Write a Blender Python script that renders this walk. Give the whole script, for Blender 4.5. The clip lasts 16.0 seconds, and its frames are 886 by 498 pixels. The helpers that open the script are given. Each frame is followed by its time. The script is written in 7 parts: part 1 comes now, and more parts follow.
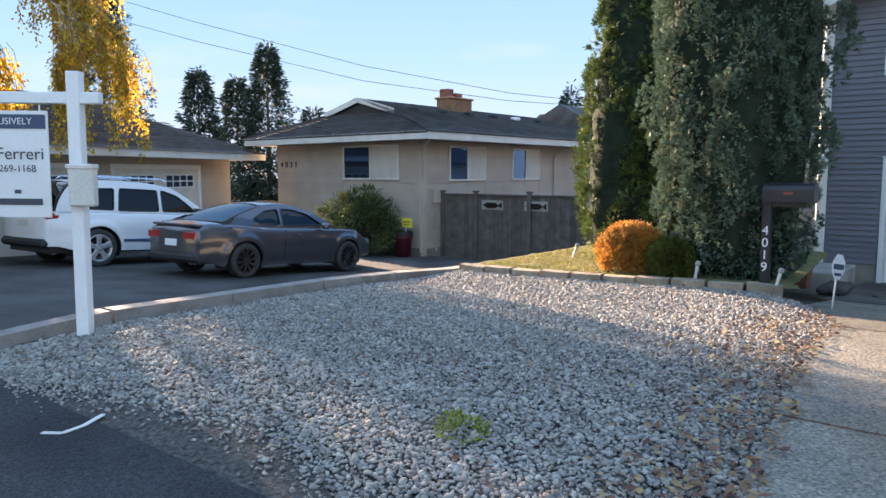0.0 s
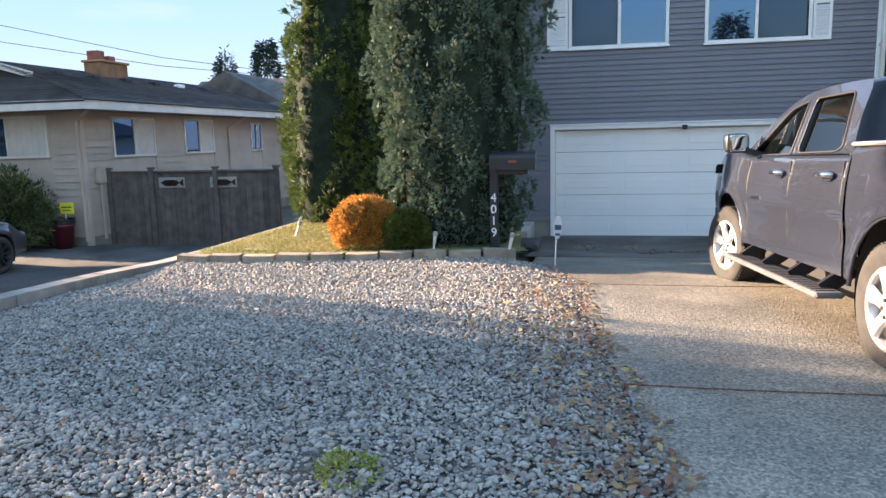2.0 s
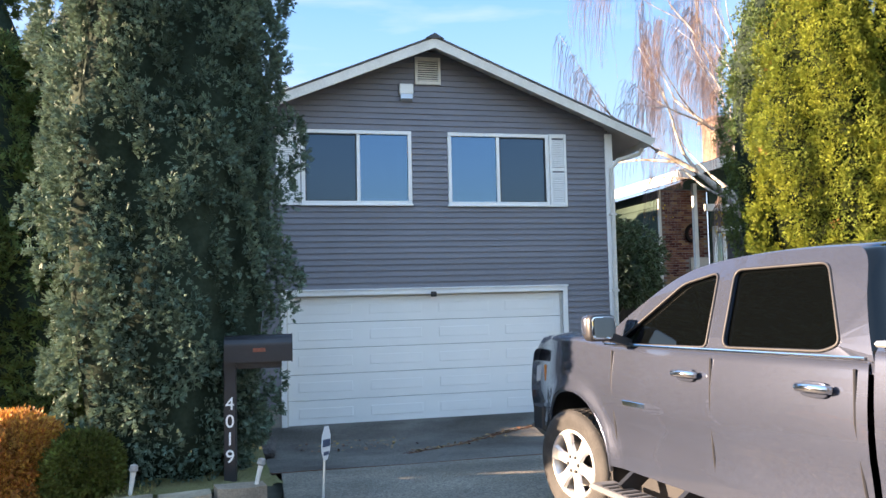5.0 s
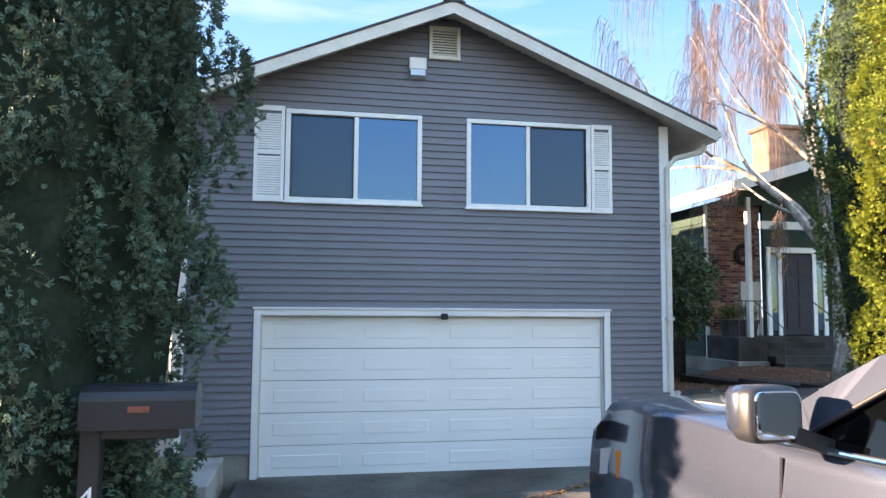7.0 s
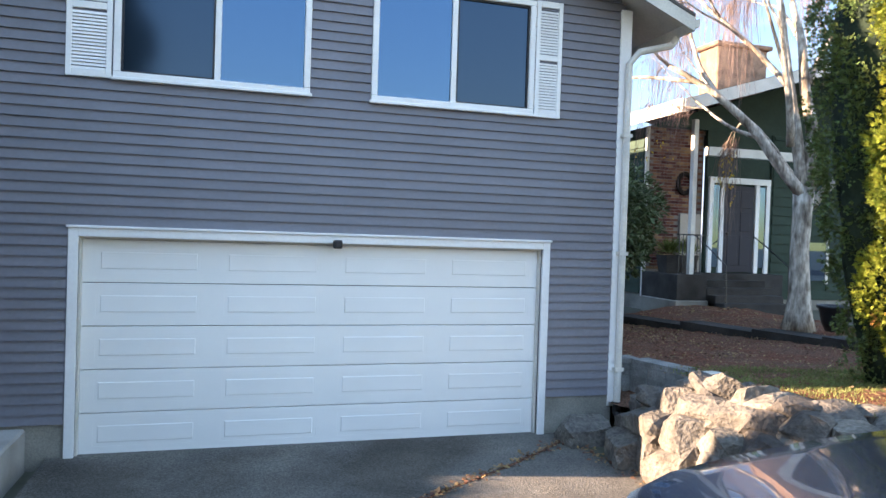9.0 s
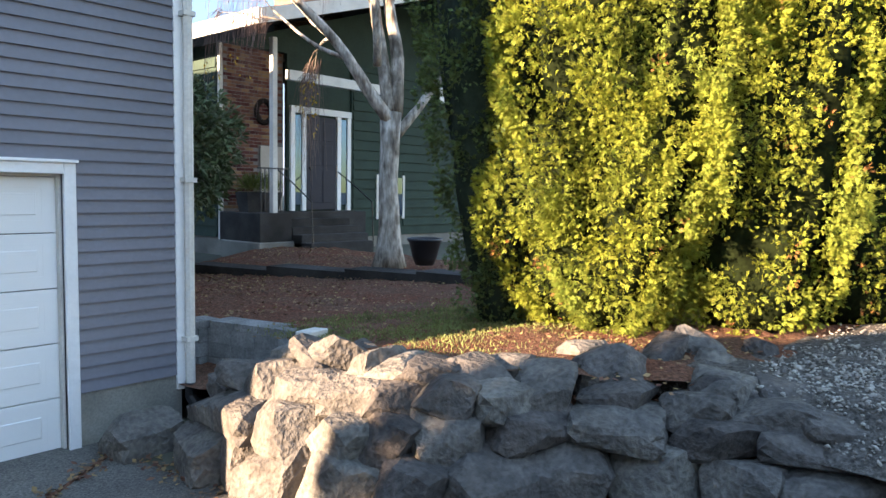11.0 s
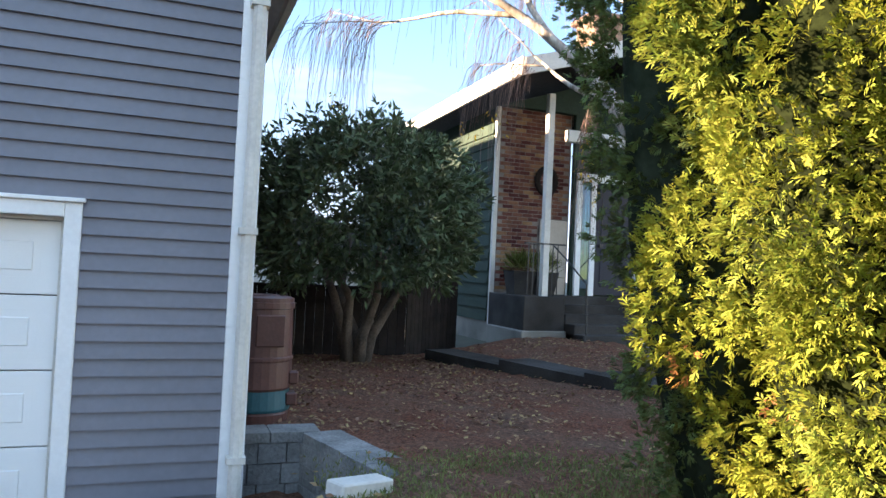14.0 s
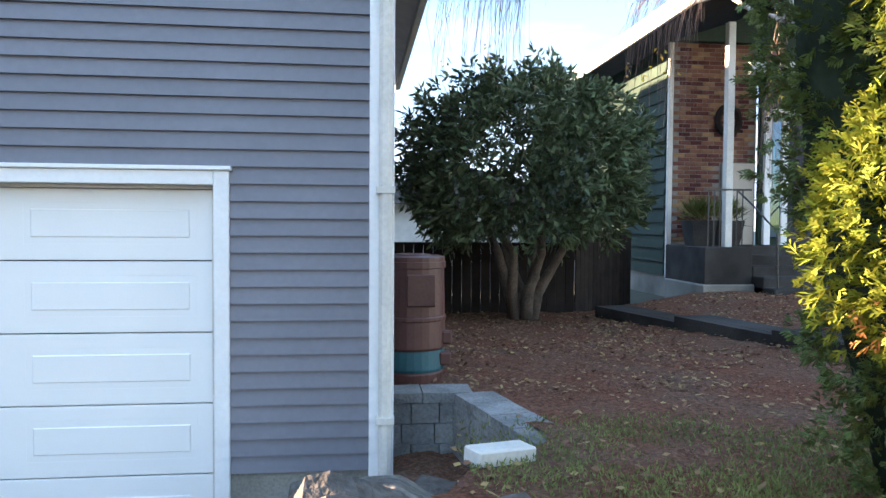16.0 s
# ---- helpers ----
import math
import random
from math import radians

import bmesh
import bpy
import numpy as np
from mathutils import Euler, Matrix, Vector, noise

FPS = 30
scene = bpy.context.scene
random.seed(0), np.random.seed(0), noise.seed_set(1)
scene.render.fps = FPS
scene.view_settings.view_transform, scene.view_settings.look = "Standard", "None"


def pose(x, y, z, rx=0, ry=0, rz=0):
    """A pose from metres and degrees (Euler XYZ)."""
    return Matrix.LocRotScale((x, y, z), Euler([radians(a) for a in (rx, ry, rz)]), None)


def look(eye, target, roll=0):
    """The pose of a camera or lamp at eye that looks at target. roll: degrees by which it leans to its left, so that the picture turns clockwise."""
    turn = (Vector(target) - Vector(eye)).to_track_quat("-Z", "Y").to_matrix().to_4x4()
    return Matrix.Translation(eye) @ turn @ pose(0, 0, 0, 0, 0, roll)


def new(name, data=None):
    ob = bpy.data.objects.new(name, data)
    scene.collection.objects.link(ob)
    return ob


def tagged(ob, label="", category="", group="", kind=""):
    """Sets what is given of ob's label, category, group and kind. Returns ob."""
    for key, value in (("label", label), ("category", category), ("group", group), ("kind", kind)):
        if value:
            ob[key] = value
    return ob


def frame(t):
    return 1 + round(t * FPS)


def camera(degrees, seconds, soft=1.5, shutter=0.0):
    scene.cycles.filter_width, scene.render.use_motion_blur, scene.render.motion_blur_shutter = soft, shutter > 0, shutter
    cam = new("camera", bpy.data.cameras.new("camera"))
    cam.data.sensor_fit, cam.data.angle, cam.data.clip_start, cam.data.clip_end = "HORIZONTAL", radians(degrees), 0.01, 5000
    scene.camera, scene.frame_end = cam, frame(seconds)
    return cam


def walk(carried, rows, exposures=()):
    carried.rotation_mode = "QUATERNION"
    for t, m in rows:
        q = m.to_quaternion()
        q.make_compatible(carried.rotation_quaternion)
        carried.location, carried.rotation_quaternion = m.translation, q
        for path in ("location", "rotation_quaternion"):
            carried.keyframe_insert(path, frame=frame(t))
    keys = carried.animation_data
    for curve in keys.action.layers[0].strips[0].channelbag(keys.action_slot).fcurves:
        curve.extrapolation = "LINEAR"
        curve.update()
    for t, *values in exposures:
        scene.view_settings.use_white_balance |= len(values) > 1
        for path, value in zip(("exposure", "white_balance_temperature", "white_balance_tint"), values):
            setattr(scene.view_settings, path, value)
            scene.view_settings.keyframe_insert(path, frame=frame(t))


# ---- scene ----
cam = camera(63.2, 16.0)
PATH = [
    (0, (1.997, -14.993, 1.953), (0.749, -13.444, 1.744), -0.1),
    (0.5, (1.8, -15.061, 1.983), (0.81, -13.338, 1.76), -0.1),
    (1, (1.487, -15.156, 1.988), (0.661, -13.354, 1.727), -0.5),
    (1.5, (1.171, -15.071, 1.993), (0.526, -13.2, 1.704), -1.1),
    (2, (0.879, -14.865, 2.028), (0.469, -12.932, 1.722), -1.4),
    (2.5, (0.595, -14.554, 2.051), (0.519, -12.579, 1.747), -1.1),
    (3, (0.429, -14.189, 2.057), (0.605, -12.215, 1.787), -0.8),
    (3.5, (0.291, -13.762, 2.116), (0.592, -11.79, 1.971), 0.1),
    (4, (0.17, -13.294, 2.178), (0.563, -11.333, 2.199), -0.6),
    (4.2, (0.146, -13.104, 2.175), (0.564, -11.149, 2.248), -1.1),
    (6.3, (0.41, -10.818, 2.215), (0.793, -8.859, 2.343), -0.8),
    (6.5, (0.479, -10.548, 2.222), (0.853, -8.587, 2.347), -0.5),
    (7, (0.731, -9.992, 2.23), (1.092, -8.032, 2.394), 0.4),
    (7.5, (0.942, -9.451, 2.235), (1.254, -7.476, 2.258), -1.1),
    (8, (1.163, -8.86, 2.267), (1.6, -6.911, 2.178), -0.3),
    (8.5, (1.37, -8.247, 2.276), (1.831, -6.301, 2.234), 1.3),
    (9, (1.467, -7.683, 2.232), (2.041, -5.767, 2.198), 1.9),
    (9.5, (1.643, -7.12, 2.176), (2.425, -5.28, 2.125), 2.0),
    (10, (1.867, -6.623, 2.122), (3.003, -4.983, 1.993), -0.3),
    (10.2, (2.006, -6.433, 2.107), (3.285, -4.904, 1.943), -0.5),
    (12.3, (4.053, -5.183, 1.925), (5.635, -3.967, 1.791), 1.2),
    (12.5, (4.278, -5.126, 1.924), (5.814, -3.851, 1.804), 1.4),
    (13, (4.828, -4.974, 1.891), (6.172, -3.495, 1.82), 1.5),
    (13.5, (5.233, -4.763, 1.903), (6.277, -3.057, 1.907), 2.0),
    (14, (5.535, -4.592, 1.914), (6.244, -2.723, 1.975), 2.7),
    (14.5, (5.795, -4.495, 1.897), (6.339, -2.571, 1.924), 2.3),
    (15, (5.934, -4.44, 1.886), (6.467, -2.513, 1.841), 1.7),
    (15.5, (5.968, -4.419, 1.877), (6.45, -2.479, 1.803), 1.1),
    (16, (5.818, -4.38, 1.906), (6.05, -2.395, 1.834), 0.4),
]
walk(cam, [(t, look(e, g, r)) for t, e, g, r in PATH], [(0, 2.65, 6200, 25), (3, 2.8, 6200, 25), (7, 3.05, 6200, 25), (9, 3.2, 6250, 25), (12.5, 3.0, 6300, 25), (14.5, 3.3, 6300, 25), (15.3, 3.35, 6300, 25), (16, 3.55, 6300, 25)])

world = bpy.data.worlds.new("sky")
scene.world = world
world.use_nodes = True
SUN_EL, SUN_AZ = radians(13.0), math.atan2(-0.968, 0.25)
wn = world.node_tree.nodes
sky = wn.new("ShaderNodeTexSky")
sky.sky_type, sky.sun_disc = "NISHITA", False
sky.sun_elevation, sky.sun_rotation = SUN_EL, SUN_AZ % (2 * math.pi)
sky.air_density, sky.dust_density, sky.ozone_density = 1.3, 0.15, 1.5
wn["Background"].inputs["Strength"].default_value = 0.15
even, rich = wn.new("ShaderNodeGamma"), wn.new("ShaderNodeHueSaturation")
even.inputs["Gamma"].default_value = 0.42
rich.inputs["Saturation"].default_value, rich.inputs["Value"].default_value = 1.9, 1.2
world.node_tree.links.new(sky.outputs["Color"], even.inputs["Color"])
world.node_tree.links.new(even.outputs["Color"], rich.inputs["Color"])
world.node_tree.links.new(rich.outputs["Color"], wn["Background"].inputs["Color"])
sun = new("sun", bpy.data.lights.new("sun", "SUN"))
sun.data.energy, sun.data.angle, sun.data.color = 5.0, radians(0.6), (1.0, 0.76, 0.46)
TO_SUN = Vector((math.sin(SUN_AZ) * math.cos(SUN_EL), math.cos(SUN_AZ) * math.cos(SUN_EL), math.sin(SUN_EL)))
sun.matrix_world = look(TO_SUN * 50, (0, 0, 0))

rng = np.random.default_rng(7)


# ---- materials ----
def mat(name, color, rough=0.7, metal=0.0, var=0.12, scale=3.0, fine=60.0, bump=0.2, dist=0.01, island=0.0, obj_rand=0.0,
        tint=None, stains=0.0, coat=0.0, thin=0.0, spec=0.5, speck=0.0, cells=80.0, stretch=None):
    """Procedural surface: broad and fine variation of colour and gloss, relief, and shifts piece by piece."""
    m = bpy.data.materials.new(name)
    m.use_nodes = True
    n, l = m.node_tree.nodes, m.node_tree.links
    b = n["Principled BSDF"]
    b.inputs["Roughness"].default_value, b.inputs["Metallic"].default_value = rough, metal
    b.inputs["Coat Weight"].default_value = coat
    b.inputs["Coat Roughness"].default_value = 0.03
    b.inputs["Specular IOR Level"].default_value = spec
    geo = n.new("ShaderNodeNewGeometry")
    big, small = n.new("ShaderNodeTexNoise"), n.new("ShaderNodeTexNoise")
    for tex, s, d in ((big, scale, 4), (small, fine, 3)):
        tex.inputs["Scale"].default_value, tex.inputs["Detail"].default_value = s, d
        if stretch:
            mp = n.new("ShaderNodeMapping")
            mp.inputs["Scale"].default_value = stretch
            l.new(geo.outputs["Position"], mp.inputs["Vector"]), l.new(mp.outputs["Vector"], tex.inputs["Vector"])
        else:
            l.new(geo.outputs["Position"], tex.inputs["Vector"])
    mix = n.new("ShaderNodeMix")
    mix.data_type = "RGBA"
    c2 = tint or tuple(c * (1 - 2.2 * var) for c in color)
    mix.inputs["A"].default_value, mix.inputs["B"].default_value = (*color, 1), (*c2, 1)
    ramp = n.new("ShaderNodeMapRange")
    ramp.inputs["From Min"].default_value, ramp.inputs["From Max"].default_value = 0.35, 0.7
    l.new(big.outputs["Fac"], ramp.inputs["Value"])
    l.new(ramp.outputs["Result"], mix.inputs["Factor"])
    hsv = n.new("ShaderNodeHueSaturation")
    l.new(mix.outputs["Result"], hsv.inputs["Color"])
    val = n.new("ShaderNodeMapRange")
    val.inputs["From Min"].default_value, val.inputs["From Max"].default_value = 0.3, 0.7
    val.inputs["To Min"].default_value, val.inputs["To Max"].default_value = 1 - var, 1 + var
    l.new(small.outputs["Fac"], val.inputs["Value"])
    last = val.outputs["Result"]
    if speck:
        vo, vr, vm = n.new("ShaderNodeTexVoronoi"), n.new("ShaderNodeMapRange"), n.new("ShaderNodeMath")
        vo.inputs["Scale"].default_value = cells
        vr.inputs["To Min"].default_value, vr.inputs["To Max"].default_value = 1 - speck, 1 + speck
        vm.operation = "MULTIPLY"
        l.new(geo.outputs["Position"], vo.inputs["Vector"]), l.new(vo.outputs["Color"], vr.inputs["Value"])
        l.new(last, vm.inputs[0]), l.new(vr.outputs["Result"], vm.inputs[1])
        last = vm.outputs[0]
    for amount, socket in ((island, geo.outputs["Random Per Island"]), (obj_rand, None)):
        if amount:
            if socket is None:
                socket = n.new("ShaderNodeObjectInfo").outputs["Random"]
            r = n.new("ShaderNodeMapRange")
            r.inputs["To Min"].default_value, r.inputs["To Max"].default_value = 1 - amount, 1 + amount
            l.new(socket, r.inputs["Value"])
            mul = n.new("ShaderNodeMath")
            mul.operation = "MULTIPLY"
            l.new(last, mul.inputs[0]), l.new(r.outputs["Result"], mul.inputs[1])
            last = mul.outputs[0]
            h = n.new("ShaderNodeMapRange")
            h.inputs["To Min"].default_value, h.inputs["To Max"].default_value = 0.5 - amount * 0.06, 0.5 + amount * 0.06
            l.new(socket, h.inputs["Value"]), l.new(h.outputs["Result"], hsv.inputs["Hue"])
    l.new(last, hsv.inputs["Value"])
    out = hsv.outputs["Color"]
    if stains:
        st = n.new("ShaderNodeTexNoise")
        st.inputs["Scale"].default_value, st.inputs["Detail"].default_value = scale * 0.4, 6
        l.new(geo.outputs["Position"], st.inputs["Vector"])
        sr = n.new("ShaderNodeMapRange")
        sr.inputs["From Min"].default_value, sr.inputs["From Max"].default_value = 0.5, 0.62
        sr.inputs["To Max"].default_value = stains
        l.new(st.outputs["Fac"], sr.inputs["Value"])
        sm = n.new("ShaderNodeMix")
        sm.data_type, sm.blend_type = "RGBA", "MULTIPLY"
        sm.inputs["B"].default_value = (0.35, 0.32, 0.28, 1)
        l.new(sr.outputs["Result"], sm.inputs["Factor"]), l.new(out, sm.inputs["A"])
        out = sm.outputs["Result"]
    l.new(out, b.inputs["Base Color"])
    if bump:
        bp = n.new("ShaderNodeBump")
        bp.inputs["Strength"].default_value, bp.inputs["Distance"].default_value = bump, dist
        l.new(small.outputs["Fac"], bp.inputs["Height"]), l.new(bp.outputs["Normal"], b.inputs["Normal"])
    if thin:
        tr, ms = n.new("ShaderNodeBsdfTranslucent"), n.new("ShaderNodeMixShader")
        ms.inputs["Fac"].default_value = thin
        l.new(out, tr.inputs["Color"]), l.new(b.outputs["BSDF"], ms.inputs[1]), l.new(tr.outputs["BSDF"], ms.inputs[2])
        l.new(ms.outputs["Shader"], n["Material Output"].inputs["Surface"])
    return m


def pane_mat(name, color, rough=0.02, clear=0.0, ior=1.6, tint=(1, 1, 1), spec=0.8):
    """Window glass: a dark, mirror-smooth sheet, or a clear one."""
    m = bpy.data.materials.new(name)
    m.use_nodes = True
    b = m.node_tree.nodes["Principled BSDF"]
    b.inputs["Base Color"].default_value = (*color, 1)
    b.inputs["Roughness"].default_value, b.inputs["IOR"].default_value = rough, ior
    b.inputs["Specular Tint"].default_value = (*tint, 1)
    b.inputs["Transmission Weight"].default_value = clear
    b.inputs["Specular IOR Level"].default_value = spec
    return m


M = dict(
    asphalt=mat("asphalt", (0.06, 0.06, 0.062), 0.95, spec=0.08, scale=0.8, fine=60, bump=0.6, dist=0.006, var=0.2, stains=0.5, speck=0.5, cells=110),
    old_asphalt=mat("old_asphalt", (0.10, 0.097, 0.092), 0.95, spec=0.15, speck=0.4, cells=70, scale=0.9, fine=120, bump=0.5, dist=0.006, var=0.2, stains=0.5),
    concrete=mat("drive_concrete", (0.25, 0.225, 0.18), 0.9, scale=1.3, fine=60, bump=0.9, dist=0.01, var=0.25, stains=0.35, tint=(0.17, 0.155, 0.13), spec=0.2, speck=0.55, cells=75),
    slab=mat("plain_concrete", (0.36, 0.34, 0.31), 0.9, scale=2, fine=90, bump=0.3, var=0.12, stains=0.4),
    kerb=mat("kerb_concrete", (0.29, 0.265, 0.235), 0.9, scale=4, fine=80, bump=0.4, var=0.15, obj_rand=0.12, stains=0.5),
    pebble=mat("pebbles", (0.32, 0.295, 0.26), 0.85, spec=0.25, scale=8, fine=70, bump=0.2, var=0.15, island=0.38),
    pebble_bed=mat("pebble_bed", (0.15, 0.135, 0.12), 0.95, spec=0.1, scale=30, fine=70, bump=1.0, dist=0.03, var=0.3),
    soil=mat("bark_soil", (0.15, 0.060, 0.036), 0.95, spec=0.1, speck=0.45, cells=45, scale=1.4, fine=50, bump=1.0, dist=0.03, var=0.25, tint=(0.14, 0.082, 0.055)),
    lawn=mat("lawn_soil", (0.17, 0.15, 0.06), 0.95, scale=2.5, fine=60, bump=0.9, dist=0.02, var=0.25, tint=(0.12, 0.13, 0.04)),
    grass=mat("grass_blades", (0.22, 0.22, 0.06), 0.8, scale=2.0, fine=20, bump=0, var=0.2, island=0.35, tint=(0.30, 0.25, 0.10), thin=0.3),
    siding=mat("grey_vinyl_siding", (0.165, 0.165, 0.192), 0.55, scale=1.5, fine=25, bump=0.08, dist=0.004, var=0.05, obj_rand=0.05),
    siding_tan=mat("tan_siding", (0.42, 0.355, 0.29), 0.65, scale=2, fine=30, bump=0.1, var=0.06, obj_rand=0.05),
    siding_green=mat("green_siding", (0.036, 0.058, 0.044), 0.7, spec=0.15, scale=2, fine=30, bump=0.1, var=0.1, obj_rand=0.07),
    tan_panel=mat("tan_panel", (0.45, 0.385, 0.315), 0.7, scale=2, fine=40, bump=0.1, var=0.06),
    white=mat("white_paint", (0.78, 0.78, 0.77), 0.45, scale=3, fine=40, bump=0.06, var=0.03),
    door_white=mat("white_steel_door", (0.80, 0.80, 0.78), 0.42, scale=1.2, fine=220, bump=0.08, dist=0.002, var=0.02),
    offwhite=mat("weathered_white_paint", (0.66, 0.63, 0.57), 0.6, scale=3, fine=40, bump=0.12, var=0.08),
    shingle=mat("dark_shingles", (0.10, 0.092, 0.086), 0.9, scale=2, fine=60, bump=0.6, dist=0.01, var=0.25, obj_rand=0.2, island=0.3),
    shingle_brown=mat("brown_shingles", (0.13, 0.105, 0.088), 0.9, scale=2, fine=60, bump=0.6, dist=0.01, var=0.25, obj_rand=0.2, island=0.3),
    fence=mat("weathered_fence_wood", (0.125, 0.105, 0.092), 0.85, scale=5, fine=70, bump=0.4, var=0.2, obj_rand=0.2),
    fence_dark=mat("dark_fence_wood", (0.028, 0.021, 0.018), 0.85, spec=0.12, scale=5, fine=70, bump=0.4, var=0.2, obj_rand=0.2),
    foundation=mat("foundation_concrete", (0.27, 0.255, 0.22), 0.9, scale=2, fine=60, bump=0.3, var=0.15, stains=0.4),
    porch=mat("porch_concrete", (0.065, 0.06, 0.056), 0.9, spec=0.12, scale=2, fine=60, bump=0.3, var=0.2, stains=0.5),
    brick=mat("red_brick", (0.17, 0.078, 0.054), 0.9, spec=0.12, scale=4, fine=70, bump=0.5, var=0.15, obj_rand=0.65, island=0.6),
    mortar=mat("mortar", (0.24, 0.21, 0.19), 0.95, spec=0.1, scale=8, fine=80, bump=0.4, var=0.15),
    rock=mat("basalt_rock", (0.135, 0.122, 0.108), 0.9, spec=0.2, scale=5, fine=26, bump=1.0, dist=0.03, var=0.3, obj_rand=0.35, tint=(0.075, 0.07, 0.066), stains=0.3),
    block=mat("concrete_block", (0.23, 0.235, 0.23), 0.95, scale=5, fine=45, bump=0.9, dist=0.015, var=0.2, obj_rand=0.15),
    black=mat("black_metal", (0.02, 0.02, 0.024), 0.4, scale=4, fine=60, bump=0.05, var=0.1),
    plastic_black=mat("black_plastic", (0.018, 0.018, 0.02), 0.55, scale=4, fine=80, bump=0.1, var=0.1),
    yew=mat("yew_needles", (0.125, 0.175, 0.12), 0.6, scale=2.0, fine=12, bump=0, var=0.2, island=0.45, tint=(0.085, 0.135, 0.10), spec=0.12, thin=0.15),
    # crown interiors: their shade is put into a very dark core colour
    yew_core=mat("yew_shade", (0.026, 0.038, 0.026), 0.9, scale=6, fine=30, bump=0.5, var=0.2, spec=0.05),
    # same for the hedge: near-black green paints the shaded gaps behind the fans
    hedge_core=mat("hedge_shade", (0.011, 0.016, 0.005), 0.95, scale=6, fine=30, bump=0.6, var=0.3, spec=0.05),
    arb=mat("arborvitae_leaves", (0.105, 0.135, 0.028), 0.6, scale=1.2, fine=9, bump=0, var=0.25, island=0.4, tint=(0.15, 0.145, 0.025), spec=0.15, thin=0.28),
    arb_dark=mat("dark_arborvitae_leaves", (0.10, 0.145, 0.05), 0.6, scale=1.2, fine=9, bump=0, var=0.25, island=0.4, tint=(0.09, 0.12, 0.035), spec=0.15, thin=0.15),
    hedge=mat("golden_cedar_leaves", (0.225, 0.25, 0.028), 0.65, scale=1.6, fine=7, bump=0, var=0.2, island=0.32, tint=(0.15, 0.19, 0.03), spec=0.15, thin=0.3),
    hedge_tip=mat("browned_cedar_tips", (0.30, 0.15, 0.05), 0.7, scale=2, fine=9, bump=0, var=0.2, island=0.4, spec=0.15, thin=0.25),
    orange=mat("orange_bush_leaves", (0.50, 0.22, 0.035), 0.7, scale=3, fine=9, bump=0, var=0.2, island=0.4, tint=(0.38, 0.20, 0.05), thin=0.3),
    boxwood=mat("boxwood_leaves", (0.13, 0.15, 0.035), 0.55, scale=4, fine=9, bump=0, var=0.25, island=0.45, spec=0.15, thin=0.2),
    rhodo=mat("rhododendron_leaves", (0.11, 0.145, 0.07), 0.45, scale=2, fine=9, bump=0, var=0.2, island=0.4, spec=0.15, thin=0.12),
    pieris=mat("pieris_leaves", (0.13, 0.15, 0.06), 0.5, scale=2, fine=9, bump=0, var=0.3, island=0.5, tint=(0.05, 0.08, 0.03), spec=0.15, thin=0.2),
    yellow=mat("yellow_birch_leaves", (0.65, 0.42, 0.035), 0.6, scale=2, fine=9, bump=0, var=0.2, island=0.35, thin=0.55),
    litter=mat("fallen_leaves", (0.27, 0.15, 0.075), 0.8, scale=2, fine=20, bump=0, var=0.2, island=0.6, thin=0.15),
    conifer=mat("conifer_needles", (0.05, 0.072, 0.052), 0.7, scale=1, fine=9, bump=0, var=0.2, island=0.4, spec=0.15, thin=0.1),
    birch=mat("birch_bark", (0.52, 0.47, 0.40), 0.8, spec=0.2, scale=6, fine=16, bump=0.5, dist=0.012, var=0.3, tint=(0.16, 0.13, 0.105), stains=0.8, stretch=(2.0, 2.0, 0.55)),
    bark=mat("grey_brown_bark", (0.13, 0.095, 0.07), 0.9, scale=6, fine=40, bump=0.7, dist=0.02, var=0.25),
    twig=mat("birch_twigs", (0.19, 0.125, 0.105), 0.8, scale=6, fine=40, bump=0, var=0.2, island=0.3),
    barrel=mat("brown_barrel_plastic", (0.11, 0.045, 0.036), 0.45, scale=3, fine=40, bump=0.15, var=0.12),
    teal=mat("teal_plastic", (0.015, 0.09, 0.11), 0.5, scale=3, fine=40, bump=0.1, var=0.1),
    curtain=mat("curtain", (0.55, 0.52, 0.47), 0.9, scale=3, fine=40, bump=0.1, var=0.06),
    # unlit rooms: the lack of light is put into this dark colour
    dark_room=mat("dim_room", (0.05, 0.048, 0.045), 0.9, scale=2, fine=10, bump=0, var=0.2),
    red_pot=mat("dark_red_plastic", (0.10, 0.012, 0.02), 0.4, scale=3, fine=40, bump=0.05, var=0.1),
    terracotta=mat("terracotta", (0.30, 0.10, 0.06), 0.8, scale=5, fine=40, bump=0.2, var=0.15, stains=0.4),
    sign_yellow=mat("yellow_card", (0.80, 0.70, 0.03), 0.6, scale=3, fine=40, bump=0, var=0.03),
    sign_blue=mat("slate_blue_print", (0.045, 0.075, 0.14), 0.5, scale=3, fine=40, bump=0, var=0.03),
    ink=mat("grey_ink", (0.06, 0.065, 0.085), 0.5, scale=3, fine=40, bump=0, var=0.03),
    mirror=mat("mirror_silver", (0.8, 0.82, 0.82), 0.03, 1.0, scale=3, fine=40, bump=0, var=0.0),
    chrome=mat("chrome", (0.75, 0.75, 0.76), 0.12, 1.0, scale=3, fine=40, bump=0, var=0.03),
    alloy=mat("silver_alloy", (0.62, 0.61, 0.60), 0.35, 0.7, scale=6, fine=60, bump=0.05, var=0.06),
    step_grey=mat("step_grey_plastic", (0.12, 0.12, 0.125), 0.6, scale=6, fine=60, bump=0.1, var=0.12),
    dark_alloy=mat("black_alloy", (0.03, 0.03, 0.032), 0.3, 0.4, scale=6, fine=60, bump=0.05, var=0.06),
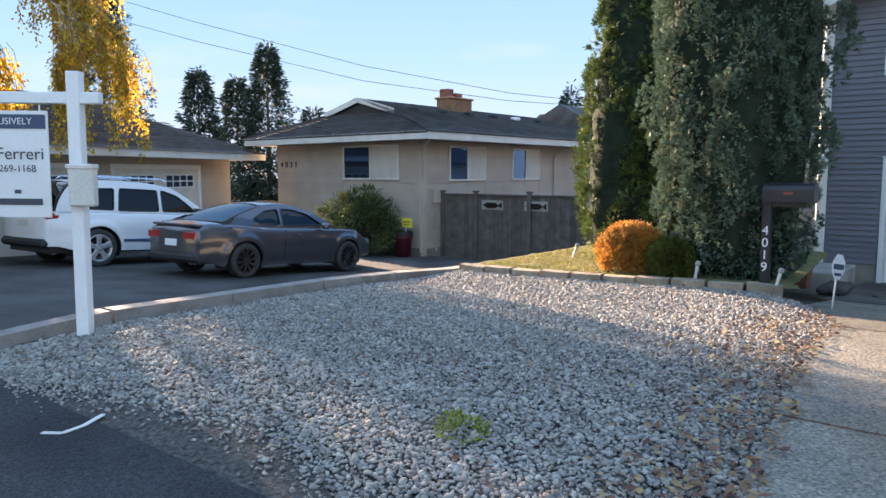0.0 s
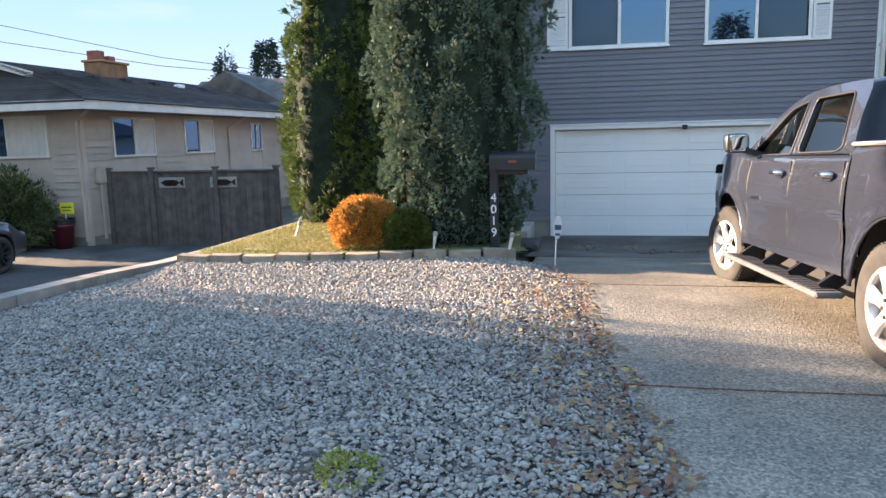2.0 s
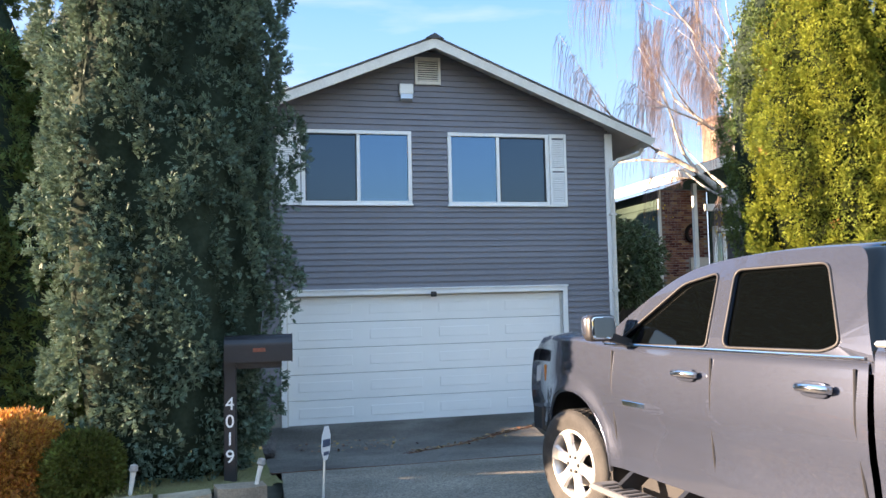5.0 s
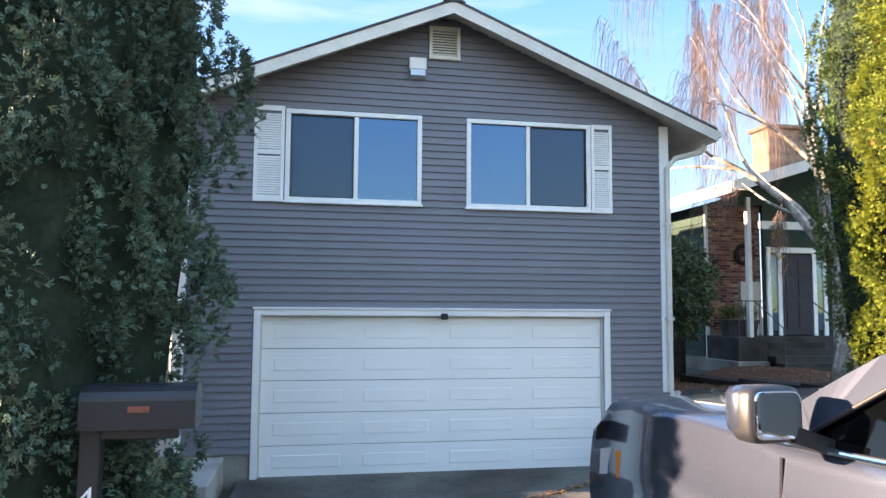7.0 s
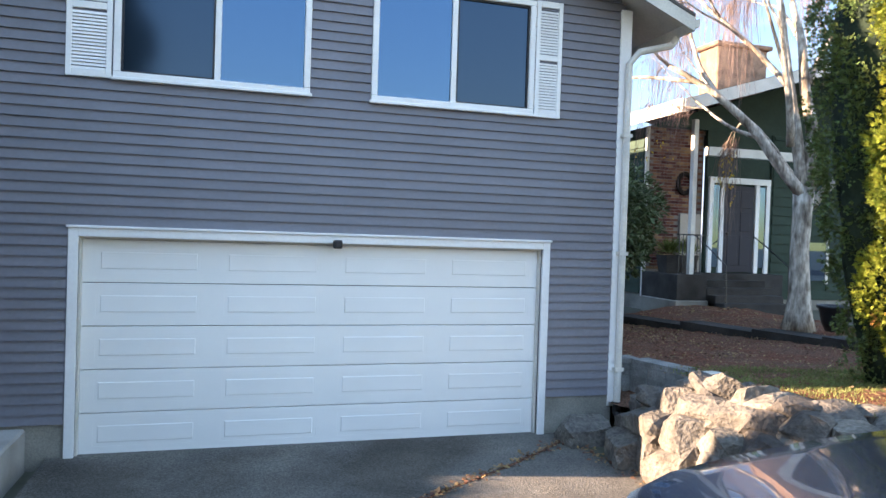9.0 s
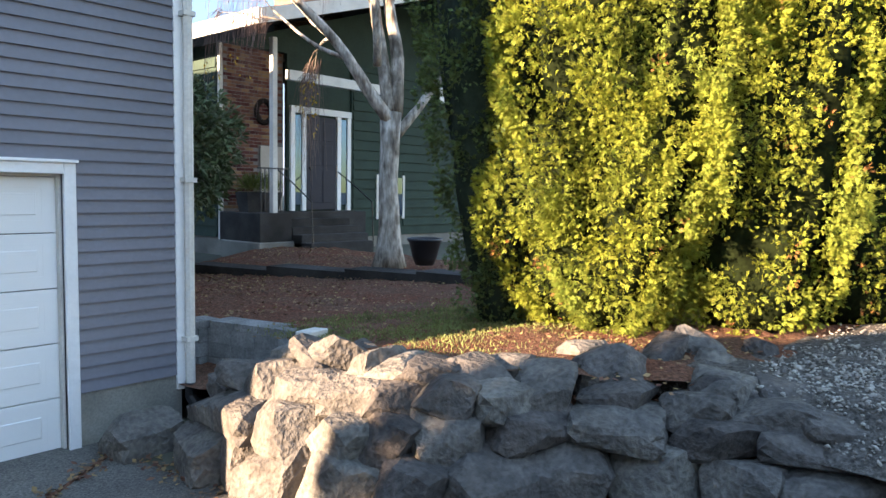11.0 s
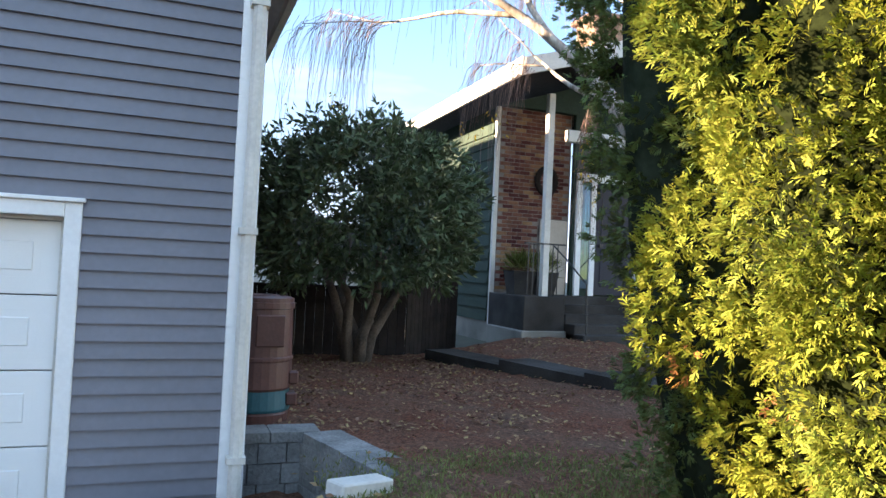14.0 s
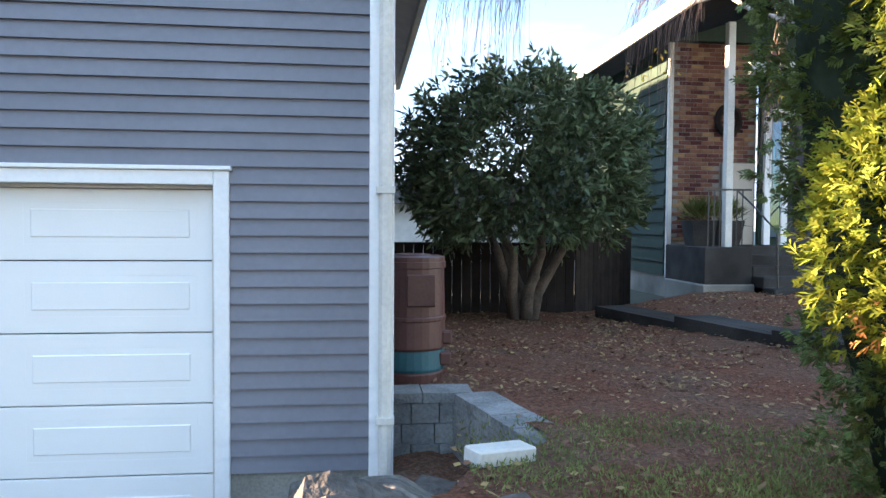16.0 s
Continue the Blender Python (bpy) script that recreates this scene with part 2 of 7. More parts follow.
    tyre=mat("tyre_rubber", (0.042, 0.040, 0.038), 0.85, scale=8, fine=90, bump=0.3, dist=0.004, var=0.2),
    truck_paint=mat("slate_truck_paint", (0.060, 0.072, 0.108), 0.25, 0.6, scale=2, fine=400, bump=0, var=0.04, coat=1.0),
    coupe_paint=mat("charcoal_car_paint", (0.075, 0.08, 0.098), 0.28, 0.6, scale=2, fine=400, bump=0, var=0.04, coat=1.0),
    white_paint_car=mat("white_car_paint", (0.72, 0.72, 0.72), 0.35, 0.0, scale=2, fine=400, bump=0, var=0.02, coat=1.0),
    red_lens=mat("red_lamp_lens", (0.35, 0.01, 0.012), 0.15, scale=3, fine=40, bump=0, var=0.05, coat=0.6),
    amber=mat("amber_lens", (0.55, 0.17, 0.02), 0.15, scale=3, fine=40, bump=0, var=0.05, coat=0.6),
    clear_lens=mat("clear_lamp_lens", (0.55, 0.57, 0.60), 0.12, 0.3, scale=3, fine=40, bump=0, var=0.05, coat=0.6),
    glass=pane_mat("window_glass", (0.012, 0.018, 0.03), ior=1.95, tint=(0.30, 0.58, 1.0)),
    screened=pane_mat("screened_glass", (0.010, 0.017, 0.028), 0.12, ior=1.5, tint=(0.4, 0.65, 1.0)),
    car_glass=pane_mat("tinted_car_glass", (0.0012, 0.0016, 0.0018), ior=1.5, spec=0.4),
    backdrop=mat("far_ground", (0.10, 0.10, 0.07), 0.95, scale=0.2, fine=4, bump=0, var=0.2),
)


# ---- mesh helpers ----
class Shape:
    """Gathers vertices and faces of one mesh."""

    def __init__(self):
        self.v, self.f = [], []

    def add(self, verts, faces):
        k = len(self.v)
        self.v += [tuple(p) for p in verts]
        self.f += [tuple(i + k for i in f) for f in faces]
        return self

    def box(self, lo, hi, c=0.0):
        """A box with its edges cut off by c."""
        (x0, y0, z0), (x1, y1, z1) = lo, hi
        if c <= 0:
            v = [(x, y, z) for x in (x0, x1) for y in (y0, y1) for z in (z0, z1)]
            return self.add(v, [(0, 1, 3, 2), (4, 6, 7, 5), (0, 4, 5, 1), (2, 3, 7, 6), (0, 2, 6, 4), (1, 5, 7, 3)])
        c = min(c, (x1 - x0) * 0.45, (y1 - y0) * 0.45, (z1 - z0) * 0.45)
        bm = bmesh.new()
        bmesh.ops.create_cube(bm, size=1)
        for p in bm.verts:
            p.co = ((x0 + x1) / 2 + p.co.x * (x1 - x0), (y0 + y1) / 2 + p.co.y * (y1 - y0), (z0 + z1) / 2 + p.co.z * (z1 - z0))
        bmesh.ops.bevel(bm, geom=bm.edges[:], offset=c, segments=1, affect="EDGES")
        bm.verts.index_update()
        self.add([p.co[:] for p in bm.verts], [[p.index for p in f.verts] for f in bm.faces])
        bm.free()
        return self

    def tube(self, pts, radii, sides=6, cap=True):
        pts = [Vector(p) for p in pts]
        if not hasattr(radii, "__len__"):
            radii = [radii] * len(pts)
        rings = []
        for i, p in enumerate(pts):
            d = (pts[min(i + 1, len(pts) - 1)] - pts[max(i - 1, 0)]).normalized()
            a = d.orthogonal().normalized() if i == 0 else (a - d * a.dot(d)).normalized()
            b = d.cross(a)
            rings += [p + (a * math.cos(2 * math.pi * k / sides) + b * math.sin(2 * math.pi * k / sides)) * radii[i] for k in range(sides)]
        n = len(pts)
        faces = [(i * sides + k, i * sides + (k + 1) % sides, (i + 1) * sides + (k + 1) % sides, (i + 1) * sides + k)
                 for i in range(n - 1) for k in range(sides)]
        if cap:
            faces += [tuple(range(sides))[::-1], tuple((n - 1) * sides + k for k in range(sides))]
        return self.add(rings, faces)

    def spin(self, profile, centre, axis="z", sides=24):
        """A turned shape: profile of (radius, height) along an axis through centre."""
        c = Vector(centre)
        v = []
        for r, h in profile:
            for k in range(sides):
                a = 2 * math.pi * k / sides
                p = (r * math.cos(a), r * math.sin(a), h) if axis == "z" else (h, r * math.cos(a), r * math.sin(a)) if axis == "x" else (r * math.cos(a), h, r * math.sin(a))
                v.append(c + Vector(p))
        n = len(profile)
        f = [(i * sides + k, i * sides + (k + 1) % sides, (i + 1) * sides + (k + 1) % sides, (i + 1) * sides + k) for i in range(n - 1) for k in range(sides)]
        f += [tuple(range(sides))[::-1], tuple((n - 1) * sides + k for k in range(sides))]
        return self.add(v, f)

    def prism(self, poly, y0, y1, axis="y"):
        """A polygon of two coordinates drawn out along an axis."""
        n = len(poly)
        put3 = {"y": lambda a, b, s: (a, s, b), "x": lambda a, b, s: (s, a, b), "z": lambda a, b, s: (a, b, s)}[axis]
        v = [put3(a, b, s) for s in (y0, y1) for a, b in poly]
        return self.add(v, [tuple(range(n)), tuple(range(2 * n - 1, n - 1, -1))] + [(i, (i + 1) % n, n + (i + 1) % n, n + i) for i in range(n)])

    def beam(self, p, q, w, t, up=(0, 0, 1)):
        """A bar from p to q, w wide and t thick."""
        p, q, up = Vector(p), Vector(q), Vector(up)
        d = (q - p).normalized()
        s = d.cross(up)
        s = s.normalized() if s.length > 1e-4 else d.orthogonal().normalized()
        u = s.cross(d).normalized()
        v = [e + s * (a * w / 2) + u * (b * t / 2) for e in (p, q) for a, b in ((-1, -1), (1, -1), (1, 1), (-1, 1))]
        return self.add(v, [(0, 1, 2, 3), (7, 6, 5, 4), (0, 4, 5, 1), (1, 5, 6, 2), (2, 6, 7, 3), (3, 7, 4, 0)])

    def loft(self, rows, close=False):
        n, m = len(rows), len(rows[0])
        v = [p for row in rows for p in row]
        f = [(i * m + k, i * m + (k + 1) % m, (i + 1) * m + (k + 1) % m, (i + 1) * m + k) for i in range(n - 1) for k in range(m if close else m - 1)]
        return self.add(v, f)

    def mesh(self, name, smooth=False, fix=True):
        me = bpy.data.meshes.new(name)
        me.from_pydata(self.v, [], self.f)
        if fix:
            bm = bmesh.new()
            bm.from_mesh(me)
            bmesh.ops.recalc_face_normals(bm, faces=bm.faces)
            bm.to_mesh(me)
            bm.free()
        if smooth:
            me.shade_smooth()
        return me


def part(name, shape, material, parent=None, label="", smooth=False):
    """One mesh object, under a thing or part if there is one."""
    me = shape if isinstance(shape, bpy.types.Mesh) else shape.mesh(name, smooth)
    if material is not None and not me.materials:
        me.materials.append(material)
    ob = new(name, me)
    if parent is not None:
        ob.parent = parent
    return tagged(ob, label) if label else ob


def thing(name, label, category, at=(0, 0, 0), group="", kind=""):
    ob = new(name)
    ob.matrix_basis = at if isinstance(at, Matrix) else Matrix.Translation(at)
    ob.empty_display_size = 0.2
    return tagged(ob, label, category, group, kind)


def soft_edges(ob, width=0.01, segments=2, angle=35):
    b = ob.modifiers.new("bevel", "BEVEL")
    b.width, b.segments, b.limit_method, b.angle_limit = width, segments, "ANGLE", radians(angle)
    return ob


def fast_mesh(name, verts, quads):
    """A mesh out of arrays, quick for many small pieces."""
    me = bpy.data.meshes.new(name)
    n, k = len(quads), quads.shape[1]
    me.vertices.add(len(verts))
    me.vertices.foreach_set("co", np.ascontiguousarray(verts, np.float32).ravel())
    me.loops.add(n * k)
    me.loops.foreach_set("vertex_index", np.ascontiguousarray(quads, np.int32).ravel())
    me.polygons.add(n)
    me.polygons.foreach_set("loop_start", np.arange(0, n * k, k, dtype=np.int32))
    me.polygons.foreach_set("loop_total", np.full(n, k, dtype=np.int32))
    me.update(calc_edges=True)
    me.validate()
    return me


def unit(a):
    return a / np.maximum(np.linalg.norm(a, axis=-1, keepdims=True), 1e-9)


def leaves(name, p, along, length, width, droop=0.0):
    """Small pointed leaves at p, lying along the given ways."""
    n = len(p)
    along = unit(along)
    side = unit(np.cross(along, rng.normal(size=(n, 3))))
    nor = np.cross(along, side)
    length = np.broadcast_to(np.asarray(length, float), n)[:, None]
    width = np.broadcast_to(np.asarray(width, float), n)[:, None]
    a, d = p, p + along * length
    m = p + along * length * 0.5 + nor * width * 0.25
    if droop:
        d = d - np.array([0, 0, droop]) * length
    v = np.stack([a, m - side * width / 2, d, m + side * width / 2], 1).reshape(-1, 3)
    return fast_mesh(name, v, np.arange(4 * n).reshape(n, 4))


def sprays(centres, ways, k, reach, spread, flat=0.0):
    """k leaf feet round each spray, with the ways in which the leaves point."""
    n = len(centres)
    s = rng.random((n, k, 1)) ** 0.8
    r = rng.normal(size=(n, k, 3)) * spread
    ways = unit(ways)
    if flat:
        nrm = unit(np.cross(ways, rng.normal(size=(n, 3))))[:, None, :]
        r -= nrm * (r * nrm).sum(-1, keepdims=True) * flat
    reach = np.broadcast_to(np.asarray(reach, float), n)[:, None, None]
    p = centres[:, None, :] + ways[:, None, :] * s * reach + r * (1.1 - s * 0.75)
    d = ways[:, None, :] * 0.9 + r / max(spread, 1e-6) * 0.45
    return p.reshape(-1, 3), unit(d.reshape(-1, 3))


def h_drive(y):
    return np.interp(y, [-40, -15, -13.2, -12, -9, -7, -4.5, -2.5, -1, 0], [0.45, 0.5, 0.6, 0.69, 0.66, 0.54, 0.27, 0.05, -0.02, -0.03])


def h_bed(x, y):
    """The pebbles lie a little above the drive towards the lawn."""
    return h_drive(y) + np.clip((0.7 - x) / 0.9, 0, 1) * np.clip(0.625 - h_drive(y), 0, 1) * (y > -9.5)


def h_left(y):
    return np.interp(y, [-40, -15, -13.2, -11, -9, -7, -5.5, -4, 0, 20], [0.45, 0.5, 0.52, 0.28, 0.13, 0.0, -0.10, -0.2, -0.42, -0.47])


def h_yard(x, y):
    base = np.interp(y, [-7, -3.8, -2.5, -0.5, 1, 6, 9], [0.72, 0.93, 0.92, 0.76, 0.69, 0.56, 0.54])
    return base + np.clip((x - 9.3) / 2.0, 0, 1) * np.interp(y, [-4, 0, 3, 6], [0.0, 0.1, 0.2, 0.3])


def sheet(name, left, right, height, material, n=24, m=24, lift=0.0, rough=0.0, kind="structure", label="", category=""):
    """Ground between two border lines of (x, y), with the given heights."""
    left, right = np.array(left, float), np.array(right, float)

    def along(line, s):
        d = np.concatenate([[0], np.cumsum(np.linalg.norm(np.diff(line, axis=0), axis=1))])
        return np.stack([np.interp(s * d[-1], d, line[:, i]) for i in (0, 1)], -1)
    a, b = along(left, np.linspace(0, 1, n)), along(right, np.linspace(0, 1, n))
    u = np.linspace(0, 1, m)[None, :, None]
    xy = a[:, None] * (1 - u) + b[:, None] * u
    z = height(xy[..., 0], xy[..., 1]) + lift + rng.normal(size=xy.shape[:2]) * rough
    v = np.concatenate([xy, z[..., None]], -1).reshape(-1, 3)
    i = np.arange(n * m).reshape(n, m)
    q = np.stack([i[:-1, :-1], i[:-1, 1:], i[1:, 1:], i[1:, :-1]], -1).reshape(-1, 4)
    me = fast_mesh(name, v, q)
    me.shade_smooth()
    return tagged(part(name, me, material), label, category, kind=kind)


# ---- ground ----
def h_base(x, y):
    z = np.where(x < -4.15, h_left(y), np.where(x < 5.6, h_drive(y), np.where(y > -4.2, h_yard(x, y) - 0.1, h_drive(y))))
    z = np.where((x > 5.0) & (x < 7.6) & (y > -1.7) & (y < 1.6), 0.1, z)
    z = np.where((x > 5.0) & (x < 9.0) & (y > -5.6) & (y < -1.5), 0.05, z)
    return np.where((abs(x) > 30) | (y > 30), -0.5, z) - 0.12


gx = np.concatenate([[-900, -300, -100, -50], np.arange(-30, 30.1, 0.75), [50, 100, 300, 900]])
gy = np.concatenate([[-900, -300, -100, -50], np.arange(-30, 30.1, 0.75), [50, 100, 300, 900]])
GX, GY = np.meshgrid(gx, gy)
gi = np.arange(GX.size).reshape(GX.shape)
part("ground", fast_mesh("ground", np.stack([GX, GY, h_base(GX, GY)], -1).reshape(-1, 3),
                         np.stack([gi[:-1, :-1], gi[:-1, 1:], gi[1:, 1:], gi[1:, :-1]], -1).reshape(-1, 4)), M["backdrop"])
tagged(bpy.data.objects["ground"], "bare brown ground reaching to the horizon", "ground", kind="structure")

# darker and more stained than the drive concrete, from the joint to the garage
M["apron"] = mat("darker_drive_concrete", (0.155, 0.145, 0.128), 0.9, scale=1.1, fine=60, bump=0.8, dist=0.01, var=0.25, stains=0.6, tint=(0.10, 0.094, 0.085), spec=0.15, speck=0.4, cells=75)
DRIVE_EDGE = [(1.30, -13.3), (1.24, -12.6), (1.03, -10.9), (0.82, -9.3), (0.75, -8.0), (0.5, -7.2), (0.12, -6.6)]
sheet("road", [(-60, -13.2), (-60, -26)], [(60, -13.2), (60, -26)], lambda x, y: h_drive(y), M["asphalt"], 20, 60, 0.0, 0.0, label="worn grey asphalt street", category="road")
sheet("gravel_bed", [(-4.05, -13.3), (-4.05, -6.7)], [DRIVE_EDGE[0], *DRIVE_EDGE[1:]], lambda x, y: h_bed(x, y) - 0.012, M["pebble_bed"], 40, 40, 0, 0.006,
      label="bed of loose grey river pebbles", category="gravel bed")
sheet("driveway", [*DRIVE_EDGE, (0.05, -4.21)], [(6.6, -13.3), (6.4, -8), (6.6, -4.6), (6.3, -4.21)],
      lambda x, y: h_drive(y) + np.clip((x - 5.6) / 2, 0, 1) * 0.2, M["concrete"], 60, 30, label="sloping exposed-aggregate concrete driveway", category="driveway")
sheet("garage_apron", [(-0.15, -4.205), (-0.15, -2.5), (-0.15, 0.1)], [(6.3, -4.205), (5.7, -3.5), (5.5, -2.5), (5.5, -1), (5.5, 0.1)],
      lambda x, y: h_drive(y) + np.clip((x - 5.6) / 2, 0, 1) * 0.2, M["apron"], 30, 30, label="darker stained concrete slab sloping to the garage", category="driveway")
sheet("lawn", [(-4.1, -6.55), (-4.1, -2.0)], [(0.02, -6.35), (-0.4, -2.0)], lambda x, y: 0.66 + 0 * x, M["lawn"], 24, 24, 0, 0.01, label="small dry autumn lawn", category="lawn")
sheet("neighbour_driveway", [(-30, -13.25), (-30, 0.9)], [(-4.3, -13.25), (-4.3, 0.9)], lambda x, y: h_left(y), M["old_asphalt"], 40, 30, label="dark asphalt driveway of the tan house", category="driveway")
sheet("yard", [(6.95, -4.2), (6.5, -3.45), (6.2, -2.95), (6.02, -2.4), (6.08, -1.7), (6.35, -1.2), (6.85, -0.72), (6.6, 0.6), (6.0, 0.8), (6.0, 6.4)], [(12.5, -5.5), (12.5, -4.6), (12.5, -3.9), (12.5, -3.2), (12.5, -2.4), (12.5, -1.6), (12.5, -0.8), (12.5, 0.6), (12.5, 1.4), (12.5, 6.4)],
      h_yard, M["soil"], 60, 40, 0, 0.012, label="bare reddish bark yard with leaf litter and moss", category="yard")
sheet("gravel_bank", [(6.3, -13.3), (6.2, -8), (6.7, -5), (6.75, -4.3), (6.95, -3.9)], [(14, -13.3), (14, -8), (14, -6.5), (14, -5.9), (14, -5.4)], lambda x, y: h_drive(y) + np.clip((x - 6.1) / 1.0, 0, 1) * np.clip(0.92 - h_drive(y), 0, 1),
      M["pebble_bed"], 30, 30, 0.0, 0.012, label="gravel bank strewn with leaves beside the hedge", category="gravel")
sheet("pit_floor", [(5.62, -1.9), (5.86, -0.6), (5.92, 0.9)], [(6.85, -1.9), (6.82, -0.6), (6.75, 0.9)], lambda x, y: 0.33 + np.clip(-0.4 - y, 0, 1.4) * 0.27, M["soil"], 12, 12, 0, 0.015, label="sunken soil pocket at the house corner", category="ground")

# chalk tick on the street
tick = [(-1.98, -13.45), (-1.88, -13.39), (-1.89, -13.27), (-1.96, -13.13)]
s = Shape()
for (a, b), (c, d) in zip(tick[:-1], tick[1:]):
    s.beam((a, b, h_drive(b) + 0.003), (c, d, h_drive(d) + 0.003), 0.03, 0.004)
tagged(part("road_mark", s, M["offwhite"]), "faded white paint tick on the street", "road marking", kind="structure")

# joints across the drive
for jy, jx0, jx1 in ((-11.0, 1.05, 6.4), (-7.9, 0.75, 6.4), (-4.2, -0.1, 6.2)):
    s = Shape()
    xs = np.linspace(jx0, jx1, 14)
    for a, b in zip(xs[:-1], xs[1:]):
        s.beam((a, jy + 0.012 * math.sin(a * 3), h_drive(jy) + 0.0015), (b, jy + 0.012 * math.sin(b * 3), h_drive(jy) + 0.0015), 0.014, 0.005)
    tagged(part("drive_joint", s, M["soil"]), "dirt-filled joint across the concrete drive", "joint", kind="structure")
# the long leafy crack running to the rock wall
s = Shape()
crack = [(1.6, -3.2), (2.4, -2.55), (3.3, -1.75), (4.2, -1.1), (5.2, -0.3)]
for (a, b), (c, d) in zip(crack[:-1], crack[1:]):
    s.beam((a, b, h_drive(b) + 0.002), (c, d, h_drive(d) + 0.002), 0.03, 0.006)
tagged(part("drive_crack", s, M["soil"]), "crooked crack filled with soil and leaves", "crack", kind="structure")


# ---- grey house ----
HX0, HX1, RIDGE_X, RIDGE_Z, SLOPE = -0.95, 5.95, 2.62, 6.50, 0.411
COURSE = 0.1016


def lap_board(x0, x1, z, exposure, y, out=0.022, outward=-1):
    """One lap of siding: thick at its foot, thin at its head. Lies along x, facing -y."""
    o = outward
    prof = [(y, z), (y + o * out, z), (y + o * out * 0.95, z + 0.006), (y + o * 0.003, z + exposure), (y, z + exposure)]
    s = Shape()
    v = [(x, a, b) for x in (x0, x1) for a, b in prof]
    n = len(prof)
    s.add(v, [tuple(range(n)), tuple(range(2 * n - 1, n - 1, -1))] + [(i, (i + 1) % n, n + (i + 1) % n, n + i) for i in range(n)])
    return s


def openings_cut(x0, x1, z0, z1, holes):
    """What is left of a strip after the openings are taken out."""
    runs = [(x0, x1)]
    for a, b, c, d in holes:
        if z1 > c + 0.012 and z0 < d - 0.012:
            runs = [r for p, q in runs for r in ((p, min(q, a)), (max(p, b), q)) if r[1] - r[0] > 0.005]
    return runs


WIN1, WIN2, GARAGE = (0.36, 2.25, 3.67, 4.96), (2.9, 4.78, 3.66, 4.96), (0.0, 5.06, -0.3, 2.205)
HOLES = (WIN1, WIN2, GARAGE)
HOLE_IN = ((0.42, 2.19, 3.73, 4.9), (2.96, 4.72, 3.72, 4.9), (0.09, 4.97, -0.3, 2.12))

# the wall behind the boards, with its openings through it
wall = tagged(new("wall_front"), "grey lap-sided front wall of the two-storey house", "wall", kind="structure")
core = Shape()
zs = sorted({0.3, 2.12, 3.72, 3.73, 4.9, 5.05})
for z0, z1 in zip(zs[:-1], zs[1:]):
    for a, b in openings_cut(HX0, HX1, z0 + 0.002, z1 - 0.002, HOLE_IN):
        core.box((a, 0, z0), (b, 0.14, z1))
core.prism([(HX0, 5.05), (HX1, 5.05), (HX1, 5.06), (RIDGE_X, RIDGE_Z - 0.12), (HX0, 5.06)], 0, 0.14)
part("wall_core", core, M["siding"], wall)
z = 0.30
while z < RIDGE_Z - 0.15:
    half = (RIDGE_Z - 0.06 - z) / SLOPE
    x0, x1 = max(HX0 + 0.07, RIDGE_X - half), min(HX1 - 0.07, RIDGE_X + half)
    if x1 - x0 > 0.2:
        for a, b in openings_cut(x0, x1, z, z + COURSE, HOLES):
            if a > 4.9 and z < 0.35:
                continue  # the footing stands higher on the yard side
            part("siding_board", lap_board(a, b, z, COURSE, 0.0, 0.024), M["siding"], wall)
    z += COURSE
fnd = Shape()
fnd.box((HX0 + 0.02, 0.005, -0.6), (0.09, 0.15, 0.3)).box((4.97, -0.006, -0.6), (HX1 - 0.02, 0.15, 0.402))
part("foundation", fnd, M["foundation"], wall, "pale concrete footing")
for x in (HX0 - 0.08, HX1 - 0.07):
    part("corner_trim", Shape().box((x, -0.028, 0.27), (x + 0.15, 0.12, 5.0), 0.004), M["white"], wall, "white corner board")
for x, sgn in ((HX0, 1), (HX1, -1)):
    w = Shape().box((min(x, x + sgn * 0.14), 0.14, -0.6), (max(x, x + sgn * 0.14), 11.0, 5.0))
    tagged(part("wall_side", w, M["siding"]), "grey side wall of the two-storey house", "wall", kind="structure")
tagged(part("wall_back", Shape().prism([(HX0, -0.6), (HX1, -0.6), (HX1, 5.0), (RIDGE_X, RIDGE_Z - 0.1), (HX0, 5.0)], 11.0, 11.14), M["siding"]), "grey back wall of the two-storey house", "wall", kind="structure")
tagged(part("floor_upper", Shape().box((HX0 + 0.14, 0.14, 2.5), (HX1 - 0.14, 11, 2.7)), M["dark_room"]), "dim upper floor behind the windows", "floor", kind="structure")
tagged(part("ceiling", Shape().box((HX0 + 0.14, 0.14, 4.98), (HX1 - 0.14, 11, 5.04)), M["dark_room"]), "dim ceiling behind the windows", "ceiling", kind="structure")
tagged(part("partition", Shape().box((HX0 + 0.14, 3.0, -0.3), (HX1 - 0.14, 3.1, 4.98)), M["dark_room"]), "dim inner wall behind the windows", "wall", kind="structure")

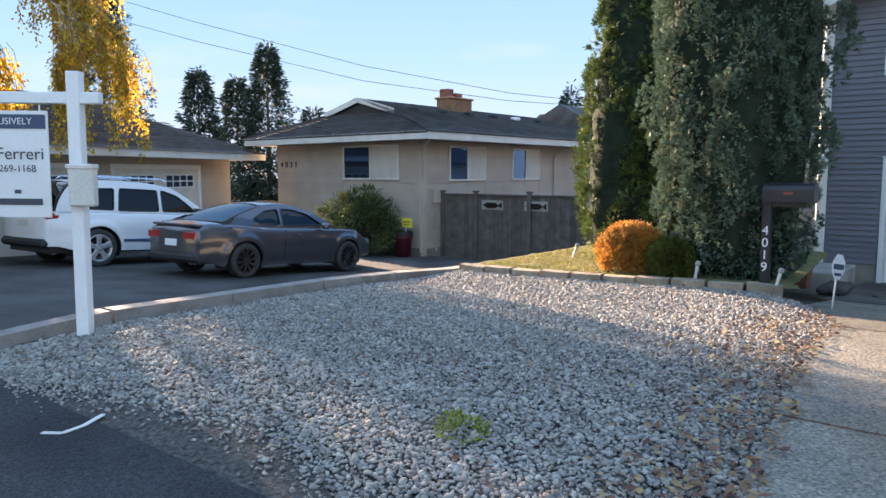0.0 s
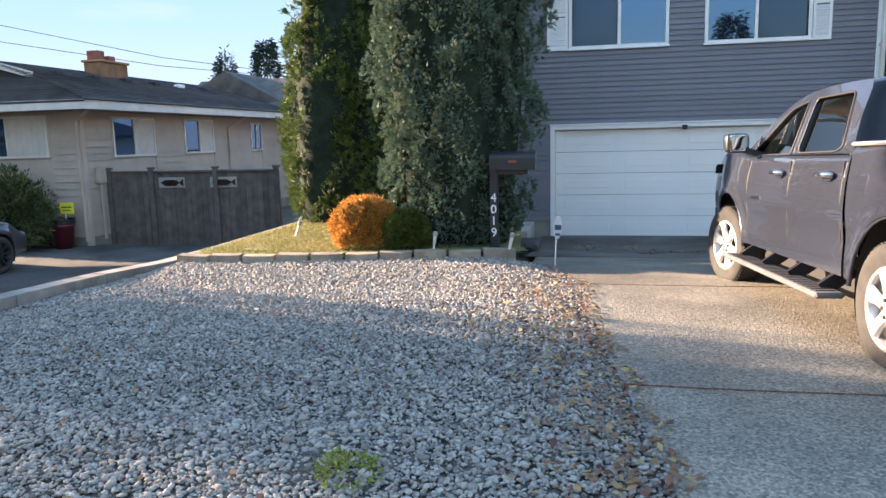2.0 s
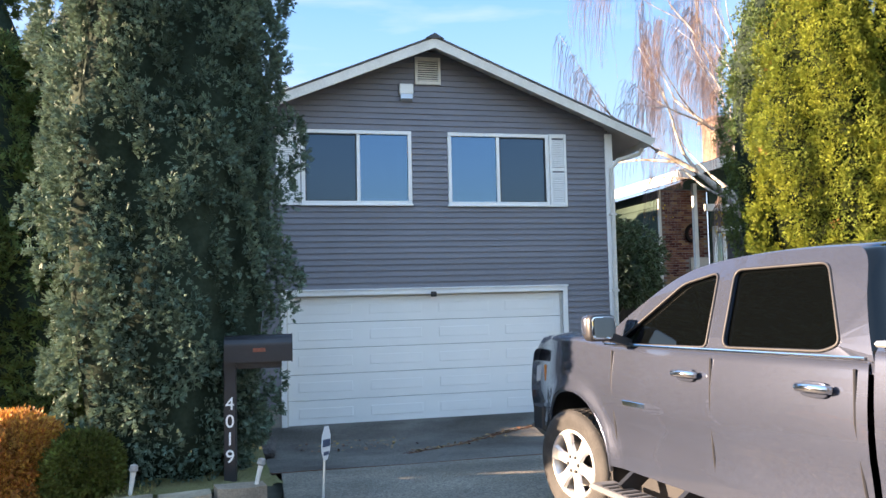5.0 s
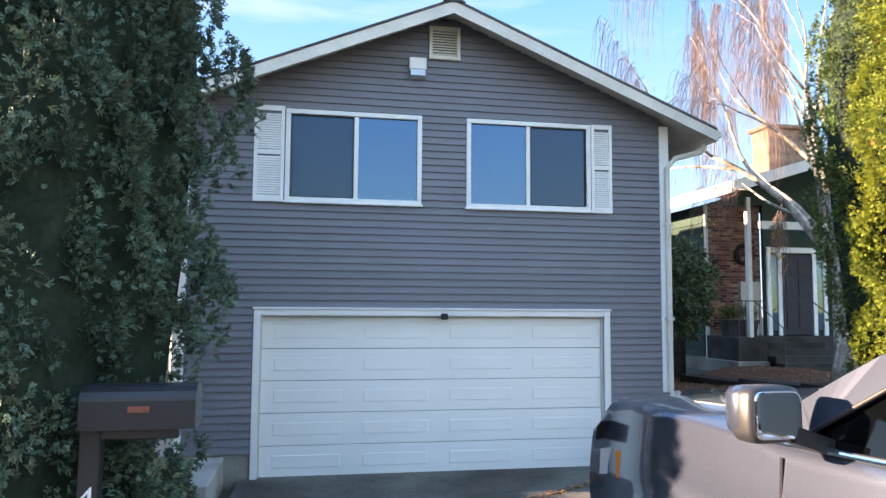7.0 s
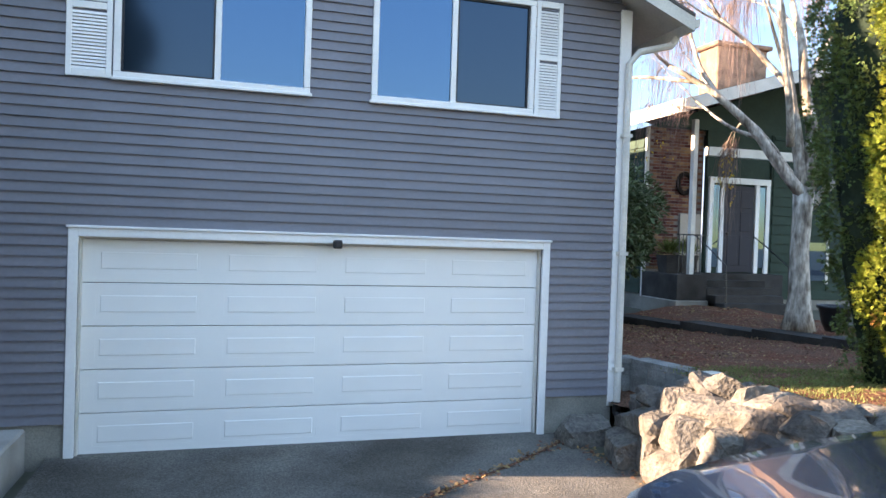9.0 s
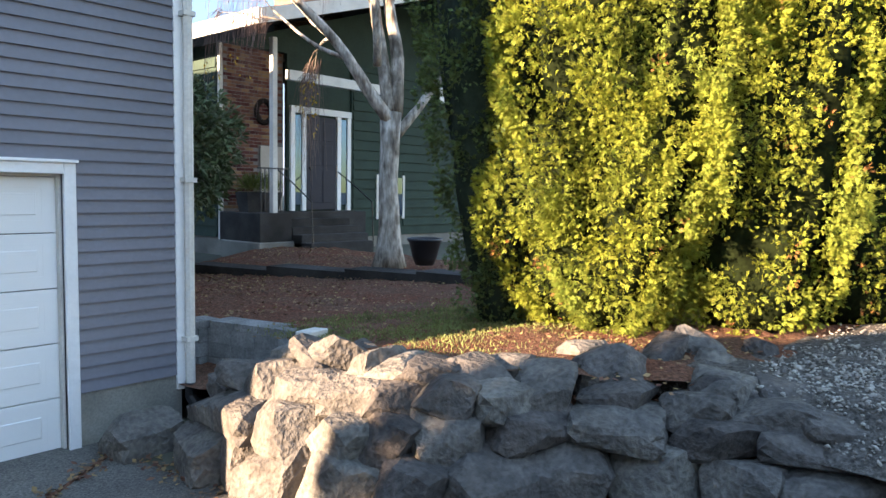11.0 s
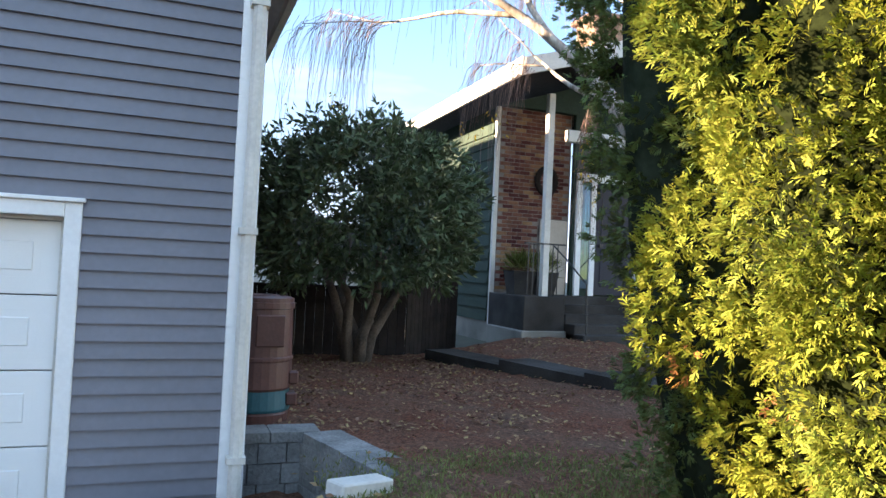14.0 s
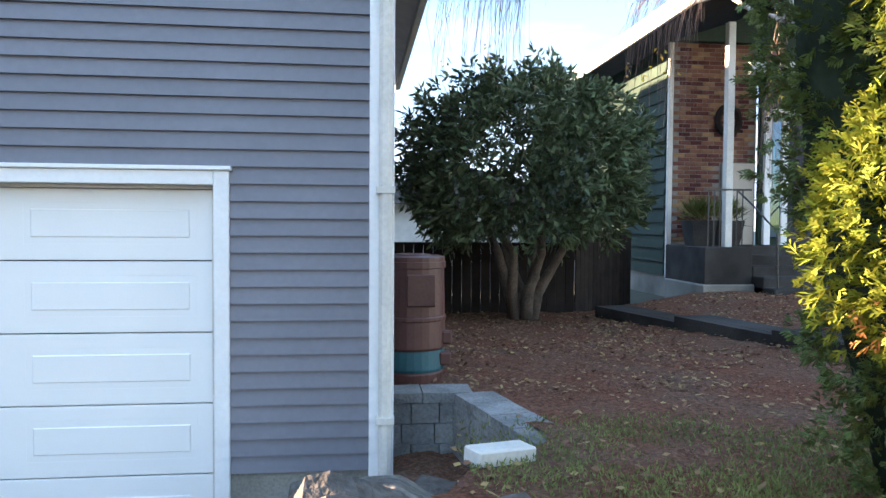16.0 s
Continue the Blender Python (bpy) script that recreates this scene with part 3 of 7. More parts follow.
# roof: two slopes, barge boards, soffit, ridge cap
roof = tagged(new("roof"), "low gable roof with dark shingles and pale barge boards", "roof", kind="structure")
EAVE_X, FRONT = 3.96, -0.45
for sgn, nm in ((-1, "west"), (1, "east")):
    s = Shape()
    poly = [(RIDGE_X, RIDGE_Z), (RIDGE_X + sgn * EAVE_X, RIDGE_Z - SLOPE * EAVE_X), (RIDGE_X + sgn * EAVE_X, RIDGE_Z - SLOPE * EAVE_X + 0.035), (RIDGE_X, RIDGE_Z + 0.035)]
    part("shingle_slope", Shape().prism(poly, FRONT - 0.03, 11.4), M["shingle"], roof)
    low = [(a, b - 0.015) for a, b in poly[:2]] + [(poly[1][0], poly[1][1] - 0.04), (RIDGE_X, RIDGE_Z - 0.04)]
    part("soffit", Shape().prism(low, FRONT + 0.02, 11.35), M["offwhite"], roof, "pale boarded soffit")
    barge = [(RIDGE_X, RIDGE_Z - 0.005), (RIDGE_X + sgn * EAVE_X, RIDGE_Z - SLOPE * EAVE_X - 0.005), (RIDGE_X + sgn * EAVE_X, RIDGE_Z - SLOPE * EAVE_X - 0.16), (RIDGE_X, RIDGE_Z - 0.175)]
    part("barge_board", Shape().prism(barge, FRONT - 0.02, FRONT + 0.015), M["offwhite"], roof, "pale grey-white barge board")
    ex = RIDGE_X + sgn * EAVE_X
    ez = RIDGE_Z - SLOPE * EAVE_X
    part("fascia", Shape().box((min(ex, ex + sgn * 0.02), FRONT, ez - 0.16), (max(ex, ex + sgn * 0.02), 11.3, ez + 0.005)), M["offwhite"], roof)
    g = Shape().prism([(ex + sgn * 0.022, ez - 0.01), (ex + sgn * 0.12, ez + 0.0), (ex + sgn * 0.11, ez - 0.09), (ex + sgn * 0.022, ez - 0.10)], FRONT + 0.05, 11.3)
    part("gutter", g, M["offwhite"], roof)
part("ridge_cap", Shape().prism([(RIDGE_X - 0.16, RIDGE_Z - 0.02), (RIDGE_X, RIDGE_Z + 0.075), (RIDGE_X + 0.16, RIDGE_Z - 0.02)], FRONT - 0.05, 11.4), M["black"], roof, "dark metal ridge cap")
ventpipe = thing("roof_vent_pipe", "grey metal flue pipe standing on the shingled roof", "vent pipe", (0.1, 1.8, 5.35))
part("pipe", Shape().spin([(0.06, 0), (0.06, 0.75)], (0, 0, 0), sides=12), M["alloy"], ventpipe, smooth=True)
part("cap", Shape().spin([(0.10, 0.75), (0.11, 0.82), (0.03, 0.9)], (0, 0, 0), sides=12), M["alloy"], ventpipe)


def sliding_window(name, x0, x1, z0, z1, open_left, y=0.0):
    """White sliding window with a fixed and a dark, screened half."""
    w = tagged(new(name), "white-framed sliding window reflecting blue sky", "window", kind="structure")
    f = 0.065
    fr = Shape().box((x0, y - 0.045, z0), (x1, y + 0.02, z0 + f), 0.006).box((x0, y - 0.045, z1 - f), (x1, y + 0.02, z1), 0.006)
    fr.box((x0, y - 0.045, z0 + f), (x0 + f, y + 0.02, z1 - f), 0.006).box((x1 - f, y - 0.045, z0 + f), (x1, y + 0.02, z1 - f), 0.006)
    part("window_frame", fr, M["white"], w)
    part("window_sill", Shape().box((x0 - 0.02, y - 0.06, z0 - 0.02), (x1 + 0.02, y - 0.002, z0 + 0.012), 0.005), M["white"], w)
    mid = (x0 + x1) / 2 + (0.02 if open_left else -0.02)
    part("mullion", Shape().box((mid - 0.03, y - 0.03, z0 + f), (mid + 0.03, y + 0.018, z1 - f), 0.005), M["white"], w)
    for a, b, left in ((x0 + f, mid - 0.03, True), (mid + 0.03, x1 - f, False)):
        dark = left == open_left
        part("pane", Shape().box((a, y + 0.004, z0 + f), (b, y + 0.01, z1 - f)), M["screened"] if dark else M["glass"], w)
        if dark:
            sash = Shape()
            for p, q in (((a, z0 + f), (a + 0.02, z1 - f)), ((b - 0.02, z0 + f), (b, z1 - f)), ((a + 0.02, z0 + f), (b - 0.02, z0 + f + 0.02)), ((a + 0.02, z1 - f - 0.02), (b - 0.02, z1 - f))):
                sash.box((p[0], y - 0.016, p[1]), (q[0], y + 0.002, q[1]))
            part("screen_frame", sash, M["plastic_black"], w, "dark insect-screen frame")
        else:
            part("blind", Shape().box((a, y + 0.03, z1 - f - 0.12), (b, y + 0.05, z1 - f)), M["white"], w, "raised white blind")
    return w


sliding_window("window_1", *WIN1[:2], *WIN1[2:], True)
sliding_window("window_2", *WIN2[:2], *WIN2[2:], False)


def shutter(x0, x1, z0, z1, y=-0.012):
    t = thing("shutter", "white louvred shutter fixed beside the upper window", "shutter", (x0, y, z0), "window shutters")
    w, hgt = x1 - x0, z1 - z0
    fr = Shape()
    for a, b in (((0, 0), (0.05, hgt)), ((w - 0.05, 0), (w, hgt)), ((0.05, 0), (w - 0.05, 0.07)), ((0.05, hgt - 0.07), (w - 0.05, hgt)), ((0.05, hgt * 0.49), (w - 0.05, hgt * 0.54))):
        fr.box((a[0], -0.03, a[1]), (b[0], 0, b[1]), 0.004)
    part("shutter_frame", fr, M["white"], t)
    z = 0.085
    while z < hgt - 0.09:
        if not hgt * 0.47 < z < hgt * 0.54:
            part("slat", Shape().beam((0.05, -0.014, z), (w - 0.05, -0.014, z), 0.006, 0.032, (0, 0.55, 1)), M["white"], t)
        z += 0.033
    return t


shutter(-0.06, 0.345, 3.66, 4.99)
shutter(4.79, 5.115, 3.64, 4.97)

# gable vent and flood light
gv = thing("gable_vent", "white slatted gable vent high under the ridge", "vent", (2.34, -0.012, 5.80))
fr = Shape()
for a, b in (((0, 0), (0.05, 0.49)), ((0.41, 0), (0.46, 0.49)), ((0.05, 0), (0.41, 0.06)), ((0.05, 0.42), (0.41, 0.49))):
    fr.box((a[0], -0.04, a[1]), (b[0], 0, b[1]), 0.006)
part("frame", fr, M["offwhite"], gv)
part("backing", Shape().box((0.05, -0.006, 0.06), (0.41, 0, 0.42)), M["plastic_black"], gv)
for k in range(9):
    part("slat", Shape().beam((0.05, -0.022, 0.08 + k * 0.039), (0.41, -0.022, 0.08 + k * 0.039), 0.006, 0.036, (0, 0.9, 1)), M["offwhite"], gv)
fl = thing("flood_light", "white wall-mounted box light below the gable vent", "wall lamp", (2.05, -0.012, 5.49))
part("housing", Shape().box((0, -0.09, 0.12), (0.25, 0, 0.30), 0.015), M["white"], fl)
part("lens", Shape().prism([(-0.01, 0.0), (-0.11, 0.03), (-0.09, 0.12), (0, 0.12)], 0.02, 0.23, "x"), M["clear_lens"], fl)

# garage door in its trimmed opening
gd = tagged(new("door_1"), "white raised-panel sectional garage door, closed", "garage door", kind="structure")
tr = Shape().box((0.0, -0.035, -0.1), (0.09, 0.03, 2.205), 0.005).box((4.97, -0.035, -0.05), (5.06, 0.03, 2.205), 0.005).box((0.09, -0.035, 2.12), (4.97, 0.03, 2.205), 0.005)
tr.box((-0.015, -0.055, 2.205), (5.075, 0.01, 2.23), 0.004)
part("door_trim", tr, M["white"], gd)
rev = Shape().box((0.09, 0.03, -0.1), (0.11, 0.14, 2.12)).box((4.95, 0.03, -0.1), (4.97, 0.14, 2.12)).box((0.11, 0.03, 2.10), (4.95, 0.14, 2.12))
part("jamb", rev, M["offwhite"], gd)
PW = (4.95 - 0.11) / 4
for r in range(5):
    z0 = -0.06 + r * 0.432
    s = Shape().box((0.11, 0.085, z0 + 0.004), (4.95, 0.125, z0 + 0.428), 0.004)
    sec = part("door_section", s, M["door_white"], gd)
    for c in range(4):
        a, b, lo, hi = 0.11 + c * PW + 0.13, 0.11 + (c + 1) * PW - 0.1, z0 + 0.1, z0 + 0.345
        f = Shape()
        ring = [(a, lo), (b, lo), (b, hi), (a, hi)]
        rows = []
        for inset, dep in ((0, 0.0845), (0.012, 0.0955), (0.03, 0.0955), (0.045, 0.079), (0.06, 0.079)):
            rows.append([(p + (inset if p == a else -inset), dep, q + (inset if q == lo else -inset)) for p, q in ring])
        k = Shape().loft(rows, close=True)
        k.f.append(tuple(range(len(k.v) - 4, len(k.v))))
        part("panel", k, M["door_white"], sec)
part("bottom_seal", Shape().box((0.11, 0.08, -0.10), (4.95, 0.13, -0.058)), M["plastic_black"], gd)
camx = thing("door_camera", "small black camera fixed under the garage trim", "camera", (2.585, -0.06, 2.12))
part("body", Shape().box((-0.045, -0.06, -0.05), (0.045, 0.03, 0.04), 0.012), M["plastic_black"], camx)
part("lens", Shape().spin([(0.025, -0.075), (0.025, -0.05)], (0, 0, -0.005), "y", 12), M["black"], camx)


def downspout(x, foot_z, side):
    d = thing("downspout", "white square downspout strapped to the corner board", "downspout", (x, 0, 0), "downspouts")
    pipe = Shape().tube([(side * 0.62, -0.1, 4.72), (side * 0.55, -0.1, 4.62), (side * 0.12, -0.1, 4.5), (0, -0.08, 4.35), (0, -0.075, foot_z)], 0.042, 8)
    part("pipe", pipe, M["offwhite"], d)
    part("foot", Shape().tube([(0, -0.075, foot_z), (0, -0.075, foot_z - 0.12), (side * 0.02, -0.14, foot_z - 0.2)], 0.05, 10), M["plastic_black"], d, "black corrugated foot")
    for z in (0.72, 2.1, 3.5):
        part("strap", Shape().box((-0.055, -0.122, z - 0.02), (0.055, -0.028, z + 0.02)), M["offwhite"], d)


downspout(5.975, 0.33, 1)
downspout(-1.0, 0.42, -1)

# entry porch set back beside the grey house
porch = tagged(new("entry_porch"), "entry porch with pale soffit, rail and concrete steps", "porch", kind="structure")
for k in range(5):
    part("step", Shape().box((-3.4, 1.6 + k * 0.3, -0.1), (-1.0, 1.9 + k * 0.3, 0.42 + 0.18 * (k + 1)), 0.012), M["slab"], porch)
part("porch_floor", Shape().box((-4.2, 3.1, -0.1), (-1.0, 6.2, 1.36)), M["slab"], porch)
part("porch_wall", Shape().box((-5.2, 6.2, -0.1), (-1.0, 6.35, 4.2)), M["siding_tan"], porch)
part("porch_roof", Shape().prism([(-5.2, 3.9), (-1.0, 4.05), (-1.0, 4.25), (-5.2, 4.1)], 2.4, 6.5), M["offwhite"], porch)
part("roof_edge", Shape().box((-5.25, 2.3, 4.0), (-1.0, 2.4, 4.22)), M["offwhite"], porch)
part("porch_post", Shape().box((-4.15, 2.75, 1.36), (-4.02, 2.88, 3.95), 0.01), M["white"], porch)
part("window_frame", Shape().box((-2.6, 6.15, 1.75), (-1.55, 6.2, 3.25), 0.01), M["white"], porch)
part("window_pane", Shape().box((-2.5, 6.13, 1.85), (-1.65, 6.15, 3.15)), M["glass"], porch)
part("red_door", Shape().box((-1.5, 6.12, 1.36), (-1.1, 6.2, 3.4), 0.01), mat("red_door_paint", (0.45, 0.02, 0.03), 0.4, bump=0.05, var=0.05), porch, "red painted front door")
for k in range(9):
    part("baluster", Shape().box((-4.1 + k * 0.1, 2.86, 1.36), (-4.06 + k * 0.1, 2.9, 2.2)), M["white"], porch)
part("rail", Shape().box((-4.2, 2.84, 2.2), (-3.2, 2.92, 2.27)), M["white"], porch)
tagged(part("landing", Shape().box((-3.4, -1.55, -0.3), (-0.33, 0.0, 0.27), 0.02).box((-3.4, 0.0, -0.3), (-0.96, 1.6, 0.30), 0.01), M["slab"]), "raised concrete landing at the corner of the house", "landing", kind="structure")
stp = thing("stepping_stone", "flat grey stone leaning at the edge of the landing", "stone", (-0.2, -2.2, 0.05))
part("stone", Shape().box((-0.25, -0.5, 0.0), (0.15, 0.4, 0.14), 0.05), M["rock"], stp)
pl = thing("clay_planter", "square terracotta planter beside the landing", "planter", (-0.85, -2.0, 0.05))
part("box", Shape().loft([[(x * w, y * w, z) for x, y in ((-1, -1), (1, -1), (1, 1), (-1, 1))] for w, z in ((0.14, 0), (0.18, 0.36), (0.2, 0.36), (0.2, 0.42), (0.165, 0.42), (0.15, 0.33))], close=True), M["terracotta"], pl)
part("soil", Shape().box((-0.15, -0.15, 0.32), (0.15, 0.15, 0.34)), M["soil"], pl)


# ---- foliage ----
def column(cx, cy, z0, profile, n, lump=0.12, seed=0.0, open_side=None):
    """Points, outward ways on an uneven upright crown; profile gives (height, radius)."""
    hs, rs = np.array(profile).T
    w = np.interp(np.linspace(hs[0], hs[-1], 200), hs, rs)
    zc = np.cumsum(w)
    zc /= zc[-1]
    hz = np.interp(rng.random(n), zc, np.linspace(hs[0], hs[-1], 200))
    th = rng.random(n) * 2 * np.pi
    if open_side is not None:
        # thicker growth towards the light and air of the drive
        th = np.where(rng.random(n) < 0.72, radians(open_side) + (rng.random(n) - 0.5) * radians(215), th)
    r = np.interp(hz, hs, rs)
    r = r * (1 + lump * (np.sin(th * 5 + 2.0 * np.sin(hz * 0.9 + seed)) * 0.5 + np.sin(th * 11 + hz * 1.7 + seed) * 0.35 + np.sin(hz * 4.3 + th * 3 + seed) * 0.35))
    slope = np.gradient(rs, hs)
    o = np.stack([np.cos(th), np.sin(th), -np.interp(hz, hs, slope)], -1)
    return np.stack([cx + r * np.cos(th), cy + r * np.sin(th), z0 + hz], -1), unit(o)


def clumps(p, o, k, size, up=0.4, tall=1.3):
    """k shoots round each tuft centre, on a rounded, upright cushion, with the ways they point."""
    n = len(p)
    u = unit(o[:, None, :] + rng.normal(size=(n, k, 3)) * 0.62)
    r = size * (0.65 + 0.7 * rng.random((n, 1, 1))) * (0.55 + 0.5 * rng.random((n, k, 1)))
    q = p[:, None, :] + u * r * np.array([1, 1, tall])
    w = u * (1 - up * 0.5) + np.array([0, 0, up]) + rng.normal(size=u.shape) * 0.2
    return q.reshape(-1, 3), unit(w.reshape(-1, 3))


def fronds(name, p, way, length, width, k=6, fork=0.75):
    """Flat fans of k narrow scale-leaved branchlets at each point."""
    n = len(p)
    axis = unit(way)
    side = unit(np.cross(axis, rng.normal(size=(n, 3))))
    nor = np.cross(axis, side)
    ln = (length * (0.65 + 0.7 * rng.random(n)))[:, None]
    out = []
    for i in range(k):
        s = 0.0 if i == 0 else 0.12 + 0.6 * (i - 1) / max(1, k - 2)
        sg = 0.0 if i == 0 else (1 if i % 2 else -1) * fork
        d = unit(axis + side * sg * (0.8 + 0.4 * rng.random((n, 1))) + nor * rng.normal(size=(n, 1)) * 0.15)
        bl = ln if i == 0 else ln * (0.75 - 0.4 * s)
        a = p + axis * ln * s
        b = np.cross(nor, d) * width * 0.5
        m = a + d * bl * 0.55 + nor * width * 0.2
        out.append(np.stack([a, m - b, a + d * bl - np.array([0, 0, 0.12]) * bl, m + b], 1))
    v = np.stack(out, 1).reshape(-1, 3)
    return fast_mesh(name, v, np.arange(4 * n * k).reshape(n * k, 4))


def crown_core(cx, cy, z0, profile, k=0.86, lump=0.12, seed=0.0):
    s = Shape()
    rows = []
    hs, rs = np.array(profile).T
    for hz in np.linspace(hs[0], hs[-1] - 0.02, 26):
        r0 = np.interp(hz, hs, rs) * k
        rows.append([(cx + r0 * (1 + lump * math.sin(a * 5 + 2 * math.sin(hz * 0.9 + seed)) * 0.5) * math.cos(a), cy + r0 * (1 + lump * math.sin(a * 5 + 2 * math.sin(hz * 0.9 + seed)) * 0.5) * math.sin(a), z0 + hz)
                     for a in np.linspace(0, 2 * math.pi, 28, endpoint=False)])
    s.loft(rows, close=True)
    s.f.append(tuple(range(28)))
    s.f.append(tuple(len(s.v) - 28 + i for i in range(28)))
    return s


def conical(name, label, category, cx, cy, z0, profile, material, n, k, tuft, frond, up=0.4, lump=0.12, seed=0.0, core=0.86, group="", trunk=0.1, tall=1.3, parts=6, tips=None, core_mat=None, open_side=None, plumes=(120, 0.12, 0.32)):
    """An upright evergreen: trunk, core coloured as inner shade, and a crown of tufts of small fans."""
    t = thing(name, label, category, (cx, cy, z0), group)
    part("trunk", Shape().tube([(0, 0, -0.15), (0.02, 0, 0.4), (0, 0.02, profile[-1][0] * 0.8)], [trunk, trunk * 0.8, 0.02], 8), M["bark"], t)
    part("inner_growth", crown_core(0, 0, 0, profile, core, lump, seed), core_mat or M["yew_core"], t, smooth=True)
    p, o = column(0, 0, 0, profile, n, lump, seed, open_side)
    p = p - o * (0.02 + 0.1 * rng.random((n, 1)))
    # upright plumes stand proud, with shaded gaps between them
    c, _ = column(0, 0, 0, profile, plumes[0], lump, seed, open_side)
    near = np.sqrt((((p[:, None, :] - c[None]) * np.array([1, 1, 0.55])) ** 2).sum(-1).min(1)) / plumes[2]
    p = p + o * (plumes[1] * (0.55 - np.clip(near, 0, 1.3) ** 2))[:, None]
    q, d = clumps(p, o, k, tuft, up, tall)
    part("crown", fronds("crown", q, d, frond[0], frond[1], parts), material, t)
    if tips is not None:
        p, o = column(0, 0, 0, profile, tips[0], lump, seed)
        q, d = clumps(p, o, 9, tuft * 0.8, up)
        tagged(part("browned_growth", fronds("browned_growth", q, d, frond[0], frond[1], parts), tips[1], t), kind="stuff")
    return t


YEW = [(0.0, 0.60), (0.4, 0.74), (1.2, 0.84), (2.0, 0.92), (3.0, 0.97), (4.2, 0.97), (5.5, 0.9), (6.6, 0.66), (7.4, 0.1)]
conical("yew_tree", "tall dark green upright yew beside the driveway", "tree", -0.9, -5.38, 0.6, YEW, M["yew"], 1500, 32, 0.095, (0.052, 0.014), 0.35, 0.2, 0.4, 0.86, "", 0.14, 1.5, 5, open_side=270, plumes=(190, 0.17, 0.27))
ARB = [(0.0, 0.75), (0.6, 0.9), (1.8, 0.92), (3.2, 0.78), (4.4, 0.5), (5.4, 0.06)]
# the first, short tree is added out of sight to shade the rock wall
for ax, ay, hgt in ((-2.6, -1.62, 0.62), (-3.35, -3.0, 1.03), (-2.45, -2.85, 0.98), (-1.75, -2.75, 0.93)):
    conical("arborvitae", "tall narrow arborvitae with sun-yellowed edge behind the lawn, the shortest added for shade", "tree", ax, ay, 0.55, [(a * hgt, b * 0.95) for a, b in ARB], M["arb_dark"], 330, 20, 0.13, (0.12, 0.024), 0.6, 0.1, ax, 0.9, "arborvitae row", 0.1, 1.6, 5)
HEDGE = [(0.0, 0.55), (0.3, 0.85), (1.0, 1.12), (2.2, 1.32), (3.6, 1.25), (4.8, 1.05), (5.8, 0.7), (6.6, 0.15)]
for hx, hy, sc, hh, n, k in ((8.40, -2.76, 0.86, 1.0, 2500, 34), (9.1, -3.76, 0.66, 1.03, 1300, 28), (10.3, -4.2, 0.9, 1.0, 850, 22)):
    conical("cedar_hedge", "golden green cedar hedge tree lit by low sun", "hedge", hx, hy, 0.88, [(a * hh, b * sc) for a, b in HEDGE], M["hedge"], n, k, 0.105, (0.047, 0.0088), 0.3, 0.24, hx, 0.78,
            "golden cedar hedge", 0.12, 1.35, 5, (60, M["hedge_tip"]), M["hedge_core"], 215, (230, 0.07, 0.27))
# extra tree in darker leaves: puts the hedge's shaded end into colour
conical("shaded_hedge_end", "dark green tree added for the shaded end of the hedge", "hedge", 7.97, -1.97, 0.85, [(0.0, 0.2), (0.4, 0.3), (1.2, 0.52), (2.2, 0.66), (3.6, 0.74), (4.8, 0.66), (5.8, 0.42), (6.3, 0.1)], M["arb_dark"], 700, 30, 0.12, (0.045, 0.009), 0.3, 0.2, 2.0, 0.85, "", 0.1, open_side=215)


def bush(name, label, category, cx, cy, z0, rx, ry, rz, material, n, k, reach, spread, leaf, stems=10, core=0.75, lump=0.12, stem_mat=None):
    t = thing(name, label, category, (cx, cy, z0))
    th, ph = rng.random(n) * 2 * np.pi, np.arccos(1 - rng.random(n) * 1.55)
    o = np.stack([np.sin(ph) * np.cos(th), np.sin(ph) * np.sin(th), np.cos(ph)], -1)
    rr = 1 + lump * (np.sin(th * 4 + ph * 5) + np.sin(th * 9 + 1) * 0.6) * 0.6
    p = o * np.array([rx, ry, rz]) * rr[:, None] * (0.85 + 0.15 * rng.random((n, 1))) + np.array([0, 0, rz * 0.95])
    q, d = sprays(p, o + rng.normal(size=o.shape) * 0.4, k, reach, spread)
    part("crown", leaves("crown", q, d, leaf[0] * (0.7 + 0.6 * rng.random(len(q))), leaf[1]), material, t)
    if core:
        s = Shape()
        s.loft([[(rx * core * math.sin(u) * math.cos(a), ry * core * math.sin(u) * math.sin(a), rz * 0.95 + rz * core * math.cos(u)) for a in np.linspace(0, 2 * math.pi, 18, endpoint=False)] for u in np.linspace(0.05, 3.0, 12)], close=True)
        # solid filler, coloured dark for the shade between the leaves
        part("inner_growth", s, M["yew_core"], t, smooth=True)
    for k2 in range(stems):
        a = rng.random() * 6.28
        r1 = 0.5 + 0.4 * rng.random()
        part("stem", Shape().tube([(0.05 * math.cos(a), 0.05 * math.sin(a), -0.05), (rx * 0.35 * math.cos(a), ry * 0.35 * math.sin(a), rz * 0.4), (rx * r1 * math.cos(a), ry * r1 * math.sin(a), rz * 1.1)], [0.014, 0.009, 0.004], 5), stem_mat or M["bark"], t)
    return t


bush("orange_bush", "rounded orange autumn bush at the lawn's edge", "bush", -1.98, -6.1, 0.64, 0.37, 0.34, 0.3, M["orange"], 900, 40, 0.1, 0.035, (0.035, 0.014), 22, 0.72, 0.05)
bush("boxwood_ball", "clipped green boxwood ball beside the orange bush", "bush", -1.42, -6.22, 0.64, 0.24, 0.24, 0.23, M["boxwood"], 600, 40, 0.07, 0.03, (0.03, 0.018), 12, 0.8, 0.05)
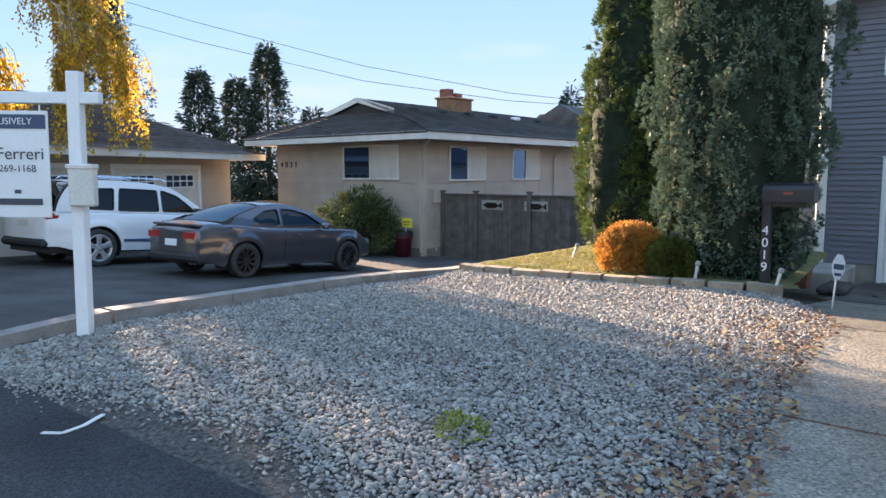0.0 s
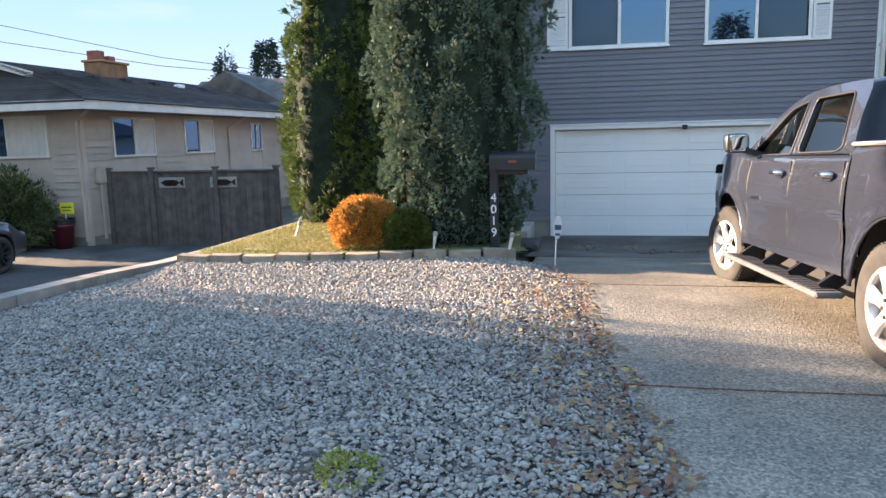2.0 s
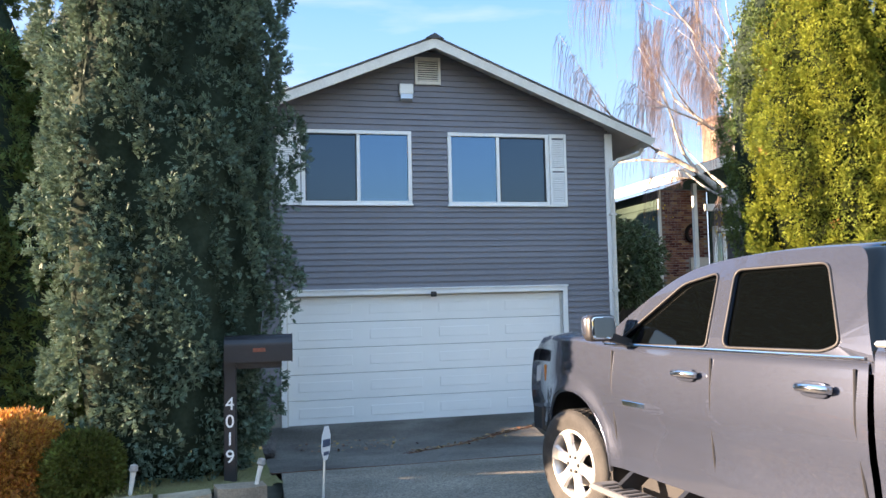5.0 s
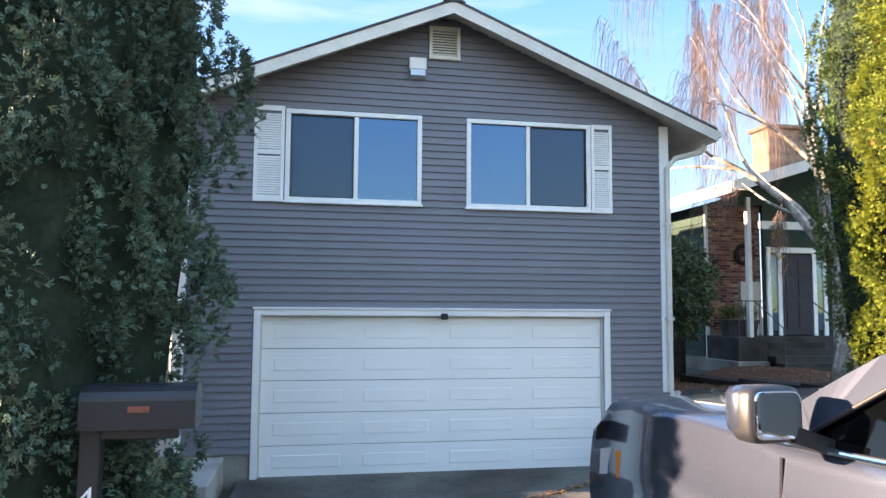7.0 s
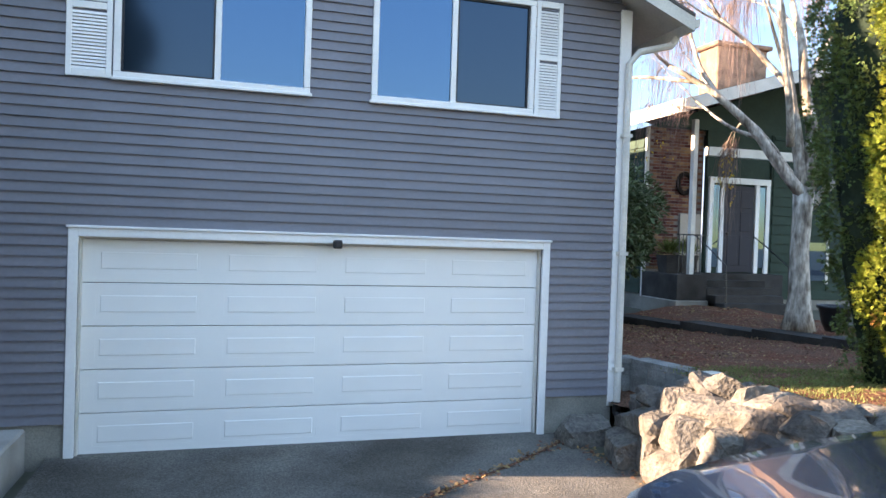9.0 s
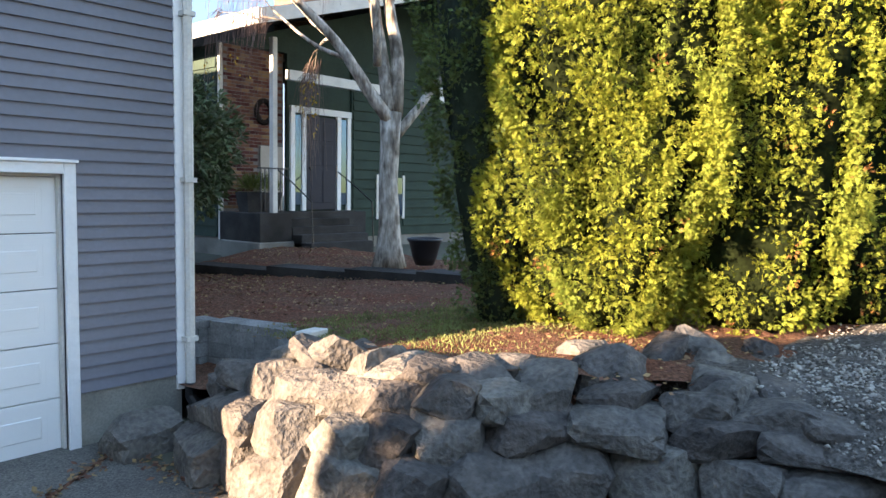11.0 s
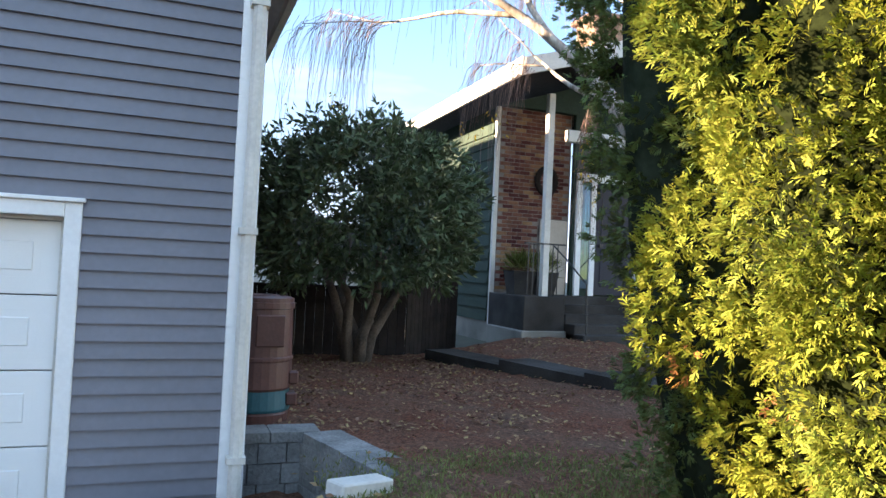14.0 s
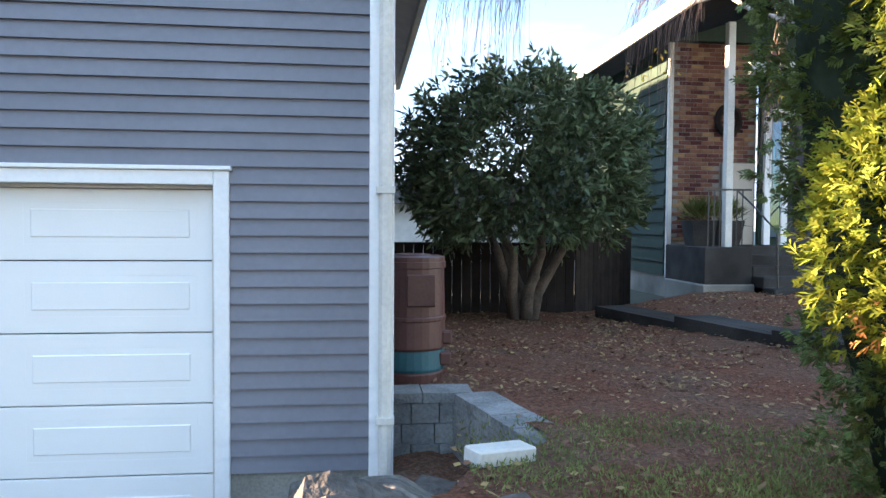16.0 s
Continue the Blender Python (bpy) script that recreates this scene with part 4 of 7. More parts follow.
bush("pieris_bush", "straggling pale-leaved evergreen shrub under the window", "bush", -13.1, -0.15, -0.45, 1.05, 0.6, 0.85, M["pieris"], 420, 26, 0.25, 0.09, (0.11, 0.035), 14, 0.6, 0.35)


def branching(shape, start, way, length, radius, depth, spread, twigs, droop, bend=0.18, lift=0.0):
    """A limb that forks; the tips are gathered in twigs."""
    p, d = Vector(start), Vector(way).normalized()
    n = max(3, int(length / 0.28))
    pts, rad = [p.copy()], [radius]
    for i in range(n):
        d = (d + Vector(rng.normal(size=3)) * bend + Vector((0, 0, lift - droop * i / n))).normalized()
        p = p + d * (length / n)
        pts.append(p.copy())
        rad.append(radius * (1 - 0.6 * (i + 1) / n))
    shape.tube(pts, rad, 7 if radius > 0.03 else 5)
    if depth == 0:
        twigs.extend((q.copy(), d.copy()) for q in pts[1:])
        return
    for i in range(2 + (depth > 1)):
        k = n - i * max(1, n // 4)
        a = Vector(rng.normal(size=3))
        nd = (d + (a - d * a.dot(d)).normalized() * spread * (0.6 + 0.6 * rng.random())).normalized()
        branching(shape, pts[k], nd, length * (0.62 + 0.2 * rng.random()), rad[k] * 0.72, depth - 1, spread, twigs, droop, bend, lift)


def hanging(twigs, n, low, high, radius, sides=3, sway=0.08, keep=None):
    """Thin drooping twigs below the limbs."""
    s, ends = Shape(), []
    for _ in range(n):
        q, d = twigs[rng.integers(len(twigs))]
        q = q + Vector(rng.normal(size=3)) * 0.05
        ln = low + (high - low) * rng.random() ** 1.5
        side = Vector((d.x, d.y, 0)) * 0.25 + Vector((rng.normal() * sway, rng.normal() * sway, 0))
        pts = [q, q + side * 0.6 + Vector((0, 0, -0.12 * ln)), q + side + Vector((0, 0, -0.5 * ln)), q + side * 1.1 + Vector((rng.normal() * sway, rng.normal() * sway, -ln))]
        s.tube(pts, [radius, radius * 0.8, radius * 0.6, radius * 0.4], sides, False)
        ends.append(pts)
    return s, ends


rng = np.random.default_rng(5)
birch = thing("weeping_birch", "bare weeping birch with white peeling bark and drooping twigs", "tree", (11.0, 2.5, 0.95))
s = Shape().tube([(0, 0, -0.15), (0, 0, 0.1), (0.0, 0.0, 0.5), (-0.02, 0.02, 1.2), (0.02, 0.03, 1.9), (0.05, 0.05, 2.35)], [0.30, 0.23, 0.18, 0.155, 0.16, 0.18], 14)
part("trunk", s, M["birch"], birch, "peeling white and grey trunk", smooth=True)
tw, limbs = [], Shape()
for st, wy, ln, rd, dp in (((0, 0, 2.2), (-0.66, 0.45, 0.95), 3.3, 0.11, 2), ((0.05, 0.05, 2.3), (-0.12, 0.12, 1), 3.6, 0.12, 3), ((0.12, 0.02, 2.3), (0.1, -0.05, 1), 3.6, 0.13, 3), ((0.15, 0.0, 2.0), (0.5, -0.4, 0.9), 2.6, 0.085, 2), ((-0.5, -0.2, 3.0), (-0.5, -0.3, 1.0), 2.4, 0.07, 2), ((0, 0.1, 2.4), (-0.2, 0.8, 0.7), 2.4, 0.09, 2)):
    branching(limbs, st, wy, ln, rd, dp, 0.55, tw, 0.1, 0.07, 0.05)
tagged(part("branchwork", limbs, M["birch"], birch, smooth=True), kind="stuff")
hang, ends = hanging(tw, 3400, 0.5, 2.4, 0.0045)
tagged(part("twig_curtain", hang, M["twig"], birch, "thin reddish hanging twigs"), kind="stuff")
lp = np.array([list(e[k]) for e in ends[:260] for k in (1, 2)])
lp = lp[lp[:, 2] < 3.6]
if len(lp):
    q, d = sprays(lp, np.tile([0, 0, -1.0], (len(lp), 1)), 5, 0.2, 0.05)
    part("last_leaves", leaves("last_leaves", q, d, 0.07, 0.04), M["yellow"], birch, "few yellow leaves")

rh = thing("rhododendron", "large dark rhododendron shrub on twisted pale stems", "shrub", (8.1, 5.45, 0.5))
s = Shape()
for a, r1 in ((0.4, 0.5), (1.5, 0.75), (2.6, 0.6), (3.7, 0.8), (4.8, 0.55), (5.6, 0.85)):
    s = Shape().tube([(0.1 * math.cos(a), 0.1 * math.sin(a), -0.1), (0.22 * math.cos(a), 0.2 * math.sin(a), 0.45), (r1 * 0.6 * math.cos(a + 0.5), r1 * 0.6 * math.sin(a + 0.5), 1.0), (r1 * 1.3 * math.cos(a), r1 * 1.3 * math.sin(a), 1.9)], [0.10, 0.08, 0.06, 0.03], 8)
    part("stem", s, M["bark"], rh, smooth=True)
n = 1500
th, ph = rng.random(n) * 6.283, np.arccos(1 - 1.75 * rng.random(n))
o = np.stack([np.sin(ph) * np.cos(th), np.sin(ph) * np.sin(th), np.cos(ph)], -1)
p = o * np.array([1.72, 1.5, 1.44]) * (0.72 + 0.28 * rng.random((n, 1))) * (1 + 0.1 * np.sin(th * 5 + ph * 4))[:, None] + np.array([0, 0, 2.15])
q, d = sprays(p, o + np.array([0, 0, 0.3]), 13, 0.04, 0.05)
d = unit(d + rng.normal(size=d.shape) * 0.7 - np.array([0, 0, 0.35]))
part("crown", leaves("crown", q, d, 0.15 * (0.7 + 0.5 * rng.random(len(q))), 0.045), M["rhodo"], rh)


# ---- tan neighbour house ----
def lap_wall(owner, x0, x1, z0, z1, exposure, y, material, holes=(), turn=None, out=0.014, name="siding_board"):
    """Courses of siding on a wall facing -y (turned into place by turn)."""
    z = z0
    while z < z1 - 0.02:
        for a, b in openings_cut(x0, x1, z, z + exposure, holes):
            s = lap_board(a, b, z, min(exposure, z1 - z), y, out)
            if turn is not None:
                s.v = [tuple(turn @ Vector(p)) for p in s.v]
            part(name, s, material, owner)
        z += exposure


def neighbour_window(owner, x0, x1, z0, z1, y, turn, curtain=True):
    w = new("window")
    w.parent = owner
    f = 0.06

    def put(name, s, m):
        s.v = [tuple(turn @ Vector(p)) for p in s.v]
        part(name, s, m, w)
    fr = Shape()
    for a, b in (((x0, z0), (x1, z0 + f)), ((x0, z1 - f), (x1, z1)), ((x0, z0 + f), (x0 + f, z1 - f)), ((x1 - f, z0 + f), (x1, z1 - f)), (((x0 + x1) / 2 - 0.025, z0 + f), ((x0 + x1) / 2 + 0.025, z1 - f))):
        fr.box((a[0], y - 0.05, a[1]), (b[0], y + 0.02, b[1]), 0.005)
    put("frame", fr, M["offwhite"])
    put("pane", Shape().box((x0 + f, y - 0.012, z0 + f), (x1 - f, y - 0.006, z1 - f)), M["glass"])
    if curtain:
        c = Shape()
        xs = np.linspace((x0 + x1) / 2 + 0.03, x1 - f, 22)
        c.loft([[(x, y - 0.020 + 0.006 * math.sin(i * 2.1), zz) for i, x in enumerate(xs)] for zz in (z0 + f, z1 - f)])
        put("curtain", c, M["curtain"])


NX, NY, NZ = -11.32, 0.66, -0.5
house = thing("tan_house", "single-storey tan house with hip roof and white fascia", "house", (0, 0, 0))
wallm = Shape().box((-17.8, NY, NZ), (NX, NY + 0.15, 2.95)).box((NX - 0.15, NY + 0.15, NZ), (NX, 13.0, 2.95)).box((-17.8, NY + 0.15, NZ), (-17.65, 13, 2.95)).box((-17.65, 12.85, NZ), (NX - 0.15, 13, 2.95))
part("wall", wallm, M["tan_panel"], house)
ident = Matrix.Identity(4)
side = Matrix.Translation((NX, NY, 0)) @ Matrix.Rotation(radians(90), 4, "Z")
W1 = (-14.62, -12.18, NZ, 2.82)
lap_wall(house, -17.8, NX - 0.1, -0.2, 2.9, 0.17, NY, M["siding_tan"], (W1,), ident, 0.034)
neighbour_window(house, -14.58, -12.22, 1.76, 2.8, NY - 0.012, ident)
part("corner_trim", Shape().box((NX - 0.1, NY - 0.03, NZ), (NX + 0.03, NY + 0.1, 2.9), 0.005), M["tan_panel"], house)
SW = ((1.1, 3.0, -0.3, 2.8), (4.45, 6.25, -0.3, 2.8), (8.8, 9.75, -0.3, 2.75))
lap_wall(house, 0.1, 12.3, -0.2, 2.9, 0.17, -0.001, M["siding_tan"], SW, side, 0.034)
for a, b, c, d in SW:
    neighbour_window(house, a + 0.03, b - 0.03, 1.72, d - 0.03, -0.012, side, b - a > 1.2)
part("foundation", Shape().box((-17.8, NY - 0.01, NZ - 0.2), (NX + 0.01, NY, -0.2)).box((NX, NY, NZ - 0.2), (NX + 0.012, 13, -0.2)), M["foundation"], house)
# roof: hip with a small gablet, soffit and fascia
ox, oy = 0.75, 0.75
ex0, ex1, ey0, ey1, ez = -17.8 - ox, NX + ox, NY - oy, 13.6, 2.98
part("soffit", Shape().box((ex0, ey0, 2.90), (ex1, ey1, 2.93)), M["tan_panel"], house)
fa = Shape().box((ex0 - 0.02, ey0 - 0.03, 2.88), (ex1 + 0.03, ey0, 3.1)).box((ex1, ey0, 2.88), (ex1 + 0.03, ey1, 3.1)).box((ex0 - 0.02, ey0, 2.88), (ex0, ey1, 3.1))
part("fascia", fa, M["offwhite"], house, "cream fascia board")
rz, rx0, ry = 4.28, (ex0 + ex1) / 2, 2.25
hip = Shape()
A, B, C, D = (ex0 - 0.06, ey0 - 0.06, 3.08), (ex1 + 0.06, ey0 - 0.06, 3.08), (ex1 + 0.06, ey1, 3.08), (ex0 - 0.06, ey1, 3.08)
k = 0.62
Lp, Rp = (ex0 + (rx0 - ex0) * k, ey0 + (ry - ey0) * k, 3.08 + (rz - 3.08) * k), (ex1 + (rx0 - ex1) * k, ey0 + (ry - ey0) * k, 3.08 + (rz - 3.08) * k)
R1, R2 = (rx0, Lp[1] - 0.05, rz), (rx0, 12, rz)
Rs, Ls = (Rp[0], Rp[1] - 0.05, Rp[2]), (Lp[0], Lp[1] - 0.05, Lp[2])
hip.add([A, B, Rp, Lp], [(0, 1, 2, 3)]).add([B, C, R2, R1, Rs, Rp], [(0, 1, 2, 3, 4, 5)]).add([D, A, Lp, Ls, R1, R2], [(0, 1, 2, 3, 4, 5)]).add([C, D, R2], [(0, 1, 2)])
roofp = part("roof", hip, M["shingle"], house)
so = roofp.modifiers.new("thick", "SOLIDIFY")
so.thickness, so.offset = 0.04, 1
gy0 = Lp[1] + 0.02
part("gablet", Shape().prism([(Lp[0] + 0.3, Lp[2] - 0.02), (Rp[0] - 0.3, Rp[2] - 0.02), (rx0, rz - 0.12)], gy0, gy0 + 0.05), M["dark_room"], house)
for q in (Lp, Rp):
    part("gablet_trim", Shape().beam((q[0], gy0 - 0.1, q[2] + 0.02), (rx0, gy0 - 0.1, rz - 0.02), 0.05, 0.16), M["offwhite"], house)
# shingle courses, as raised lines on the two visible slopes
sh = Shape()
for i in range(1, 14):
    u = i / 14
    a = Vector(B).lerp(Vector(Rp), u * 1.0)
    if u <= 1:
        p0, p1 = Vector(A).lerp(Vector(Lp), u), Vector(B).lerp(Vector(Rp), u)
        sh.beam(p0 + Vector((0, -0.01, 0.045)), p1 + Vector((0, -0.01, 0.045)), 0.05, 0.014)
for i in range(1, 22):
    u = i / 22
    p0, p1 = Vector(B).lerp(Vector(R1), u), Vector(C).lerp(Vector(R2), u)
    sh.beam(p0 + Vector((0.02, 0, 0.042)), p1 + Vector((0.02, 0, 0.042)), 0.05, 0.014)
tagged(part("shingle_courses", sh, M["shingle"], house), kind="stuff")
chim = part("chimney", Shape().box((-14.4, 5.0, 3.9), (-13.8, 6.3, 4.55), 0.02).box((-14.46, 4.95, 4.55), (-13.74, 6.35, 4.62), 0.02), M["brick"], house)
for y in (5.2, 5.7):
    part("flue", Shape().box((-14.3, y - 0.16, 4.62), (-13.9, y + 0.16, 4.9 if y < 5.4 else 4.78), 0.02), M["terracotta"], chim)
for i in range(6):
    u = 0.72
    y = 2.6 + i * 1.5
    x = ex1 + (rx0 - ex1) * u
    part("roof_vent", Shape().box((x - 0.12, y - 0.15, 3.08 + (rz - 3.08) * u), (x + 0.16, y + 0.15, 3.08 + (rz - 3.08) * u + 0.14), 0.03), M["plastic_black"] if i != 4 else M["white"], house)
# rear wing with a gable facing the side
wing = Shape().prism([(ex1 + 0.2, 2.98), (-10.3, 3.0), (-13.8, 4.9), (-17.4, 3.0)], 12.6, 20)
part("rear_roof", wing, M["shingle"], house)
part("rear_gable", Shape().prism([(11.8, 3.0), (17.4, 3.0), (14.6, 4.55)], -10.25, -10.2, "x"), M["tan_panel"], house)
part("rear_wall", Shape().box((-17, 12.9, NZ), (-10.4, 20, 3.0)), M["tan_panel"], house)
for a, b in ((11.5, 14.6), (17.7, 14.6)):
    part("rear_trim", Shape().beam((-10.15, a, 2.95), (-10.15, b, 4.68), 0.1, 0.2), M["offwhite"], house)
part("rear_slope", Shape().prism([(11.5, 2.98), (14.6, 4.7), (17.7, 2.98)], -16, -10.1, "x"), M["shingle"], house)
dsp = [(NX + 0.75, NY - 0.6, 2.9), (NX + 0.3, NY - 0.3, 2.72), (NX - 0.06, NY - 0.06, 2.62), (NX - 0.06, NY - 0.06, -0.3)]
part("downspout", Shape().tube(dsp, 0.04, 8), M["tan_panel"], house)
part("downspout", Shape().tube([(NX + 0.75, 8.0, 2.9), (NX + 0.3, 7.9, 2.7), (NX + 0.06, 7.85, 2.55), (NX + 0.06, 7.85, 0.6)], 0.04, 8), M["tan_panel"], house)
part("meter_box", Shape().box((NX + 0.02, 1.0, 1.1), (NX + 0.14, 1.3, 1.5), 0.02).box((NX + 0.05, 1.1, -0.3), (NX + 0.1, 1.16, 1.1)), M["tan_panel"], house)


def lettering(name, words, size, at, material, parent=None, depth=0.004, align="CENTER", label="", category=""):
    cu = bpy.data.curves.new(name, "FONT")
    cu.body, cu.size, cu.extrude, cu.align_x, cu.align_y = words, size, depth, align, "CENTER"
    tmp = bpy.data.objects.new("tmp", cu)
    me = bpy.data.meshes.new_from_object(tmp)
    bpy.data.objects.remove(tmp)
    ob = part(name, me, material, parent)
    ob.matrix_basis = at
    return ob


for i, ch in enumerate("4031"):
    lettering("house_number", ch, 0.27, pose(-17.55 + i * 0.24, NY - 0.03, 2.24, 90, 0, 0), M["plastic_black"], house, 0.012)

# garage of the tan house, facing across the drive
gar = thing("tan_garage", "tan garage with panelled white doors and brown shingle roof", "garage", pose(-18.9, -0.5, 0, 0, 0, 111))
part("wall", Shape().box((-13, 0, NZ - 0.1), (0, 0.15, 2.5)).box((-0.15, 0.15, NZ - 0.1), (0, 6, 2.5)), M["tan_panel"], gar)
lap_wall(gar, -1.5, 0, -0.4, 2.5, 0.16, 0, M["siding_tan"], (), ident)
for dx0, dx1 in ((-5.3, -1.75), (-9.8, -6.2)):
    dr = part("garage_door", Shape().box((dx0, -0.03, NZ - 0.1), (dx1, -0.004, 2.1), 0.005), M["offwhite"], gar)
    for nm, a, b in (("door_trim", (dx0 - 0.12, NZ), (dx0, 2.22)), ("door_trim", (dx1, NZ), (dx1 + 0.12, 2.22)), ("door_trim", (dx0, 2.1), (dx1, 2.22))):
        part(nm, Shape().box((a[0], -0.05, a[1]), (b[0], -0.002, b[1])), M["white"], dr)
    for k in range(2):
        wx0 = dx0 + 0.25 + k * (dx1 - dx0) / 2
        wx1 = wx0 + (dx1 - dx0) / 2 - 0.5
        part("door_window", Shape().box((wx0, -0.04, 1.55), (wx1, -0.031, 1.92)), M["glass"], dr)
        bars = Shape()
        for j in range(5):
            xx = wx0 + (wx1 - wx0) * j / 4
            bars.box((xx - 0.02, -0.05, 1.53), (xx + 0.02, -0.04, 1.94))
        for zz in (1.55, 1.735, 1.92):
            bars.box((wx0, -0.049, zz - 0.018), (wx1, -0.041, zz + 0.018))
        part("window_bars", bars, M["white"], dr)
part("fascia", Shape().box((-13.8, -0.9, 2.40), (0.8, -0.85, 2.62)).box((0.75, -0.85, 2.40), (0.8, 6, 2.62)), M["offwhite"], gar)
part("soffit", Shape().box((-13.8, -0.85, 2.42), (0.75, 6, 2.45)), M["tan_panel"], gar)
part("roof", Shape().add([(-13.8, -0.95, 2.6), (0.85, -0.95, 2.6), (-3.4, 3.3, 4.3), (-13.8, 3.3, 4.3), (0.85, 7.5, 2.6)], [(0, 1, 2, 3), (1, 4, 2)]), M["shingle_brown"], gar)
gl = Shape()
for i in range(1, 18):
    u = i / 18
    gl.beam(Vector((-13.8, -0.95, 2.64)).lerp(Vector((-13.8, 3.3, 4.34)), u), Vector((0.85, -0.95, 2.64)).lerp(Vector((-3.4, 3.3, 4.34)), u), 0.06, 0.02)
tagged(part("shingle_courses", gl, M["shingle_brown"], gar), kind="stuff")

# fence beside the tan house
fence = thing("board_fence", "weathered grey board fence beside the tan house", "fence", (0, 0, 0))
FY = 1.36
x = -11.1
i = 0
while x < -6.6:
    w = 0.135 + 0.015 * rng.random()
    part("board", Shape().box((x, FY - 0.012, -0.6), (x + w, FY + 0.012 + 0.006 * rng.random(), 1.33 + 0.02 * rng.random()), 0.004), M["fence"], fence)
    x += w + 0.004
for px in (-11.15, -9.95, -8.2, -6.6):
    post = part("post", Shape().box((px - 0.06, FY - 0.09, -0.65), (px + 0.06, FY - 0.014, 1.42), 0.008), M["fence"], fence)
    part("post_cap", Shape().box((px - 0.08, FY - 0.11, 1.42), (px + 0.08, FY + 0.03, 1.47), 0.01), M["fence"], post)
part("top_rail", Shape().box((-11.1, FY - 0.06, 1.33), (-6.6, FY + 0.06, 1.38), 0.006), M["fence"], fence)
for cx in (-9.4, -8.0):
    fs = thing("fish_plaque", "carved grey driftwood plaque hung on the board fence", "plaque", (cx, FY - 0.03, 1.08), "fence plaques")
    part("board", Shape().box((-0.36, -0.02, -0.13), (0.36, 0.0, 0.13), 0.01), M["slab"], fs)
    part("carving", Shape().prism([(-0.3, 0), (-0.15, 0.07), (0.1, 0.07), (0.22, 0.0), (0.32, 0.08), (0.32, -0.08), (0.22, -0.01), (0.1, -0.08), (-0.15, -0.08)], -0.045, -0.02), M["fence_dark"], fs)
sf = thing("side_fence", "low grey board fence between garage and tan house", "fence", (0, 0, 0))
for k in range(14):
    part("board", Shape().box((-19.6 + k * 0.15, 1.0, -0.6), (-19.46 + k * 0.15, 1.03, 1.0), 0.004), M["fence"], sf)

# pot with a yellow card by the tan house
pot = thing("red_pot", "dark red pot with black liner and yellow card", "plant pot", (-11.75, 0.25, -0.45))
part("pot", Shape().spin([(0.19, 0), (0.25, 0.55), (0.27, 0.57), (0.27, 0.62), (0.24, 0.62), (0.2, 0.3)], (0, 0, 0), sides=20), M["red_pot"], pot, smooth=True)
part("liner", Shape().spin([(0.2, 0.55), (0.28, 0.63), (0.285, 0.75), (0.24, 0.74), (0.22, 0.6)], (0, 0, 0), sides=20), M["plastic_black"], pot, "crumpled black liner")
part("stake", Shape().box((0.1, -0.01, 0.4), (0.12, 0.01, 1.0)), M["white"], pot)
cd = part("card", Shape().box((-0.02, -0.02, 0.88), (0.36, -0.008, 1.14)), M["sign_yellow"], pot, "bright yellow card")
part("print_bar", Shape().box((0.03, -0.026, 1.02), (0.31, -0.021, 1.05)).box((0.05, -0.026, 0.95), (0.28, -0.021, 0.97)), M["ink"], cd)

# ---- green house ----
gh = thing("green_house", "dark green lap-sided house with brick entry and flat roof", "house", (0, 0, 0))
CX, CY = 11.25, 7.85
part("wall", Shape().box((CX, CY + 0.1, 0.3), (CX + 0.15, 18, 5.1)).box((CX, CY, 0.3), (12.85, CY + 0.1, 5.1)).box((12.85, CY - 0.2, 1.0), (14.75, CY - 0.1, 5.1)).box((14.75, CY - 0.25, 0.6), (24, CY - 0.1, 5.1)).box((23.85, CY - 0.1, 0.6), (24, 18, 5.1)), M["siding_green"], gh)
lap_wall(gh, 14.8, 24, 0.9, 5.1, 0.24, CY - 0.25, M["siding_green"], ((15.6, 16.6, 1.35, 2.45), (18.0, 22.5, 4.5, 4.95)), ident, 0.04)
gside = Matrix.Translation((CX, CY, 0)) @ Matrix.Rotation(radians(-90), 4, "Z")
lap_wall(gh, -10, -0.1, 1.0, 5.1, 0.24, 0.0, M["siding_green"], (), gside, 0.04)
part("corner_trim", Shape().box((CX - 0.03, CY - 0.05, 0.95), (CX + 0.05, CY + 0.03, 5.1), 0.004), M["offwhite"], gh)
part("foundation", Shape().box((CX - 0.012, CY - 0.05, 0.2), (CX + 0.1, 18, 1.0)).box((14.8, CY - 0.262, 0.3), (24, CY - 0.2, 0.95)), M["foundation"], gh)
part("window_pane", Shape().box((15.65, CY - 0.29, 1.4), (16.55, CY - 0.27, 2.4)), M["glass"], gh)
for a in (15.58, 16.54):
    part("window_jamb", Shape().box((a, CY - 0.30, 1.33), (a + 0.08, CY - 0.26, 2.47)), M["offwhite"], gh)
part("high_window", Shape().box((18.0, CY - 0.30, 4.5), (22.5, CY - 0.26, 4.95)), M["white"], gh)
part("mortar_bed", Shape().box((CX + 0.05, CY - 0.045, 1.0), (12.85, CY, 5.1)), M["mortar"], gh)
part("side_panel", Shape().box((12.2, CY - 0.11, 1.56), (12.8, CY - 0.08, 3.0), 0.01), M["tan_panel"], gh, "taupe panel against the brick")
door = part("front_door", Shape().box((13.35, CY - 0.26, 1.58), (14.25, CY - 0.21, 3.75), 0.006), mat("slate_door_paint", (0.035, 0.035, 0.046), 0.55, bump=0.05, var=0.06, spec=0.2), gh, "dark slate panelled front door")
